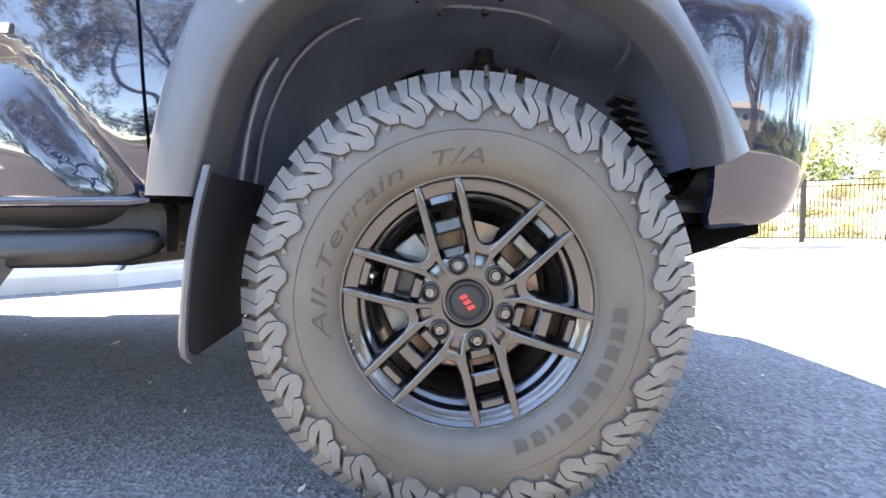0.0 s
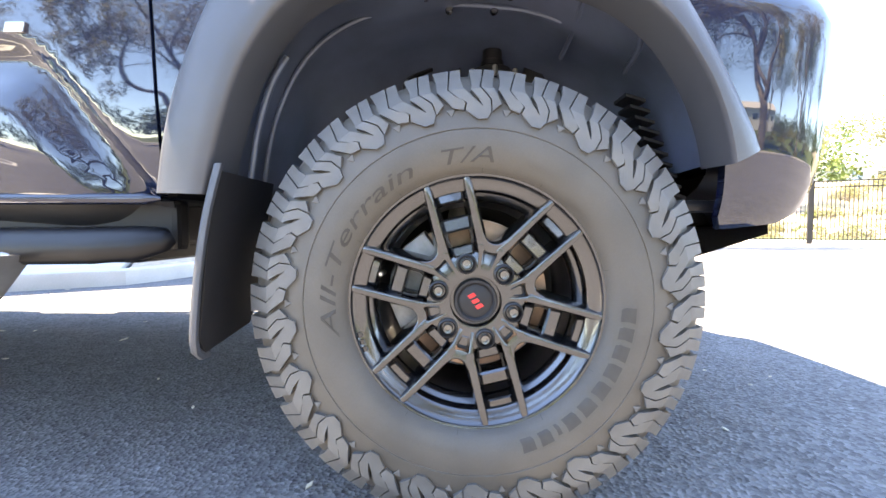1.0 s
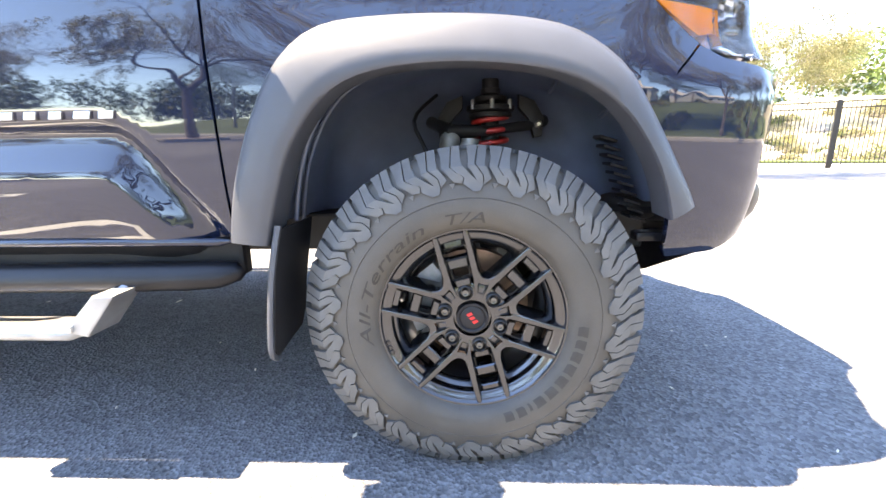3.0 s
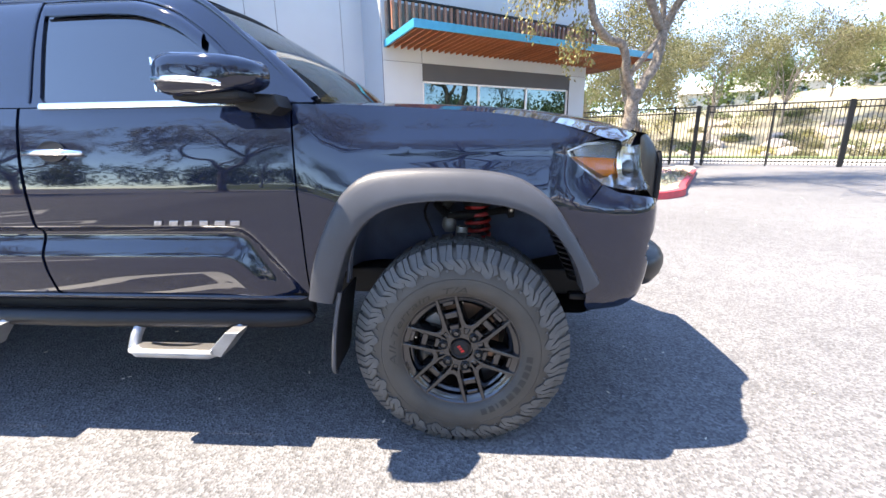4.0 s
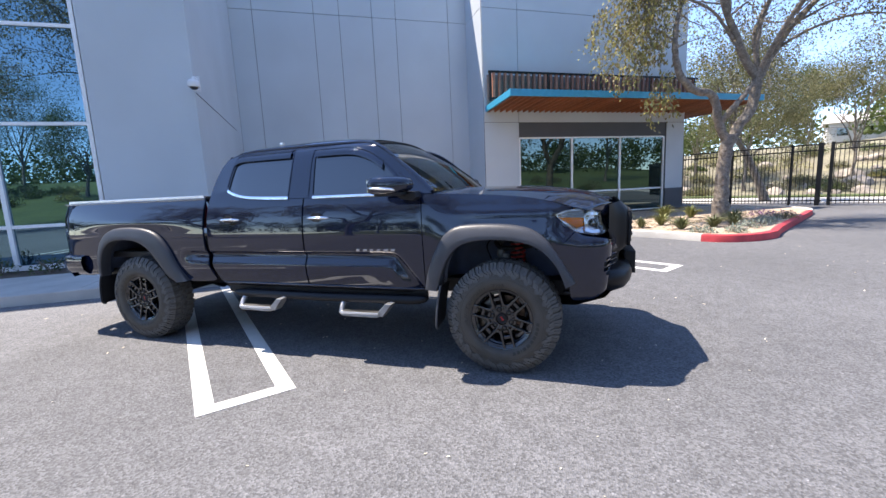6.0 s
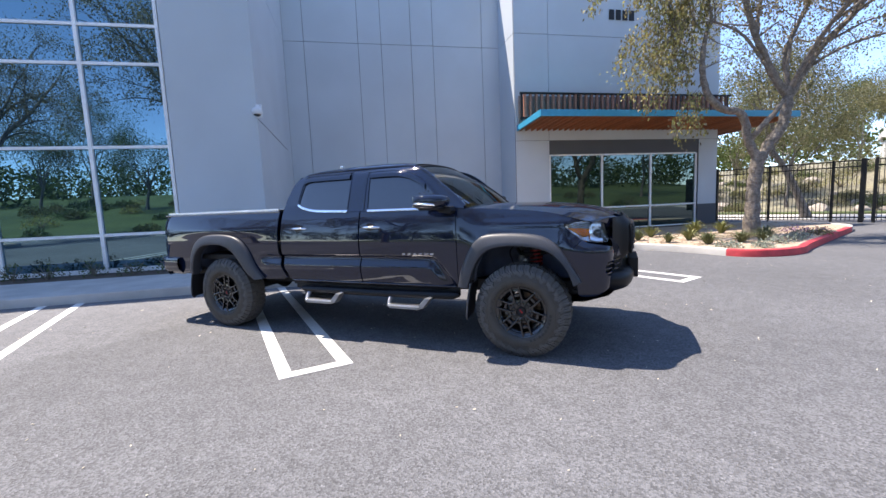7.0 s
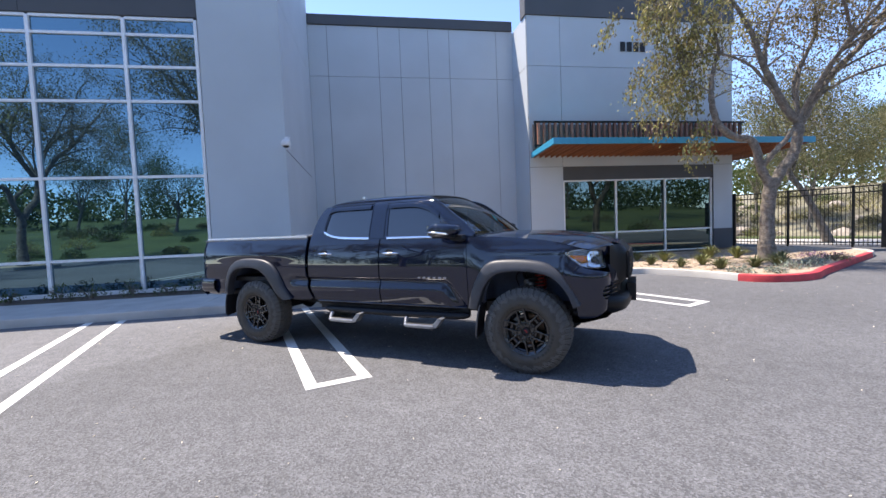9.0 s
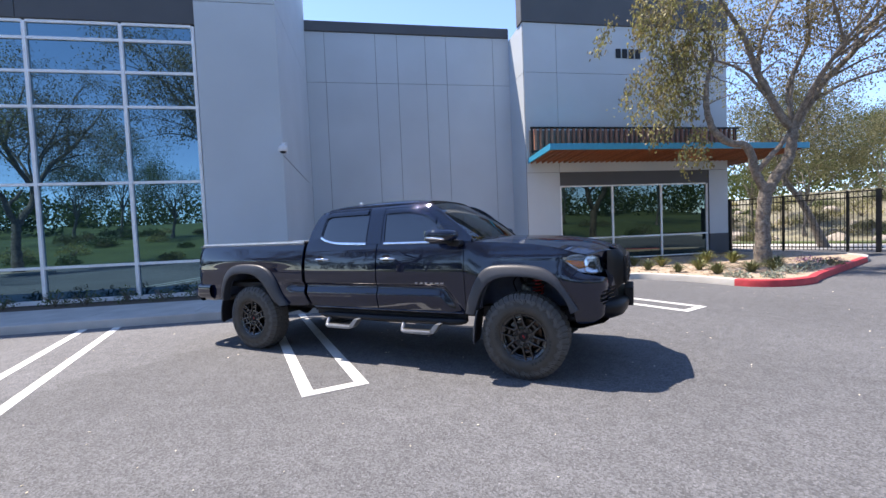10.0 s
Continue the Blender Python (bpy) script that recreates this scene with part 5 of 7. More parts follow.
copy_thing_pose = ((-3.572, 0.0, 0.41, 25.0, 0), (0.0, 2 * YC, 0.41, 0.0, 180), (-3.572, 2 * YC, 0.41, 11.0, 180))
for x, y, z, spin, turn in copy_thing_pose:
    copy_thing(front, pose(x, y, z, 0, 0, turn) @ pose(0, 0, 0, 0, spin, 0))

# ---- site materials ----


def asphalt_mat():
    m = bpy.data.materials.new("worn_asphalt")
    m.use_nodes = True
    nt = m.node_tree
    p = nt.nodes["Principled BSDF"]
    p.inputs["Roughness"].default_value = 0.85
    co = nt.nodes.new("ShaderNodeTexCoord")

    def tex(kind, scale, detail=2.0):
        t = nt.nodes.new(kind)
        t.inputs["Scale"].default_value = scale
        if kind == "ShaderNodeTexNoise":
            t.inputs["Detail"].default_value = detail
        nt.links.new(co.outputs["Object"], t.inputs["Vector"])
        return t

    def rng(sock, a, b, lo, hi):
        r = nt.nodes.new("ShaderNodeMapRange")
        for i, v in enumerate((a, b, lo, hi)):
            r.inputs[i + 1].default_value = v
        nt.links.new(sock, r.inputs[0])
        return r.outputs[0]

    def mul(a, b):
        q = nt.nodes.new("ShaderNodeMath")
        q.operation = "MULTIPLY"
        nt.links.new(a, q.inputs[0])
        nt.links.new(b, q.inputs[1])
        return q.outputs[0]

    vor = tex("ShaderNodeTexVoronoi", 95.0)
    sep = nt.nodes.new("ShaderNodeSeparateColor")
    nt.links.new(vor.outputs["Color"], sep.inputs[0])
    grain = rng(sep.outputs[0], 0.0, 1.0, 0.56, 1.44)
    spark = rng(sep.outputs[1], 0.97, 1.0, 1.0, 1.5)
    mid_n = rng(tex("ShaderNodeTexNoise", 6.0, 6.0).outputs["Fac"], 0.3, 0.7, 0.88, 1.12)
    big_n = rng(tex("ShaderNodeTexNoise", 0.35, 4.0).outputs["Fac"], 0.3, 0.7, 0.86, 1.14)
    # a paler strip towards the tail of the truck, with a crooked seam
    xyz = nt.nodes.new("ShaderNodeSeparateXYZ")
    nt.links.new(co.outputs["Object"], xyz.inputs[0])
    seam = nt.nodes.new("ShaderNodeMath")
    seam.operation = "MULTIPLY_ADD"
    seam.inputs[1].default_value = 0.18
    nt.links.new(xyz.outputs[1], seam.inputs[0])
    nt.links.new(rng(tex("ShaderNodeTexNoise", 1.3, 3.0).outputs["Fac"], 0.3, 0.7, -4.28, -3.98), seam.inputs[2])
    past = nt.nodes.new("ShaderNodeMath")
    past.operation = "SUBTRACT"
    nt.links.new(seam.outputs[0], past.inputs[0])
    nt.links.new(xyz.outputs[0], past.inputs[1])
    strip = rng(past.outputs[0], 0.0, 0.18, 1.0, 1.22)
    val = mul(mul(grain, spark), mul(mul(mid_n, big_n), strip))
    rgb = nt.nodes.new("ShaderNodeVectorMath")
    rgb.operation = "SCALE"
    rgb.inputs[0].default_value = (0.108, 0.110, 0.118)
    nt.links.new(val, rgb.inputs["Scale"])
    nt.links.new(rgb.outputs[0], p.inputs["Base Color"])
    bu = nt.nodes.new("ShaderNodeBump")
    bu.inputs["Strength"].default_value = 0.85
    bu.inputs["Distance"].default_value = 0.006
    nt.links.new(vor.outputs["Distance"], bu.inputs["Height"])
    nt.links.new(bu.outputs[0], p.inputs["Normal"])
    return m


ASPHALT = asphalt_mat()
LINE = mat("worn_white_line_paint", (0.62, 0.62, 0.60), 0.7, var=0.12, scale=4.0, bump=0.4, bscale=170.0, bdist=0.003, fine=0.12)
STUCCO = mat("pale_grey_stucco", (0.485, 0.53, 0.565), 0.8, var=0.05, scale=0.6, bump=0.15, bscale=220.0, bdist=0.002, fine=0.02)
STUCCO_D = mat("dark_grey_stucco", (0.085, 0.09, 0.10), 0.8, var=0.06, scale=0.8, bump=0.15, bscale=220.0, bdist=0.002)
JOINT = mat("dark_joint", (0.10, 0.105, 0.115), 0.9)
CONC = mat("pale_concrete", (0.46, 0.44, 0.41), 0.85, var=0.12, scale=2.5, bump=0.3, bscale=120.0, bdist=0.003, fine=0.08)
REDPAINT = mat("worn_red_kerb_paint", (0.50, 0.045, 0.055), 0.6, var=0.18, scale=5.0, bump=0.3, bscale=120.0, bdist=0.003, fine=0.10)
MULCH = mat("tan_wood_mulch", (0.42, 0.33, 0.25), 0.9, var=0.25, scale=9.0, bump=1.0, bscale=70.0, bdist=0.02, fine=0.3)
SOIL = mat("dark_soil", (0.12, 0.09, 0.07), 0.9, var=0.3, scale=8.0, bump=1.0, bscale=60.0, bdist=0.02, fine=0.3)
FRAME = mat("white_aluminium_frame", (0.82, 0.83, 0.84), 0.4, 0.1, var=0.05)
BLUE = mat("bright_blue_fascia", (0.03, 0.30, 0.48), 0.45, var=0.06)
WOOD = mat("orange_brown_timber", (0.38, 0.13, 0.055), 0.6, var=0.2, scale=14.0, bump=0.2, bscale=60.0, bdist=0.003, obrand=0.15)
WOOD_D = mat("brown_timber", (0.34, 0.15, 0.10), 0.65, var=0.2, scale=14.0, bump=0.2, bscale=60.0, bdist=0.003, obrand=0.2)
IRON = mat("black_iron", (0.012, 0.012, 0.013), 0.5, 0.3, var=0.2)
WHITEP = mat("white_plastic", (0.72, 0.72, 0.72), 0.4, var=0.05)
BARK = mat("grey_brown_bark", (0.16, 0.135, 0.112), 0.9, var=0.3, scale=9.0, bump=1.0, bscale=28.0, bdist=0.03, tint=(0.25, 0.215, 0.18), fine=0.3)
LEAF_B = mat("olive_brown_leaf", (0.22, 0.19, 0.095), 0.55, spec=0.3, var=0.3, scale=2.0, tint=(0.24, 0.19, 0.10), island=0.4, thin=0.35)
LEAF = mat("yellow_green_leaf", (0.30, 0.31, 0.11), 0.5, spec=0.4, var=0.3, scale=2.0, tint=(0.36, 0.30, 0.11), island=0.4, thin=0.45)
LEAF2 = mat("dark_green_leaf", (0.055, 0.095, 0.024), 0.5, spec=0.4, var=0.3, scale=1.2, tint=(0.10, 0.12, 0.03), island=0.35, thin=0.3)
LEAF3 = mat("olive_leaf", (0.16, 0.165, 0.075), 0.55, spec=0.3, var=0.3, scale=1.2, tint=(0.18, 0.16, 0.08), island=0.35, thin=0.4)
GRASS = mat("lawn_grass", (0.055, 0.090, 0.022), 0.8, var=0.2, scale=0.4, bump=1.0, bscale=40.0, bdist=0.03, tint=(0.085, 0.105, 0.03), fine=0.25)
DRY = mat("dry_pale_earth", (0.25, 0.215, 0.17), 0.9, var=0.3, scale=0.5, bump=1.0, bscale=6.0, bdist=0.1, tint=(0.18, 0.175, 0.10), fine=0.35)
ROCK = mat("pale_rock", (0.34, 0.295, 0.25), 0.85, var=0.2, scale=3.0, bump=0.6, bscale=12.0, bdist=0.05, fine=0.15)
PANE = glass_mat("blue_mirror_glass", (0.004, 0.012, 0.02), ior=2.9, sheen=(0.48, 0.82, 1.0))
PANE.node_tree.nodes["Principled BSDF"].inputs["IOR"].default_value = 3.1
PANE_G = glass_mat("green_mirror_glass", (0.004, 0.012, 0.012), ior=2.0, sheen=(0.60, 0.80, 0.82))
PANE_G.node_tree.nodes["Principled BSDF"].inputs["IOR"].default_value = 2.1
HOUSEW = mat("white_house_wall", (0.62, 0.60, 0.56), 0.8, var=0.08)
ROOFT = mat("pale_roof", (0.46, 0.44, 0.42), 0.85, var=0.15, scale=3.0)

B = pose(0, 0, 0, 0, 0, THD)  # the building's own axes: u along the front, n away from the car park


def bw(u, n, z=0.0):
    return B @ Vector((u, n, z))


# ---- ground ----
g = link("ground", box((-260, -220, -0.4), (260, 300, 0.0)), ASPHALT)
tagged(g, "grey worn asphalt car park", "ground", kind="structure")


def hairpin(u0, n0, angle, width, length, w=0.115):
    """A painted stall divider: two long lines joined at the near end."""
    h = 0.004
    a = prism([(0, 0), (width, 0), (width, length), (width - w, length), (width - w, w), (w, w), (w, length), (0, length)], 0.0, h, "xy")
    ob = link("parking_line", a, LINE)
    ob.matrix_world = B @ pose(u0, n0, 0, 0, 0, angle - 90)
    return tagged(ob, "worn white painted parking stall line on asphalt", "parking line", "parking lines", "structure")


hairpin(-2.05, 0.137, 106.7, 0.62, 4.35)
hairpin(-5.146, 0.094, 106.4, 0.62, 4.45)
hairpin(-8.24, 0.06, 106.4, 0.62, 4.45)
hairpin(3.53, 2.09, 113.5, 0.62, 3.4)

# kerb line: plain concrete, then red round the planter's nose
LEFT_EDGE = [(-40.0, 4.38), (-0.8, 4.38)]
NOSE = [(-0.8, 4.38), (-0.2, 4.9), (0.3, 5.9), (1.0, 6.1), (5.0, 6.05), (5.7, 5.6), (6.1, 4.85), (6.34, 4.05)]
REDC = [(6.34, 4.05), (6.6, 3.68), (7.2, 3.50), (7.9, 3.62), (8.6, 4.02), (10.2, 4.82), (12.0, 5.72), (13.35, 6.40)]
END = [(13.35, 6.40), (14.2, 7.0), (14.6, 7.9)]


def kerb(name, pts, material, label, n=0):
    ps = spline([(*p, 0) for p in pts], n or max(2, 6 * len(pts)))
    rows = []
    for i, p in enumerate(ps):
        t = (ps[min(i + 1, len(ps) - 1)] - ps[max(i - 1, 0)]).normalized()
        o = Vector((-t.y, t.x, 0))
        rows.append([p + o * a + Vector((0, 0, z)) for a, z in ((0.0, -0.05), (0.004, 0.12), (0.012, 0.142), (0.03, 0.15), (0.14, 0.152), (0.15, 0.14), (0.15, -0.05))])
    bm = grid(rows)
    for r in (0, -1):
        bm.verts.ensure_lookup_table()
    vs = list(bm.verts)
    bm.faces.new(vs[:7])
    bm.faces.new(vs[-7:])
    bmesh.ops.recalc_face_normals(bm, faces=bm.faces)
    ob = link(name, bm, material, None, "", 40)
    ob.matrix_world = B
    return tagged(ob, label, "kerb", kind="structure")


kerb("kerb", LEFT_EDGE, CONC, "pale concrete kerb along the walkway", 40)
kerb("kerb", NOSE, CONC, "pale concrete kerb round the planter")
kerb("red_kerb", REDC, REDPAINT, "red painted fire-lane kerb with worn edges")
kerb("kerb", END, CONC, "pale concrete kerb end")


def slab(name, pts, z0, z1, material, label, category):
    ob = link(name, prism(pts, z0, z1, "xy"), material)
    ob.matrix_world = B
    return tagged(ob, label, category, kind="structure")


pav = slab("pavement", [(-40, 4.52), (-0.85, 4.52), (-0.85, 6.25), (-40, 6.25)], -0.05, 0.10, JOINT, "grey concrete walkway beside the building", "pavement")
for i in range(20):
    u1 = -0.86 - i * 1.9
    b2 = box((u1 - 1.885, 4.54, 0.08), (u1, 6.24, 0.148), 0.006)
    o = part("paving_slab", b2, CONC, pav)
slab("planting_strip", [(-40, 6.25), (-3.45, 6.25), (-3.45, 7.07), (-40, 7.07)], -0.05, 0.13, SOIL, "dark soil planting strip under the windows", "soil")
nose_in = [(p.x, p.y + 0.10) for p in spline([(*q, 0) for q in NOSE + REDC[1:] + END[1:]], 60)]
mul_pts = nose_in + [(14.4, 10.2), (12.9, 11.2), (-3.4, 12.4), (-3.4, 6.2), (-0.8, 6.2), (-0.8, 4.55)]
slab("planter_bed", mul_pts, -0.05, 0.125, MULCH, "tan wood mulch planter bed", "planter bed")

# ---- building ----


def panels(name, label, us, zs, n0, depth, material, gap=0.014, axis="n", skip=()):
    """A wall of cast panels with recessed joints. us, zs: the joint lines."""
    if axis == "n":
        bk = box((us[0], n0 + 0.02, zs[0]), (us[-1], n0 + depth, zs[-1]))
    else:
        bk = box((n0 + 0.02 * (1 if depth > 0 else -1), us[0], zs[0]), (n0 + depth, us[-1], zs[-1])) if depth > 0 else box((n0 + depth, us[0], zs[0]), (n0 - 0.02, us[-1], zs[-1]))
    w = link(name, bk, JOINT)
    w.matrix_world = B
    tagged(w, label, "wall", kind="structure")
    for i in range(len(us) - 1):
        for j in range(len(zs) - 1):
            if (i, j) in skip:
                continue
            u0, u1, z0, z1 = us[i] + gap / 2, us[i + 1] - gap / 2, zs[j] + gap / 2, zs[j + 1] - gap / 2
            if axis == "n":
                p = box((u0, n0, z0), (u1, n0 + 0.03, z1), 0.004, seg=1)
            elif depth > 0:
                p = box((n0, u0, z0), (n0 + 0.03, u1, z1), 0.004, seg=1)
            else:
                p = box((n0 - 0.03, u0, z0), (n0, u1, z1), 0.004, seg=1)
            part("panel", p, material, w)
    return w


panels("wall_1", "pale grey stucco wall pier", [-5.24, -3.42], [0.0, 7.10, 10.3], 7.07, 0.5, STUCCO)
panels("wall_2", "dark grey panel band over the tall windows", [-22, -8.9, -5.24], [6.56, 8.6], 7.10, 0.4, STUCCO_D)
panels("wall_3", "pale grey stucco parapet over the tall windows", [-22, -8.9, -5.24], [8.6, 10.3], 7.07, 0.5, STUCCO)
panels("wall_4", "pale grey stucco return wall", [7.105, 12.29], [0.0, 7.12, 10.3], -3.415, -0.4, STUCCO, axis="u")
panels("wall_5", "pale grey panel wall with thin vertical joints", [-3.42, -2.74, -0.89, -0.08, 1.0, 1.81, 3.68, 4.35], [0.0, 7.12, 8.96], 12.29, 0.4, STUCCO)
panels("wall_6", "dark grey parapet cap", [-3.42, 4.33], [8.96, 9.33], 12.23, 0.5, STUCCO_D)
panels("wall_7", "pale grey stucco wall over the entrance awning", [4.35, 5.63, 12.82], [3.46, 7.10, 8.88], 10.79, 0.4, STUCCO)
panels("wall_8", "dark grey parapet cap of the entrance block", [4.30, 12.87], [8.88, 10.0], 10.74, 0.5, STUCCO_D)
panels("wall_9", "pale grey pier beside the window", [4.35, 5.64], [0.0, 3.46], 10.79, 0.4, STUCCO)
panels("wall_10", "pale grey pier with dark base", [11.96, 12.82], [0.92, 3.46], 10.79, 0.4, STUCCO)
panels("wall_11", "dark grey base course", [11.96, 12.83], [0.0, 0.92], 10.78, 0.41, STUCCO_D)
panels("wall_12", "pale grey return wall of the entrance block", [10.825, 12.69], [0.0, 7.10, 8.88], 4.345, 0.4, STUCCO, axis="u")
panels("wall_13", "pale grey end wall of the building", [11.19, 24.0], [0.0, 7.10, 8.88], 12.82, -0.4, STUCCO, axis="u")
o = link("wall_14", box((5.64, 10.83, 2.965), (11.96, 11.15, 3.46), 0.004), STUCCO_D)
o.matrix_world = B
tagged(o, "dark grey spandrel band over the window", "wall", kind="structure")
for nm, a, b in (("roof_1", (-22, 7.5, 10.0), (-3.82, 24, 10.15)), ("roof_2", (-3.8, 12.7, 8.9), (4.75, 24, 9.0)), ("roof_3", (4.75, 11.2, 9.0), (12.4, 24, 9.1)), ("wall_15", (-22, 24, 0), (12.8, 24.3, 9.5)), ("wall_16", (-22.3, 7.07, 0), (-22, 24.3, 10.3))):
    o = link(nm, box(a, b), STUCCO)
    o.matrix_world = B
    tagged(o, "pale grey roof or back wall of the building", "roof", kind="structure")


def window(name, label, us, zs, n0, w, glass, panes_n):
    """A glazed wall: white bars and one pane in each field."""
    win = link(name, box((us[0] - w / 2, n0 - 0.03, zs[0] - w * 0.8), (us[-1] + w / 2, n0 + 0.06, zs[0] + w * 0.5), 0.004), FRAME)
    win.matrix_world = B
    tagged(win, label, "window", kind="structure")
    for u in us:
        part("mullion", box((u - w / 2, n0 - 0.045, zs[0] + w * 0.5), (u + w / 2, n0 + 0.06, zs[-1]), 0.004), FRAME, win)
    for z in zs[1:]:
        for a, b in zip(us, us[1:]):
            part("transom", box((a + w / 2, n0 - 0.035, z - w * 0.42), (b - w / 2, n0 + 0.06, z + w * 0.42), 0.004), FRAME, win)
    rnd = random.Random(3)
    for z0, z1 in zip(zs, zs[1:]):
        for a, b in zip(us, us[1:]):
            p = part("pane", box((a, -0.006, z0), (b, 0.006, z1)), glass, win)
            c = Matrix.Translation((0, n0 + 0.012, 0))
            t = Matrix.Translation(((a + b) / 2, 0, (z0 + z1) / 2))
            p.matrix_basis = c @ t @ Euler((radians(rnd.uniform(-0.15, 0.15)), 0, radians(rnd.uniform(-0.15, 0.15)))).to_matrix().to_4x4() @ t.inverted()
    bk = part("blind_wall", box((us[0], n0 + 0.25, zs[0]), (us[-1], n0 + 0.3, zs[-1])), JOINT, win)
    return win


window("window_1", "tall blue mirror-glass window wall with white bars", [-20.4, -18.5, -16.55, -14.6, -12.65, -10.72, -8.77, -6.84, -5.30], [0.20, 0.98, 2.88, 4.63, 5.42, 6.15, 6.52], 7.16, 0.075, PANE, 0)
window("window_2", "wide entrance window of green mirror glass with white bars", [5.68, 7.80, 9.88, 11.92], [0.14, 0.96, 2.94], 10.90, 0.07, PANE_G, 0)
slab("planting_strip", [(4.6, 10.2), (12.8, 10.2), (12.8, 10.79), (4.6, 10.79)], 0.0, 0.14, SOIL, "dark soil at the foot of the window", "soil")

# awning: blue edge, timber fins beneath, slatted screen over it
aw = thing("awning", "flat awning with bright blue edge and orange timber fins beneath", "awning", B)
part("fascia", box((4.40, 8.86, 3.92), (14.35, 8.92, 4.12), 0.004), BLUE, aw, "bright blue painted fascia")
bm = prism([(8.92, 3.92), (8.92, 4.12), (10.78, 3.98), (10.78, 3.80)], 4.40, 4.46, "yz", 0.003)
part("fascia", bm, BLUE, aw, "bright blue painted fascia")
bm = prism([(8.92, 3.92), (8.92, 4.12), (14.0, 4.0), (14.0, 3.82)], 14.29, 14.35, "yz", 0.003)
part("fascia", bm, BLUE, aw)
bm = prism([(8.92, 4.06), (8.92, 4.10), (10.78, 3.98), (10.78, 3.94)], 4.46, 14.29, "yz")
part("awning_deck", bm, BLUE, aw)
bm = prism([(10.79, 3.92), (10.79, 3.97), (14.0, 4.0), (14.0, 3.95)], 12.9, 14.29, "yz")
part("awning_deck", bm, BLUE, aw)
fin = mesh_of("timber_fin", prism([(8.93, 3.90), (8.93, 4.055), (10.77, 3.94), (10.77, 3.79)], 0.0, 0.035, "yz", 0.003), WOOD, 0)
for k in range(46):
    o = new("timber_fin", fin)
    o.parent = aw
    o.location = (4.50 + k * 0.213, 0, 0)
fin2 = mesh_of("timber_fin", box((0, 10.80, 3.78), (0.035, 13.9, 3.93), 0.003), WOOD_D, 0)
for k in range(7):
    o = new("timber_fin", fin2)
    o.parent = aw
    o.location = (12.92 + k * 0.2, 0, 0)

scr = thing("slat_screen", "brown timber slat screen with dark frame above the awning", "screen", B)
part("top_rail", box((4.42, 10.44, 4.99), (13.05, 10.54, 5.05), 0.004), IRON, scr)
part("bottom_rail", box((4.42, 10.46, 4.16), (13.05, 10.52, 4.22), 0.004), IRON, scr)
for u in (4.44, 6.55, 8.65, 10.75, 12.85):
    part("screen_post", box((u, 10.45, 4.1), (u + 0.06, 10.53, 5.0), 0.004), IRON, scr)
slat = mesh_of("slat", box((0, 10.46, 4.2), (0.075, 10.56, 5.0), 0.003), WOOD_D, 0)
for k in range(40):
    o = new("slat", slat)
    o.parent = scr
    o.location = (4.56 + k * 0.212, 0, 0)
back_p = part("screen_back", box((4.46, 10.70, 4.0), (12.8, 10.75, 4.98)), mat("grey_brown_board", (0.22, 0.19, 0.17), 0.8), scr)

# house number as plain bars
num = thing("wall_sign", "dark raised wall sign on the stucco", "sign", B)
for k in range(4):
    u = 8.02 + k * 0.27
    part("sign_bar", box((u, 10.75, 7.70), (u + 0.19, 10.788, 8.04), 0.006), IRON, num)

o = link("corner_trim", box((-3.432, 7.064, 0.0), (-3.404, 7.12, 10.28), 0.003), STUCCO)
o.matrix_world = B
tagged(o, "pale grey stucco corner of the pier", "wall", kind="structure")

# dark tube standing in for a thin cast shadow on the return wall
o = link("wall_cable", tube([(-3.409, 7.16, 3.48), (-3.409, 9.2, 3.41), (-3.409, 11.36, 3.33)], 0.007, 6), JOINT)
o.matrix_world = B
tagged(o, "thin dark shadow line along the stucco return wall, built as a tube", "cable")

# security camera on the pier
cam_fix = thing("security_camera", "white dome security camera on a wall arm", "camera", B @ pose(-3.36, 7.06, 3.52) @ Matrix.Scale(1.3, 4))
part("wall_plate", box((-0.05, -0.02, -0.02), (0.05, 0.008, 0.20), 0.006), WHITEP, cam_fix)
part("arm", tube([(0, -0.01, 0.14), (0, -0.10, 0.15), (0, -0.17, 0.12), (0, -0.17, 0.08)], 0.022, 10), WHITEP, cam_fix, "", 60)
bm = lathe([(0.0, 0.09), (0.06, 0.085), (0.085, 0.05), (0.090, 0.0), (0.082, -0.02), (0.06, -0.022)], 24, axis="z")
bmesh.ops.translate(bm, verts=bm.verts, vec=(0, -0.17, 0.02))
bmesh.ops.recalc_face_normals(bm, faces=bm.faces)
part("housing", bm, WHITEP, cam_fix, "", 50)
bm = lathe([(0.062, -0.01), (0.058, -0.030), (0.038, -0.052), (0.0, -0.062)], 24, axis="z")
bmesh.ops.translate(bm, verts=bm.verts, vec=(0, -0.17, 0.02))
bmesh.ops.recalc_face_normals(bm, faces=bm.faces)
part("dome", bm, TINT, cam_fix, "", 50)

# ---- fence and gate ----
FENCE = [Vector((3.9, 20.0, 0)), Vector((9.3, 17.0, 0)), Vector((22.0, 11.2, 0))]
picket_me = mesh_of("picket", box((-0.011, -0.011, 0.06), (0.011, 0.011, 2.32), 0, m=None), IRON, 0)


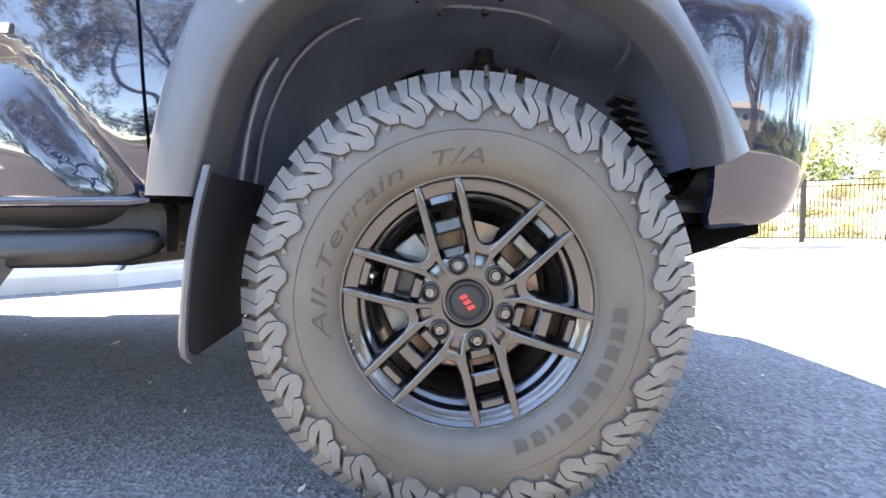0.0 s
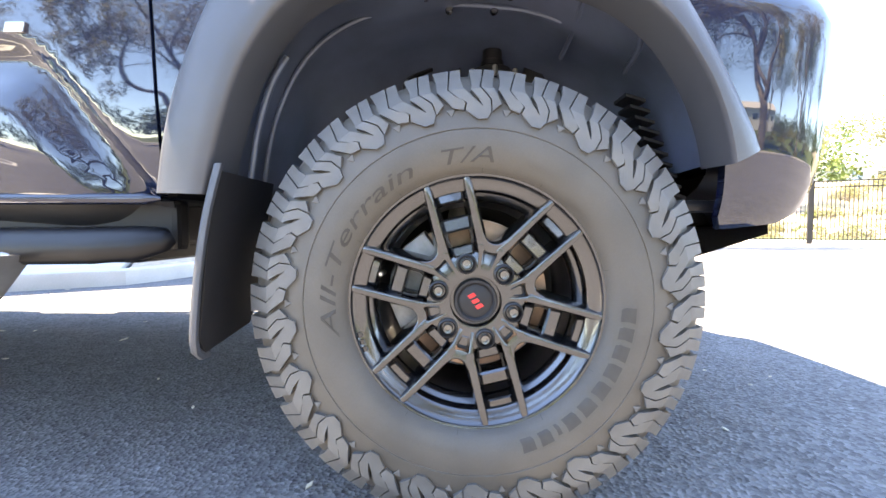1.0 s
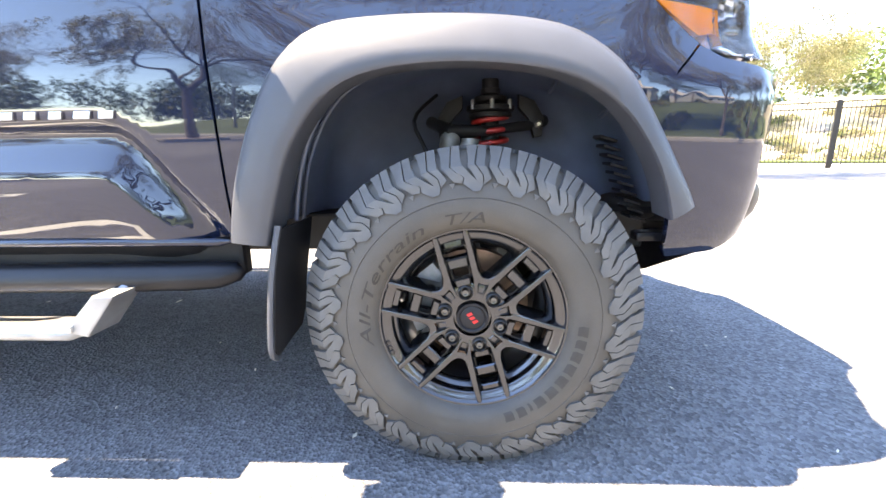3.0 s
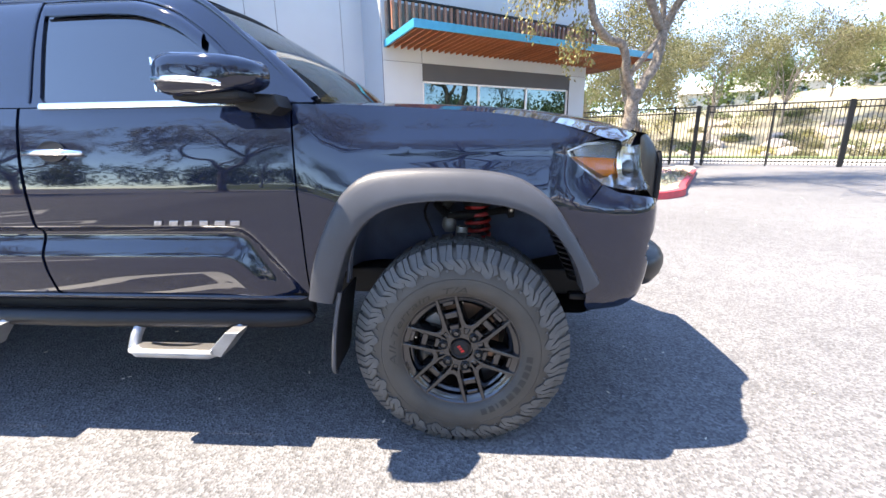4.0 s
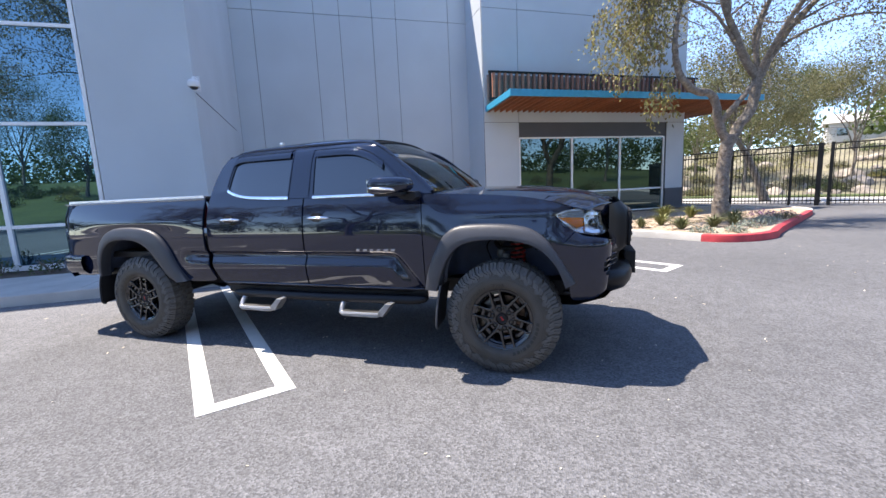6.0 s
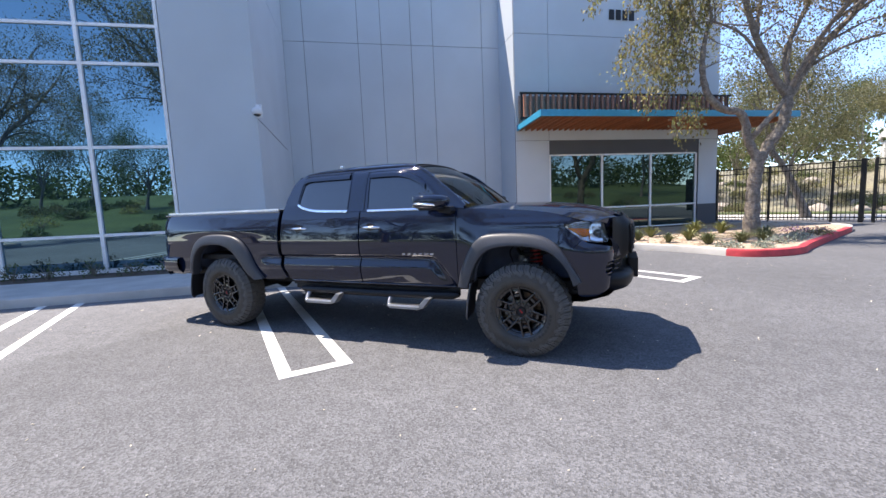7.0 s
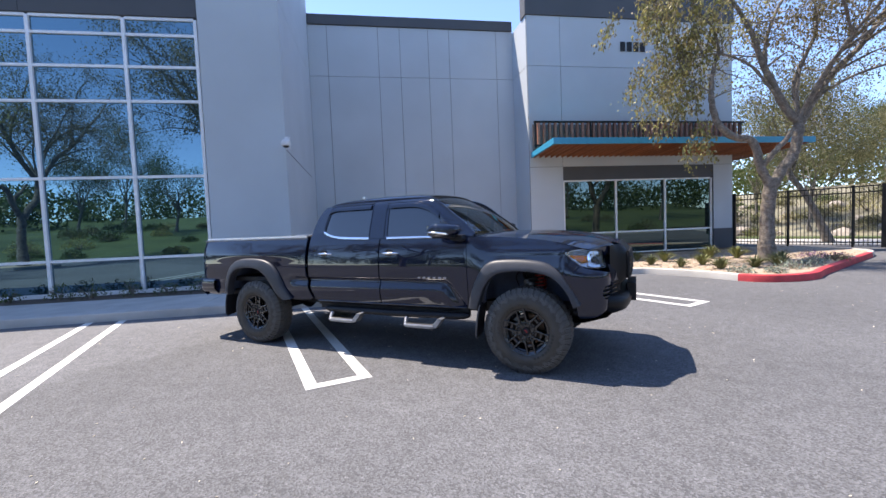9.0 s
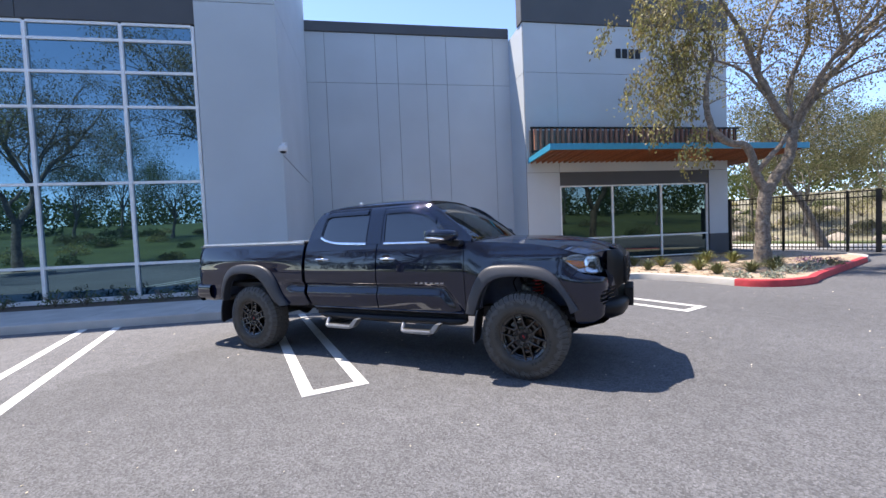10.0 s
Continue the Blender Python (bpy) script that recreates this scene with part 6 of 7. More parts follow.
def fence_run(name, label, a, b, posts, gap, height=2.36):
    f = thing(name, label, "fence")
    d = (b - a)
    length = d.length
    ang = math.degrees(math.atan2(d.y, d.x))
    f.matrix_world = pose(a.x, a.y, 0, 0, 0, ang)
    for z in (0.16, 2.08, 2.30):
        part("rail", box((0, -0.02, z), (length, 0.02, z + 0.045), 0.003), IRON, f)
    k = 0
    while k * gap < length:
        o = new("picket", picket_me)
        o.parent = f
        o.location = (k * gap, 0, 0)
        k += 1
    for x, w in posts:
        part("post", box((x - w, -w, 0), (x + w, w, height + 0.02), 0.006), IRON, f)
    return f


fence_run("iron_fence", "black iron picket fence beside the planter", FENCE[0], FENCE[1], [(0.05, 0.04), (1.2, 0.09), (3.2, 0.035), (5.2, 0.035), (6.05, 0.07)], 0.125)
fence_run("vehicle_gate", "black iron picket vehicle gate across the drive", FENCE[1] + Vector((0.14, -0.08, 0)), FENCE[2], [(0.05, 0.05), (2.2, 0.03), (4.4, 0.07), (6.8, 0.03), (9.0, 0.06), (11.5, 0.04), (13.6, 0.06)], 0.125)

# ---- land beyond the fence ----


def hill_z(x, y):
    """Height of the bank: level by the fence, then rising to a crest."""
    p = Vector((x, y, 0))
    d = (FENCE[2] - FENCE[0]).normalized()
    out = Vector((-d.y, d.x, 0))
    r = (p - FENCE[0]).dot(out)
    al = (p - FENCE[0]).dot(d)
    rise = 4.4 * ramp01(r, 7.5, 30) + 2.0 * ramp01(r, 30, 70)
    rise += 0.5 * noise.noise(Vector((x * 0.11, y * 0.11, 3.0))) * ramp01(r, 8, 14)
    rise += 1.2 * noise.noise(Vector((x * 0.03, y * 0.03, 7.0))) * ramp01(r, 20, 40)
    rise *= 0.75 + 0.4 * ramp01(al, 5, 26)
    return rise - 0.03 * (1 - ramp01(r, 7.0, 8.0))


d_f = (FENCE[2] - FENCE[0]).normalized()
o_f = Vector((-d_f.y, d_f.x, 0))
rows = []
for i in range(90):
    r = 6.5 + 110 * (i / 89) ** 1.6
    rows.append([Vector(((FENCE[0] + d_f * a + o_f * r).x, (FENCE[0] + d_f * a + o_f * r).y, 0)) for a in [-40 + 130 * j / 109 for j in range(110)]])
bm = grid([[(p.x, p.y, hill_z(p.x, p.y)) for p in row] for row in rows])
bmesh.ops.recalc_face_normals(bm, faces=bm.faces)
if bm.faces[0].normal.z < 0:
    bmesh.ops.reverse_faces(bm, faces=bm.faces)
o = link("hillside", bm, DRY, None, "", 60)
tagged(o, "dry pale planted bank rising behind the fence", "hill", kind="structure")
bm = prism([(-6, 1.2), (40, 1.2), (40, 5.6), (-6, 5.6)], 0.0, 0.03, "xy")
o = link("drive", bm, CONC)
o.matrix_world = pose(FENCE[0].x, FENCE[0].y, 0, 0, 0, math.degrees(math.atan2(d_f.y, d_f.x)))
tagged(o, "pale concrete drive behind the gate", "road", kind="structure")
bm = prism([(-6, 5.6), (40, 5.6), (40, 7.4), (-6, 7.4)], 0.0, 0.10, "xy")
o = link("lawn_strip", bm, GRASS)
o.matrix_world = pose(FENCE[0].x, FENCE[0].y, 0, 0, 0, math.degrees(math.atan2(d_f.y, d_f.x)))
tagged(o, "narrow green lawn strip along the drive", "lawn", kind="structure")


def fence_xy(along, out):
    p = FENCE[0] + d_f * along + o_f * out
    return p.x, p.y


# ---- plants ----


def leaf_quads(bm, rnd, c, spread, count, size, droop=0.0, flat=1.0):
    """Small pointed leaves round a place."""
    for _ in range(count):
        p = c + Vector((rnd.gauss(0, spread), rnd.gauss(0, spread), rnd.gauss(0, spread * flat)))
        ax = Vector((rnd.uniform(-1, 1), rnd.uniform(-1, 1), rnd.uniform(-1, 1) - droop)).normalized()
        sd = ax.cross(Vector((rnd.uniform(-1, 1), rnd.uniform(-1, 1), rnd.uniform(-1, 1)))).normalized()
        l, w = size * rnd.uniform(0.7, 1.3), size * 0.28 * rnd.uniform(0.7, 1.3)
        vs = [bm.verts.new(p), bm.verts.new(p + ax * l * 0.5 + sd * w), bm.verts.new(p + ax * l), bm.verts.new(p + ax * l * 0.5 - sd * w)]
        bm.faces.new(vs)


def leaf_cloud(name, centres, spread, count, size, leaf, parent, seed, droop=0.0, label=""):
    """A crown: count small pointed leaves strewn round each of the centres."""
    rng = np.random.default_rng(seed)
    c = np.repeat(np.array([tuple(p) for p in centres]), count, axis=0)
    n = len(c)
    p = c + rng.normal(0, 1, (n, 3)) * spread
    ax = rng.uniform(-1, 1, (n, 3)) - np.array((0, 0, droop))
    ax /= np.linalg.norm(ax, axis=1)[:, None]
    sd = np.cross(ax, rng.uniform(-1, 1, (n, 3)))
    sd /= np.linalg.norm(sd, axis=1)[:, None] + 1e-9
    ln = size * rng.uniform(0.7, 1.3, (n, 1))
    wd = size * 0.26 * rng.uniform(0.7, 1.3, (n, 1))
    v = np.stack((p, p + ax * ln * 0.45 + sd * wd, p + ax * ln, p + ax * ln * 0.45 - sd * wd), axis=1).reshape(-1, 3)
    me = bpy.data.meshes.new(name)
    me.from_pydata(v.tolist(), [], np.arange(4 * n).reshape(-1, 4).tolist())
    me.materials.append(leaf)
    ob = new(name, me)
    ob.parent = parent
    return tagged(ob, label) if label else ob


def twigs(bm, rnd, p, d, length, rad, depth, tips, bend=0.5, droop=0.0, kids=(2, 3)):
    """A branch that forks on; the ends are gathered in tips."""
    pts, rr = [p.copy()], [rad]
    q, v = p.copy(), d.normalized()
    n = 4
    for i in range(n):
        v = (v + Vector((rnd.uniform(-1, 1), rnd.uniform(-1, 1), rnd.uniform(-0.7, 0.8) - droop)) * bend * 0.4).normalized()
        q = q + v * length / n
        pts.append(q.copy())
        rr.append(max(rad * (1 - 0.55 * (i + 1) / n), 0.003))
    tube(pts, rr, 5 if rad < 0.03 else 8, bm, caps=False)
    if depth == 0:
        tips.append((q, v))
        tips.append((pts[2], v))
        return
    for k in range(rnd.randint(*kids)):
        a = (v + Vector((rnd.uniform(-1, 1), rnd.uniform(-1, 1), rnd.uniform(-0.6, 0.9) - droop)) * 0.85).normalized()
        start = pts[-1] if k == 0 else pts[rnd.choice((2, 3))]
        twigs(bm, rnd, start, a, length * rnd.uniform(0.6, 0.8), rr[-1], depth - 1, tips, bend, droop, kids)


def tree(name, label, at, height, spread, seed, leaf, leaves=14, size=0.10, depth=3, lean=(0, 0), trunk=0.14, fork=0.35, droop=0.0, fluff=0.28, limbs=5):
    """A tree with a tapered trunk, forking limbs and a crown of small leaves."""
    rnd = random.Random(seed)
    t = thing(name, label, "tree", at)
    bm = bmesh.new()
    top = Vector((lean[0], lean[1], height * fork))
    path = spline([(0, 0, -0.1), (lean[0] * 0.25 + rnd.uniform(-0.08, 0.08), lean[1] * 0.25, top.z * 0.35), (lean[0] * 0.6, lean[1] * 0.6 + rnd.uniform(-0.1, 0.1), top.z * 0.7), tuple(top)], 12)
    tube(path, [trunk * (1.35 - 0.65 * min(1, i / 4) * 0.6 - 0.3 * i / 11) for i in range(12)], 12, bm)
    tips = []
    for k in range(limbs):
        a = 2 * math.pi * (k + rnd.uniform(-0.3, 0.3)) / limbs
        d = Vector((math.cos(a) * spread, math.sin(a) * spread, height * rnd.uniform(0.5, 0.95)))
        twigs(bm, rnd, top + Vector((0, 0, -rnd.uniform(0, 0.12) * top.z)), d, height * (1 - fork) * rnd.uniform(0.45, 0.65), trunk * 0.5, depth, tips, 0.6, droop)
    part("trunk", bm, BARK, t, "", 60)
    leaf_cloud("crown", [p for p, v in tips], fluff, leaves, size, leaf, t, seed, droop)
    return t


# the tree on the planter, its limbs shaped one by one
oak = thing("planter_tree", "grey-barked tree with forked trunk and sparse yellow-green drooping leaves", "tree")
bm = bmesh.new()
TREE_FORKS = (
    ([(4.26, 10.69, 0.05), (4.24, 10.69, 0.5), (4.25, 10.70, 1.22), (4.29, 10.72, 1.86), (4.36, 10.75, 2.40)], (0.30, 0.235, 0.205, 0.20, 0.21)),
    ([(4.33, 10.74, 2.2), (4.06, 10.62, 2.79), (3.97, 10.57, 3.27), (3.80, 10.49, 3.53), (3.40, 10.30, 3.61), (3.0, 10.11, 4.01), (2.84, 10.04, 4.69), (2.90, 10.07, 5.47), (3.03, 10.13, 6.09), (2.86, 10.05, 6.64)], (0.15, 0.135, 0.125, 0.12, 0.115, 0.10, 0.085, 0.065, 0.045, 0.02)),
    ([(4.39, 10.77, 2.2), (4.62, 10.88, 2.66), (4.90, 11.0, 3.05), (5.02, 11.06, 3.65), (5.03, 11.06, 4.15)], (0.17, 0.165, 0.16, 0.155, 0.15)),
    ([(5.02, 11.06, 3.95), (4.67, 10.9, 4.44), (4.14, 10.65, 5.57), (3.83, 10.5, 6.47), (3.36, 10.28, 7.32), (3.05, 10.14, 8.01), (2.7, 10.0, 8.8)], (0.13, 0.12, 0.10, 0.085, 0.065, 0.045, 0.02)),
    ([(4.17, 10.66, 5.52), (4.22, 10.68, 6.26), (4.44, 10.79, 6.9), (4.73, 10.92, 7.55), (4.94, 11.02, 8.23), (5.2, 11.2, 9.0)], (0.07, 0.06, 0.05, 0.045, 0.035, 0.015)),
    ([(5.05, 11.07, 3.85), (5.47, 11.27, 4.62), (5.89, 11.46, 5.26), (6.63, 11.81, 6.03), (7.4, 12.17, 7.16), (7.85, 12.39, 7.79), (8.3, 12.6, 8.6)], (0.12, 0.11, 0.10, 0.085, 0.065, 0.045, 0.02)),
    ([(5.05, 11.07, 4.01), (4.97, 11.23, 4.99), (5.17, 11.43, 5.6), (5.57, 11.72, 6.51), (5.72, 11.99, 7.28), (6.01, 12.3, 8.03)], (0.08, 0.07, 0.06, 0.05, 0.035, 0.02)),
    ([(4.59, 10.86, 4.53), (3.85, 10.51, 5.51), (3.14, 10.18, 5.88), (2.64, 9.94, 5.84), (2.21, 9.74, 5.66)], (0.06, 0.05, 0.04, 0.03, 0.012)),
    ([(5.89, 11.46, 5.26), (6.43, 11.72, 5.54), (7.0, 11.99, 5.83), (7.5, 12.22, 5.93)], (0.05, 0.04, 0.03, 0.015)),
    ([(5.12, 11.10, 4.10), (5.55, 11.05, 5.05), (6.05, 11.1, 5.85), (6.95, 11.3, 6.65), (7.9, 11.55, 7.15), (8.9, 11.8, 7.4)], (0.075, 0.07, 0.06, 0.05, 0.035, 0.015)),
    ([(5.47, 11.27, 4.62), (6.25, 11.35, 5.05), (7.2, 11.5, 5.30), (8.1, 11.7, 5.25), (8.9, 11.9, 4.95)], (0.055, 0.045, 0.035, 0.025, 0.010)),
    ([(5.03, 11.06, 4.1), (5.0, 10.95, 5.2), (5.35, 10.9, 6.3), (5.3, 10.85, 7.3), (5.7, 10.9, 8.3)], (0.06, 0.05, 0.042, 0.03, 0.012)),
    ([(6.63, 11.81, 6.03), (6.7, 11.7, 6.9), (7.0, 11.7, 7.8), (7.1, 11.8, 8.6)], (0.045, 0.035, 0.028, 0.012)),
    ([(5.04, 11.06, 4.0), (5.35, 10.55, 4.9), (5.75, 9.9, 5.7), (6.2, 9.3, 6.4), (6.5, 8.7, 7.2)], (0.08, 0.07, 0.055, 0.04, 0.015)),
    ([(5.6, 10.15, 5.4), (6.3, 10.0, 5.9), (7.1, 9.8, 6.4), (7.9, 9.7, 6.9)], (0.05, 0.045, 0.035, 0.012)),
    ([(5.75, 9.9, 5.7), (5.3, 9.2, 6.5), (5.0, 8.6, 7.1), (4.7, 8.0, 7.6)], (0.045, 0.04, 0.03, 0.012)),
    ([(6.63, 11.81, 6.03), (7.5, 11.2, 6.6), (8.3, 10.8, 7.0), (9.1, 10.5, 7.3)], (0.05, 0.045, 0.035, 0.012)),
    ([(4.10, 10.64, 2.75), (4.35, 10.5, 3.1), (4.62, 10.62, 3.4), (4.85, 10.7, 3.75)], (0.10, 0.09, 0.08, 0.06)),
)
rnd = random.Random(11)
tips, drip = [], []
for pts, rad in TREE_FORKS:
    ps = spline(pts, 5 * len(pts))
    rr = [float(np.interp(i / (len(ps) - 1), np.linspace(0, 1, len(rad)), rad)) * (1 + 0.06 * math.sin(i * 1.7)) for i in range(len(ps))]
    ps = [p + Vector((rnd.uniform(-1, 1), rnd.uniform(-1, 1), 0)) * 0.012 for p in ps]
    tube(ps, [q * 0.82 for q in rr], 12, bm)
    if len(pts) > 3 and pts[0][2] > 2.8 or len(pts) > 6:
        for i in range(len(ps) // 3, len(ps), 2):
            if ps[i].z > 4.6:
                d = Vector((rnd.uniform(-1, 1), rnd.uniform(-1, 1), rnd.uniform(0.0, 1.0)))
                twigs(bm, rnd, ps[i], d, rnd.uniform(0.7, 1.25), max(rr[i] * 0.3, 0.008), 2, tips, 0.8, 0.12)
        d = (ps[-1] - ps[-3]).normalized()
        for _ in range(2):
            twigs(bm, rnd, ps[-1], d + Vector((rnd.uniform(-0.5, 0.5), rnd.uniform(-0.5, 0.5), 0)), 1.0, 0.018, 2, tips, 0.7, 0.1)
# hanging sprays on the building's side
HANG = ((1.15, 9.2, 6.9), (1.5, 9.4, 7.1), (1.3, 9.3, 5.6), (1.8, 9.55, 6.3), (2.0, 9.65, 7.0), (2.2, 9.7, 5.6), (1.7, 9.5, 5.0), (2.4, 9.85, 6.5), (2.6, 9.95, 5.2), (2.1, 9.7, 4.4), (2.5, 9.9, 3.9), (2.75, 10.0, 7.0), (1.35, 9.3, 7.6), (2.0, 9.6, 7.7), (2.6, 9.9, 7.7), (3.0, 10.1, 6.4))
for c in HANG:
    for _ in range(5):
        top = Vector(c) + Vector((rnd.gauss(0, 0.22), rnd.gauss(0, 0.3), rnd.gauss(0.25, 0.2)))
        pts = [top]
        v = Vector((rnd.uniform(-0.6, 0.2), rnd.uniform(-0.3, 0.3), -0.4))
        for _ in range(6):
            v = v + Vector((rnd.uniform(-0.15, 0.15), rnd.uniform(-0.15, 0.15), -0.12))
            pts.append(pts[-1] + v.normalized() * 0.16)
        tube(pts, [0.007, 0.006, 0.005, 0.005, 0.004, 0.004, 0.003], 4, bm, caps=False)
        drip += pts[1:]
    near = min((p for l, _ in TREE_FORKS[3:8] for p in l), key=lambda p: (Vector(p) - Vector(c)).length)
    tube(spline([near, tuple((Vector(near) + Vector(c)) / 2 + Vector((0, 0, 0.35))), (c[0], c[1], c[2] + 0.3)], 8), [0.018, 0.016, 0.014, 0.012, 0.010, 0.009, 0.008, 0.006], 5, bm, caps=False)
part("trunk", bm, BARK, oak, "", 60)
leaf_cloud("hanging_leaves", drip, 0.085, 6, 0.11, LEAF, oak, 12, 1.3)
leaf_cloud("hanging_leaves", drip, 0.11, 7, 0.10, LEAF_B, oak, 22, 1.3)
leaf_cloud("crown", [p for p, v in tips if p.x < 4], 0.14, 8, 0.085, LEAF, oak, 13, 0.8, "sparse yellow-green drooping leaves")
leaf_cloud("crown", [p for p, v in tips if p.x >= 4], 0.17, 12, 0.085, LEAF_B, oak, 14, 0.8)

# trees beyond the fence
tree("leaning_tree", "leaning dark-trunked tree with thin grey-green crown behind the fence", (8.87, 20.9, 0), 7.0, 0.8, 21, LEAF3, 110, 0.09, 3, (-1.6, -0.5), 0.17, 0.45, 0.2, 0.50, 6)
spots = ((2.0, 11, 6.5, LEAF3, 31), (7.0, 14, 7.5, LEAF3, 32), (11.5, 19, 7.0, LEAF3, 33), (20.5, 17, 7.5, LEAF3, 34), (23.0, 15, 8.5, LEAF3, 35), (26.0, 17, 8.5, LEAF3, 36), (29.0, 20, 9.0, LEAF3, 37), (-2.0, 16, 7.0, LEAF2, 38), (12.0, 31, 5.0, LEAF2, 39), (4.0, 27, 6.0, LEAF2, 40), (17, 34, 5.5, LEAF3, 41))
for al, out, h, lf, sd in spots:
    x, y = fence_xy(al, out)
    tree("bank_tree", "olive-green tree with dense fine leaves on the bank", (x, y, hill_z(x, y)), h, 0.9, sd, lf, 195 if al > 15 else 140, 0.10, 3, (0, 0), 0.11, 0.22, 0.15, 0.34, 6)


def shrub(name, label, at, r, h, seed, leaf, count=260, size=0.07, group="", thin=False):
    rnd = random.Random(seed)
    t = thing(name, label, "shrub", at, group)
    bm = bmesh.new()
    for _ in range(14):
        a = rnd.uniform(0, 2 * math.pi)
        tube([(0, 0, -0.03), (math.cos(a) * r * 0.3, math.sin(a) * r * 0.3, h * 0.4), (math.cos(a) * r * 0.7, math.sin(a) * r * 0.7, h * rnd.uniform(0.6, 0.9))], [0.02 * r + 0.004, 0.012 * r + 0.003, 0.003], 5, bm, caps=False)
    part("stem", bm, BARK, t)
    bm = bmesh.new()
    for _ in range(count):
        a, k = rnd.uniform(0, 2 * math.pi), rnd.random() ** 0.5
        z = h * (1 - (k * 0.85) ** 2.2) * rnd.uniform(0.25, 1.05)
        leaf_quads(bm, rnd, Vector((math.cos(a) * r * k, math.sin(a) * r * k, z)), 0.05 * r + 0.01, 2, size, -0.3)
    part("foliage", bm, leaf, t)
    return t


rnd = random.Random(77)
for i in range(120):
    al, out = rnd.uniform(-6, 30), rnd.uniform(7.6, 24)
    x, y = fence_xy(al, out)
    s = rnd.uniform(0.5, 1.2)
    shrub("bank_shrub", "rounded dusty green shrub on the dry bank", (x, y, hill_z(x, y)), s, s * rnd.uniform(0.6, 0.9), 500 + i, rnd.choice((LEAF2, LEAF3, LEAF, LEAF3)), 420, 0.085, "bank shrubs")
rock_src = []
for k in range(4):
    bm = bmesh.new()
    bmesh.ops.create_icosphere(bm, subdivisions=2, radius=1.0)
    for v in bm.verts:
        v.co = v.co * (1 + 0.35 * noise.noise(v.co * 1.3 + Vector((k * 9, 0, 0))))
        v.co.z *= 0.65
    rock_src.append(mesh_of("rock", bm, ROCK, 35))
for i in range(70):
    al, out = rnd.uniform(-5, 30), rnd.uniform(7.8, 20)
    x, y = fence_xy(al, out)
    o = new("rock", rnd.choice(rock_src))
    s = rnd.uniform(0.25, 0.8)
    o.matrix_world = Matrix.Translation((x, y, hill_z(x, y) + 0.05)) @ Euler((0, 0, rnd.uniform(0, 6))).to_matrix().to_4x4() @ Matrix.Diagonal((s, s * rnd.uniform(0.6, 1.0), s, 1))
    tagged(o, "pale weathered rock on the dry bank", "rock", "bank rocks")

# far houses on the crest


def house(at, turn, w, d, h):
    t = thing("far_house", "low white house with pale roof far up the hill", "house", pose(*at, 0, 0, turn), "far houses")
    part("wall", box((-w / 2, -d / 2, -1.5), (w / 2, d / 2, h), 0.05), HOUSEW, t)
    part("roof", prism([(-d / 2 - 0.5, h), (d / 2 + 0.5, h), (0, h + d * 0.22)], -w / 2 - 0.4, w / 2 + 0.4, "yz"), ROOFT, t, "pale pitched roof")
    for k in range(int(w // 3)):
        x = -w / 2 + 1.2 + k * 3
        wd = part("window", box((x, -d / 2 - 0.06, 0.9), (x + 1.3, -d / 2 - 0.01, 2.1), 0.01), TINT, t)
    return t


for al, out, tr, w in ((9, 78, -20, 12), (19, 84, -35, 14), (33, 74, -30, 12)):
    x, y = fence_xy(al, out)
    house((x, y, hill_z(x, y)), tr, w, 8, 3.0)

# spiky tufts and low plants in the planter bed


def tuft(at, h, r, n, seed, leaf, name="flax_tuft", label="spiky grey-green strap-leaf tuft in the mulch"):
    rnd = random.Random(seed)
    t = thing(name, label, "plant", at, "planter tufts")
    bm = bmesh.new()
    for _ in range(n):
        a = rnd.uniform(0, 2 * math.pi)
        o = rnd.uniform(0.25, 1.0)
        hh = h * rnd.uniform(0.6, 1.1) * (1.15 - 0.4 * o)
        d = Vector((math.cos(a), math.sin(a), 0))
        sd = Vector((-d.y, d.x, 0))
        w = 0.016 * rnd.uniform(0.7, 1.3) * (h / 0.45)
        ps = [(0.02, 0.0), (0.35 * o * r, 0.5 * hh), (0.75 * o * r, 0.88 * hh), (1.05 * o * r, hh * (1.0 - 0.15 * o))]
        rows = [[d * x + Vector((0, 0, z - 0.02)) + sd * k for k in (-w * f, 0, w * f)] for (x, z), f in zip(ps, (0.8, 1.0, 0.7, 0.08))]
        for row in rows:
            row[1] = row[1] + Vector((0, 0, -0.3 * w))
        grid(rows, bm)
    part("leaves", bm, leaf, t)
    return t


SPIKE = mat("grey_green_strap_leaf", (0.10, 0.13, 0.055), 0.5, var=0.25, scale=4.0, tint=(0.16, 0.16, 0.07), island=0.3)
YUCCA = mat("yellow_green_strap_leaf", (0.16, 0.19, 0.05), 0.5, var=0.25, scale=4.0, tint=(0.22, 0.21, 0.08), island=0.3)
for i, (x, y, h, r, yellow) in enumerate(((1.27, 9.1, 0.50, 0.38, 0), (1.65, 10.12, 0.55, 0.42, 1), (1.95, 8.53, 0.42, 0.34, 0), (2.5, 9.14, 0.55, 0.42, 1), (2.78, 8.18, 0.50, 0.48, 0), (3.62, 11.21, 0.60, 0.45, 1), (3.54, 8.61, 0.50, 0.48, 0), (4.39, 10.0, 0.50, 0.5, 0), (4.05, 8.95, 0.45, 0.45, 0), (2.93, 11.24, 0.65, 0.5, 1), (0.9, 10.4, 0.5, 0.4, 0), (0.5, 9.0, 0.45, 0.4, 1))):
    tuft((x, y, 0.125), h * 0.68, r * 0.85, 110, 900 + i, YUCCA if yellow else SPIKE)
GREYL = mat("pale_grey_leaf", (0.24, 0.28, 0.22), 0.7, var=0.2, scale=6.0, island=0.25)
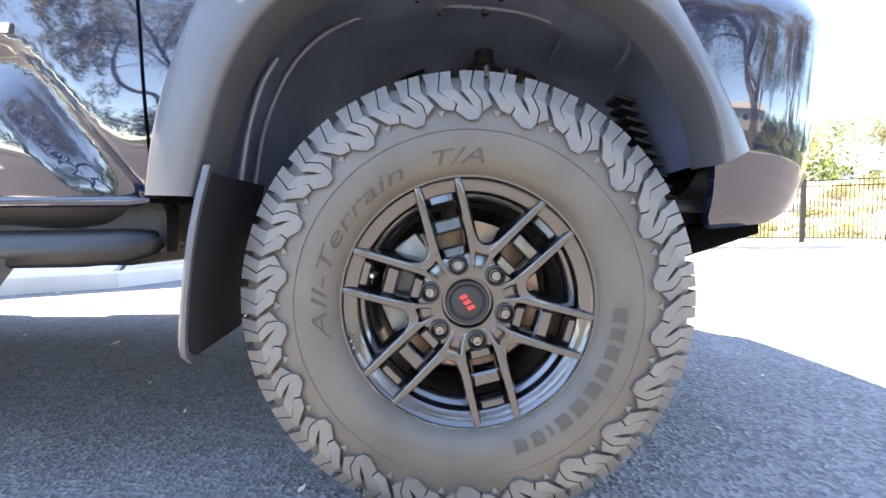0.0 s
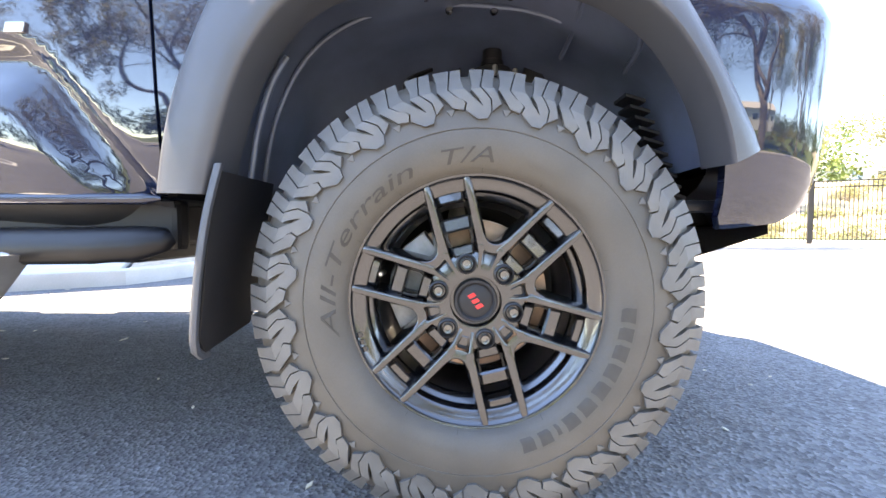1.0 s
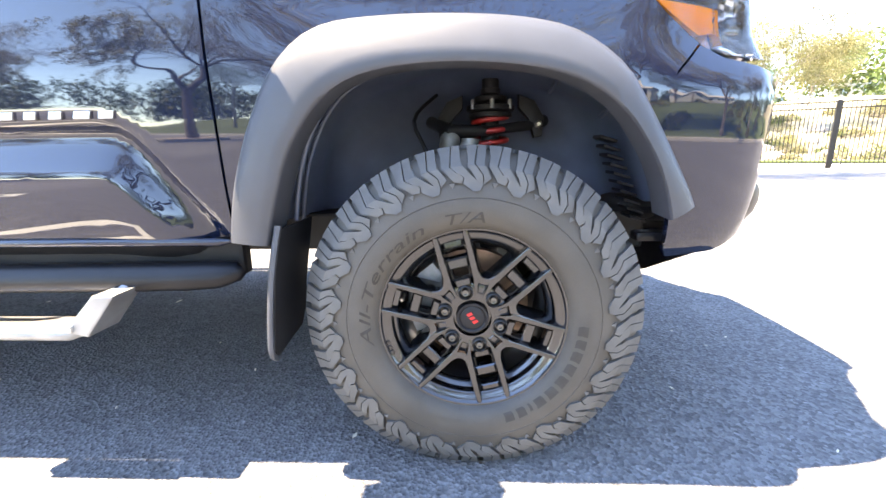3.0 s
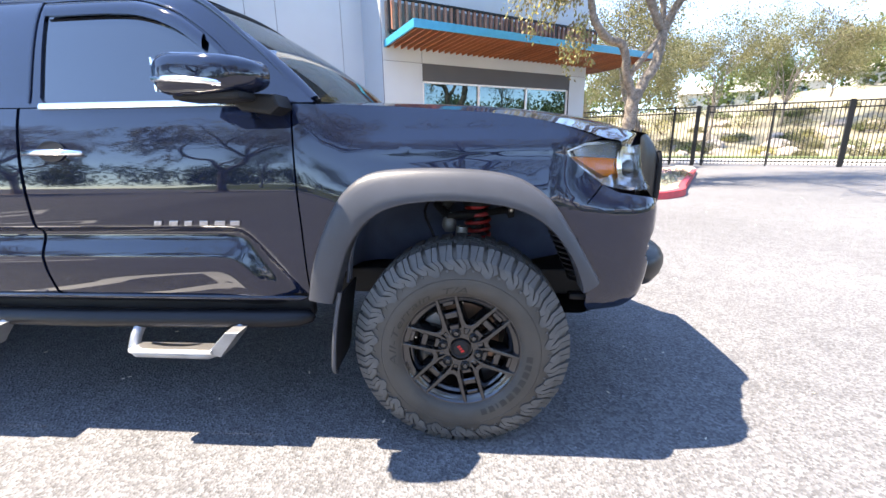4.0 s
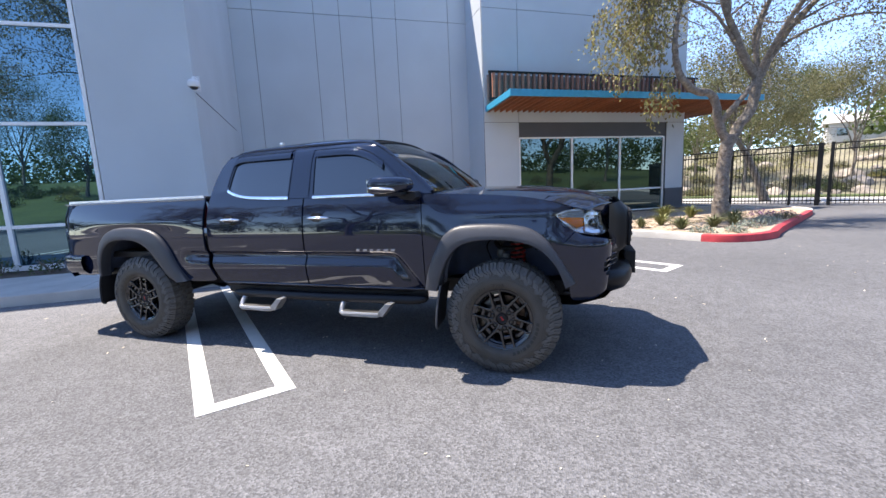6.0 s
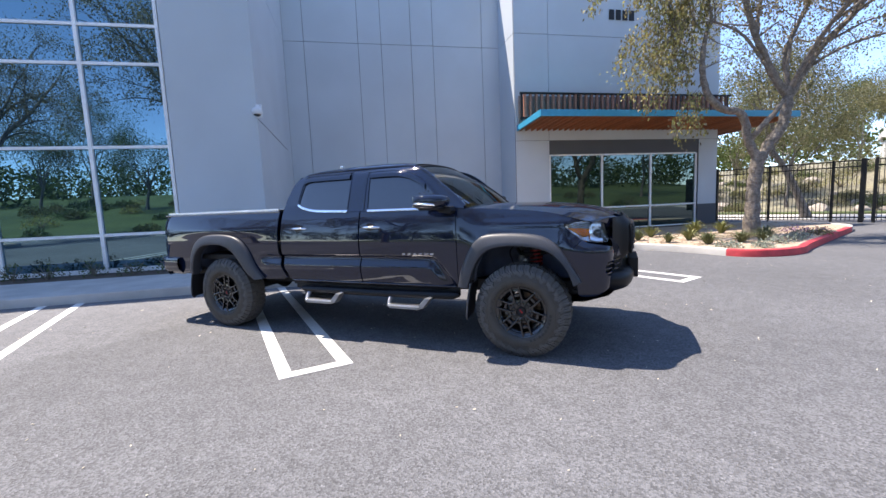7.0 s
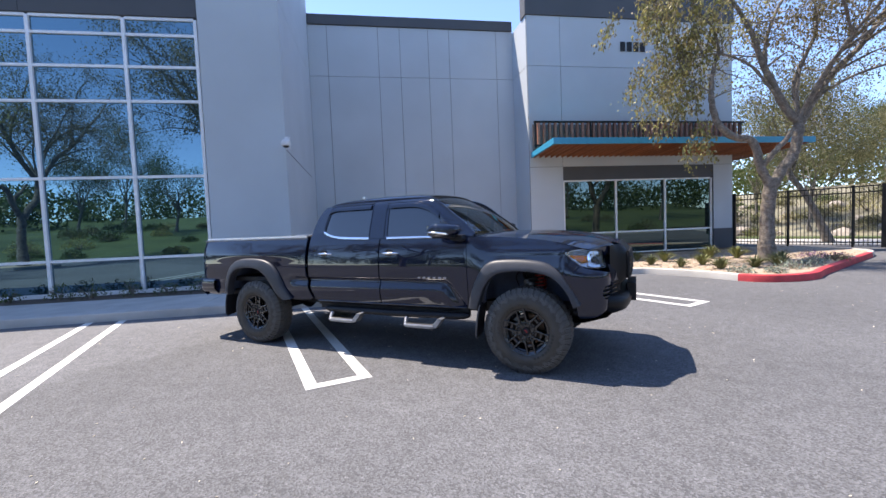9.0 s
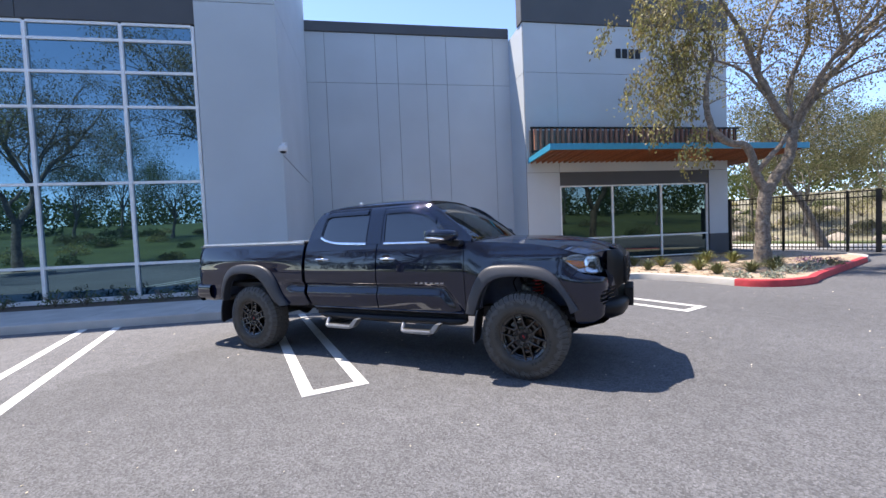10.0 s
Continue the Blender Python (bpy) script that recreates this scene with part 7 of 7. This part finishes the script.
PURPLE = mat("purple_flower", (0.17, 0.085, 0.17), 0.6, var=0.2, island=0.3)
for i, (x, y, s, m) in enumerate(((3.02, 7.45, 0.26, GREYL), (3.68, 7.5, 0.22, GREYL), (4.22, 8.4, 0.30, GREYL), (5.05, 9.79, 0.3, GREYL), (5.44, 11.3, 0.35, PURPLE), (5.8, 11.0, 0.3, PURPLE), (5.65, 10.42, 0.3, LEAF3), (4.75, 9.2, 0.25, GREYL))):
    shrub("ground_cover", "low mound of purple flowers" if m is PURPLE else "low pale grey-leaved mound in the mulch", (x, y, 0.125), s, s * 0.55, 950 + i, m, 120, 0.05, "ground cover")
for i, (u, n) in enumerate(((-9.3, 6.7), (-8.35, 6.75), (-7.7, 6.7), (-6.9, 6.8), (-6.1, 6.7), (-5.4, 6.75), (-10.3, 6.7), (-11.5, 6.75), (-4.6, 6.7))):
    p = bw(u, n, 0.13)
    shrub("window_shrub", "small dark green shrub under the tall windows", p, 0.22 + 0.05 * (i % 3), 0.30 + 0.06 * (i % 2), 980 + i, LEAF2, 90, 0.05, "window shrubs")
for i, (x, y, s) in enumerate(((4.0, 8.1, 0.10), (4.55, 10.35, 0.22), (6.2, 11.2, 0.15), (3.95, 10.35, 0.16))):
    o = new("rock", rock_src[i % 4])
    o.matrix_world = Matrix.Translation((x, y, 0.13)) @ Matrix.Diagonal((s, s * 0.7, s * 0.6, 1))
    tagged(o, "small pale stone in the mulch", "rock", "planter stones")
rnd = random.Random(8)
bm = bmesh.new()
for _ in range(2600):
    u, n = rnd.uniform(0.5, 13), rnd.uniform(3.6, 10.5)
    inside = n > np.interp(u, [0.5, 5.0, 5.7, 6.1, 6.4, 7.2, 8.6, 13.3], [6.3, 6.3, 5.9, 5.1, 4.0, 3.8, 4.35, 6.7])
    if not inside:
        continue
    c = bw(u, n, 0.130)
    a = rnd.uniform(0, math.pi)
    box((-0.03 * rnd.uniform(0.5, 1.4), -0.008, -0.004), (0.03, 0.008, 0.008), 0, bm, Matrix.Translation(c) @ Euler((rnd.uniform(-0.4, 0.4), rnd.uniform(-0.4, 0.4), a)).to_matrix().to_4x4())
o = link("mulch_chips", bm, mat("wood_chip", (0.40, 0.30, 0.21), 0.85, var=0.2, island=0.4))
tagged(o, "loose tan wood chips on the planter bed", "mulch", kind="stuff")

# small leaves and grit lying on the asphalt
bm = bmesh.new()
spots = [(-1.09, 0.69), (-0.82, 0.46), (-0.34, 0.09), (0.45, -0.97), (0.55, -1.46), (1.97, 1.02), (-1.07, -1.35), (-0.10, -1.02), (-2.41, -2.70), (1.12, 0.76), (1.98, 1.08)]
for k in range(260):
    spots.append((rnd.uniform(-7, 7), rnd.uniform(-3.2, 7)))
for x, y in spots:
    near = y < 1.2 and abs(x) < 3
    s = rnd.uniform(0.006, 0.013) if near else rnd.uniform(0.008, 0.022)
    m = Matrix.Translation((x, y, 0.004)) @ Euler((rnd.uniform(-0.3, 0.3), rnd.uniform(-0.3, 0.3), rnd.uniform(0, 6))).to_matrix().to_4x4()
    prism([(-s, 0), (-0.3 * s, 0.45 * s), (s, 0.1 * s), (0.2 * s, -0.4 * s)], -0.001, 0.002, "xy", 0, bm, m)
o = link("leaf_litter", bm, mat("dry_pale_leaf", (0.55, 0.50, 0.40), 0.8, var=0.2, island=0.35))
tagged(o, "scattered dry pale leaf scraps on asphalt", "leaf litter", kind="stuff")

# ---- the far side of the car park, behind the camera ----
rows = []
for i in range(40):
    n = -13.0 - 70 * (i / 39) ** 1.4
    row = []
    for j in range(60):
        u = -70 + 140 * j / 59
        z = 0.12 + 2.2 * ramp01(-n, 14, 34) + 3.0 * ramp01(-n, 45, 80) + 0.25 * noise.noise(Vector((u * 0.08, n * 0.08, 1.0)))
        row.append((u, n, max(z, 0.1)))
    rows.append(row)
bm = grid(rows)
bmesh.ops.recalc_face_normals(bm, faces=bm.faces)
if bm.faces[0].normal.z < 0:
    bmesh.ops.reverse_faces(bm, faces=bm.faces)
o = link("lawn", bm, GRASS, None, "", 60)
o.matrix_world = B
tagged(o, "green lawn bank across the car park", "lawn", kind="structure")
kerb("kerb", [(70.0, -12.85), (-70.0, -12.85)], CONC, "pale concrete kerb of the lawn", 30)


def lawn_z(n):
    return 0.12 + 2.2 * ramp01(-n, 14, 34) + 3.0 * ramp01(-n, 45, 80)


# kerbed tree islands in the car park
for u, n in ((-20.2, -7.8), (-21.5, -0.9)):
    ring = [(u + 1.5 * math.cos(math.pi * k / 8), n + 1.5 * math.sin(math.pi * k / 8)) for k in range(16)]
    isl = slab("tree_island", ring, -0.05, 0.14, CONC, "kerbed concrete tree island in the car park", "island")
    part("soil", prism([(u + (x - u) * 0.9, n + (y - n) * 0.9) for x, y in ring], 0.10, 0.146, "xy"), MULCH, isl)
for u, n, turn, size in ((-20.2, -7.8, 300, 1.2), (-21.5, -0.9, 60, 0.8), (-9.5, -15.0, 150, 1.55), (-2.0, -16.5, 20, 1.4), (5.0, -15.0, 265, 1.3), (12.5, -16.0, 100, 1.2)):
    copy_thing(oak, Matrix.Translation(bw(u, n, lawn_z(n) - 0.05 if n < -12.9 else 0.1)) @ pose(0, 0, 0, 0, 0, turn) @ Matrix.Scale(size, 4) @ Matrix.Translation((-4.26, -10.69, 0)))
for u, n, h, lf, sd, lv, dp in ((-21, -28, 6.5, LEAF2, 65, 14, 3), (18, -18, 9.0, LEAF2, 66, 14, 3), (-31, -30, 7.5, LEAF2, 67, 16, 3), (-6, -30, 9, LEAF2, 68, 16, 3), (2, -34, 10, LEAF2, 69, 16, 3), (10, -29, 9, LEAF2, 70, 16, 3), (26, -30, 10, LEAF2, 71, 16, 3), (-14, -38, 7.5, LEAF2, 72, 16, 3), (18, -40, 11, LEAF2, 73, 16, 3), (-32, -40, 11, LEAF2, 74, 16, 3), (-40, -20, 10, LEAF2, 75, 16, 3), (36, -24, 10, LEAF2, 76, 16, 3), (-10, -48, 11, LEAF2, 77, 16, 3), (6, -52, 11, LEAF2, 78, 16, 3)):
    p = bw(u, n, lawn_z(n))
    tree("lawn_tree", "full dark green tree on the lawn", p, h, 1.0, sd, lf, lv * 4, 0.14, dp, (0.3, 0.2), 0.16, 0.3, 0.1, 0.5, 6)
for i in range(84):
    u, n = rnd.uniform(-30, 30), rnd.uniform(-34, -14.2)
    r = rnd.uniform(0.5, 1.3)
    shrub("lawn_shrub", "rounded green shrub on the lawn", bw(u, n, lawn_z(n)), r, r * rnd.uniform(0.6, 1.1), 700 + i, rnd.choice((LEAF2, LEAF2, LEAF3, LEAF)), 280, 0.13, "lawn shrubs")
for u, n, tr, w in ((-12, -62, 10, 20), (14, -66, -5, 22)):
    p = bw(u, n, lawn_z(n))
    house((p.x, p.y, p.z + 1.0), THD + 180 + tr, w, 9, 3.2)

# distant woods round the horizon
rnd = random.Random(99)
woods = []
for k in range(420):
    a = rnd.uniform(0, 2 * math.pi)
    r = rnd.uniform(80, 120)
    c = Vector((math.cos(a) * r, math.sin(a) * r, 0))
    h = rnd.uniform(5, 10)
    z0 = hill_z(c.x, c.y) if c.y > 25 and c.x > -20 else 2.5
    w = rnd.uniform(3, 6)
    for _ in range(24):
        q = rnd.uniform(0.05, 1.0)
        woods.append(c + Vector((rnd.gauss(0, w * 0.45), rnd.gauss(0, w * 0.45), z0 + h * q**0.8)))
o = leaf_cloud("far_woods", woods, 0.8, 14, 0.8, LEAF2, None, 98)
tagged(o, "dark green distant belt of trees", "woods", kind="stuff")
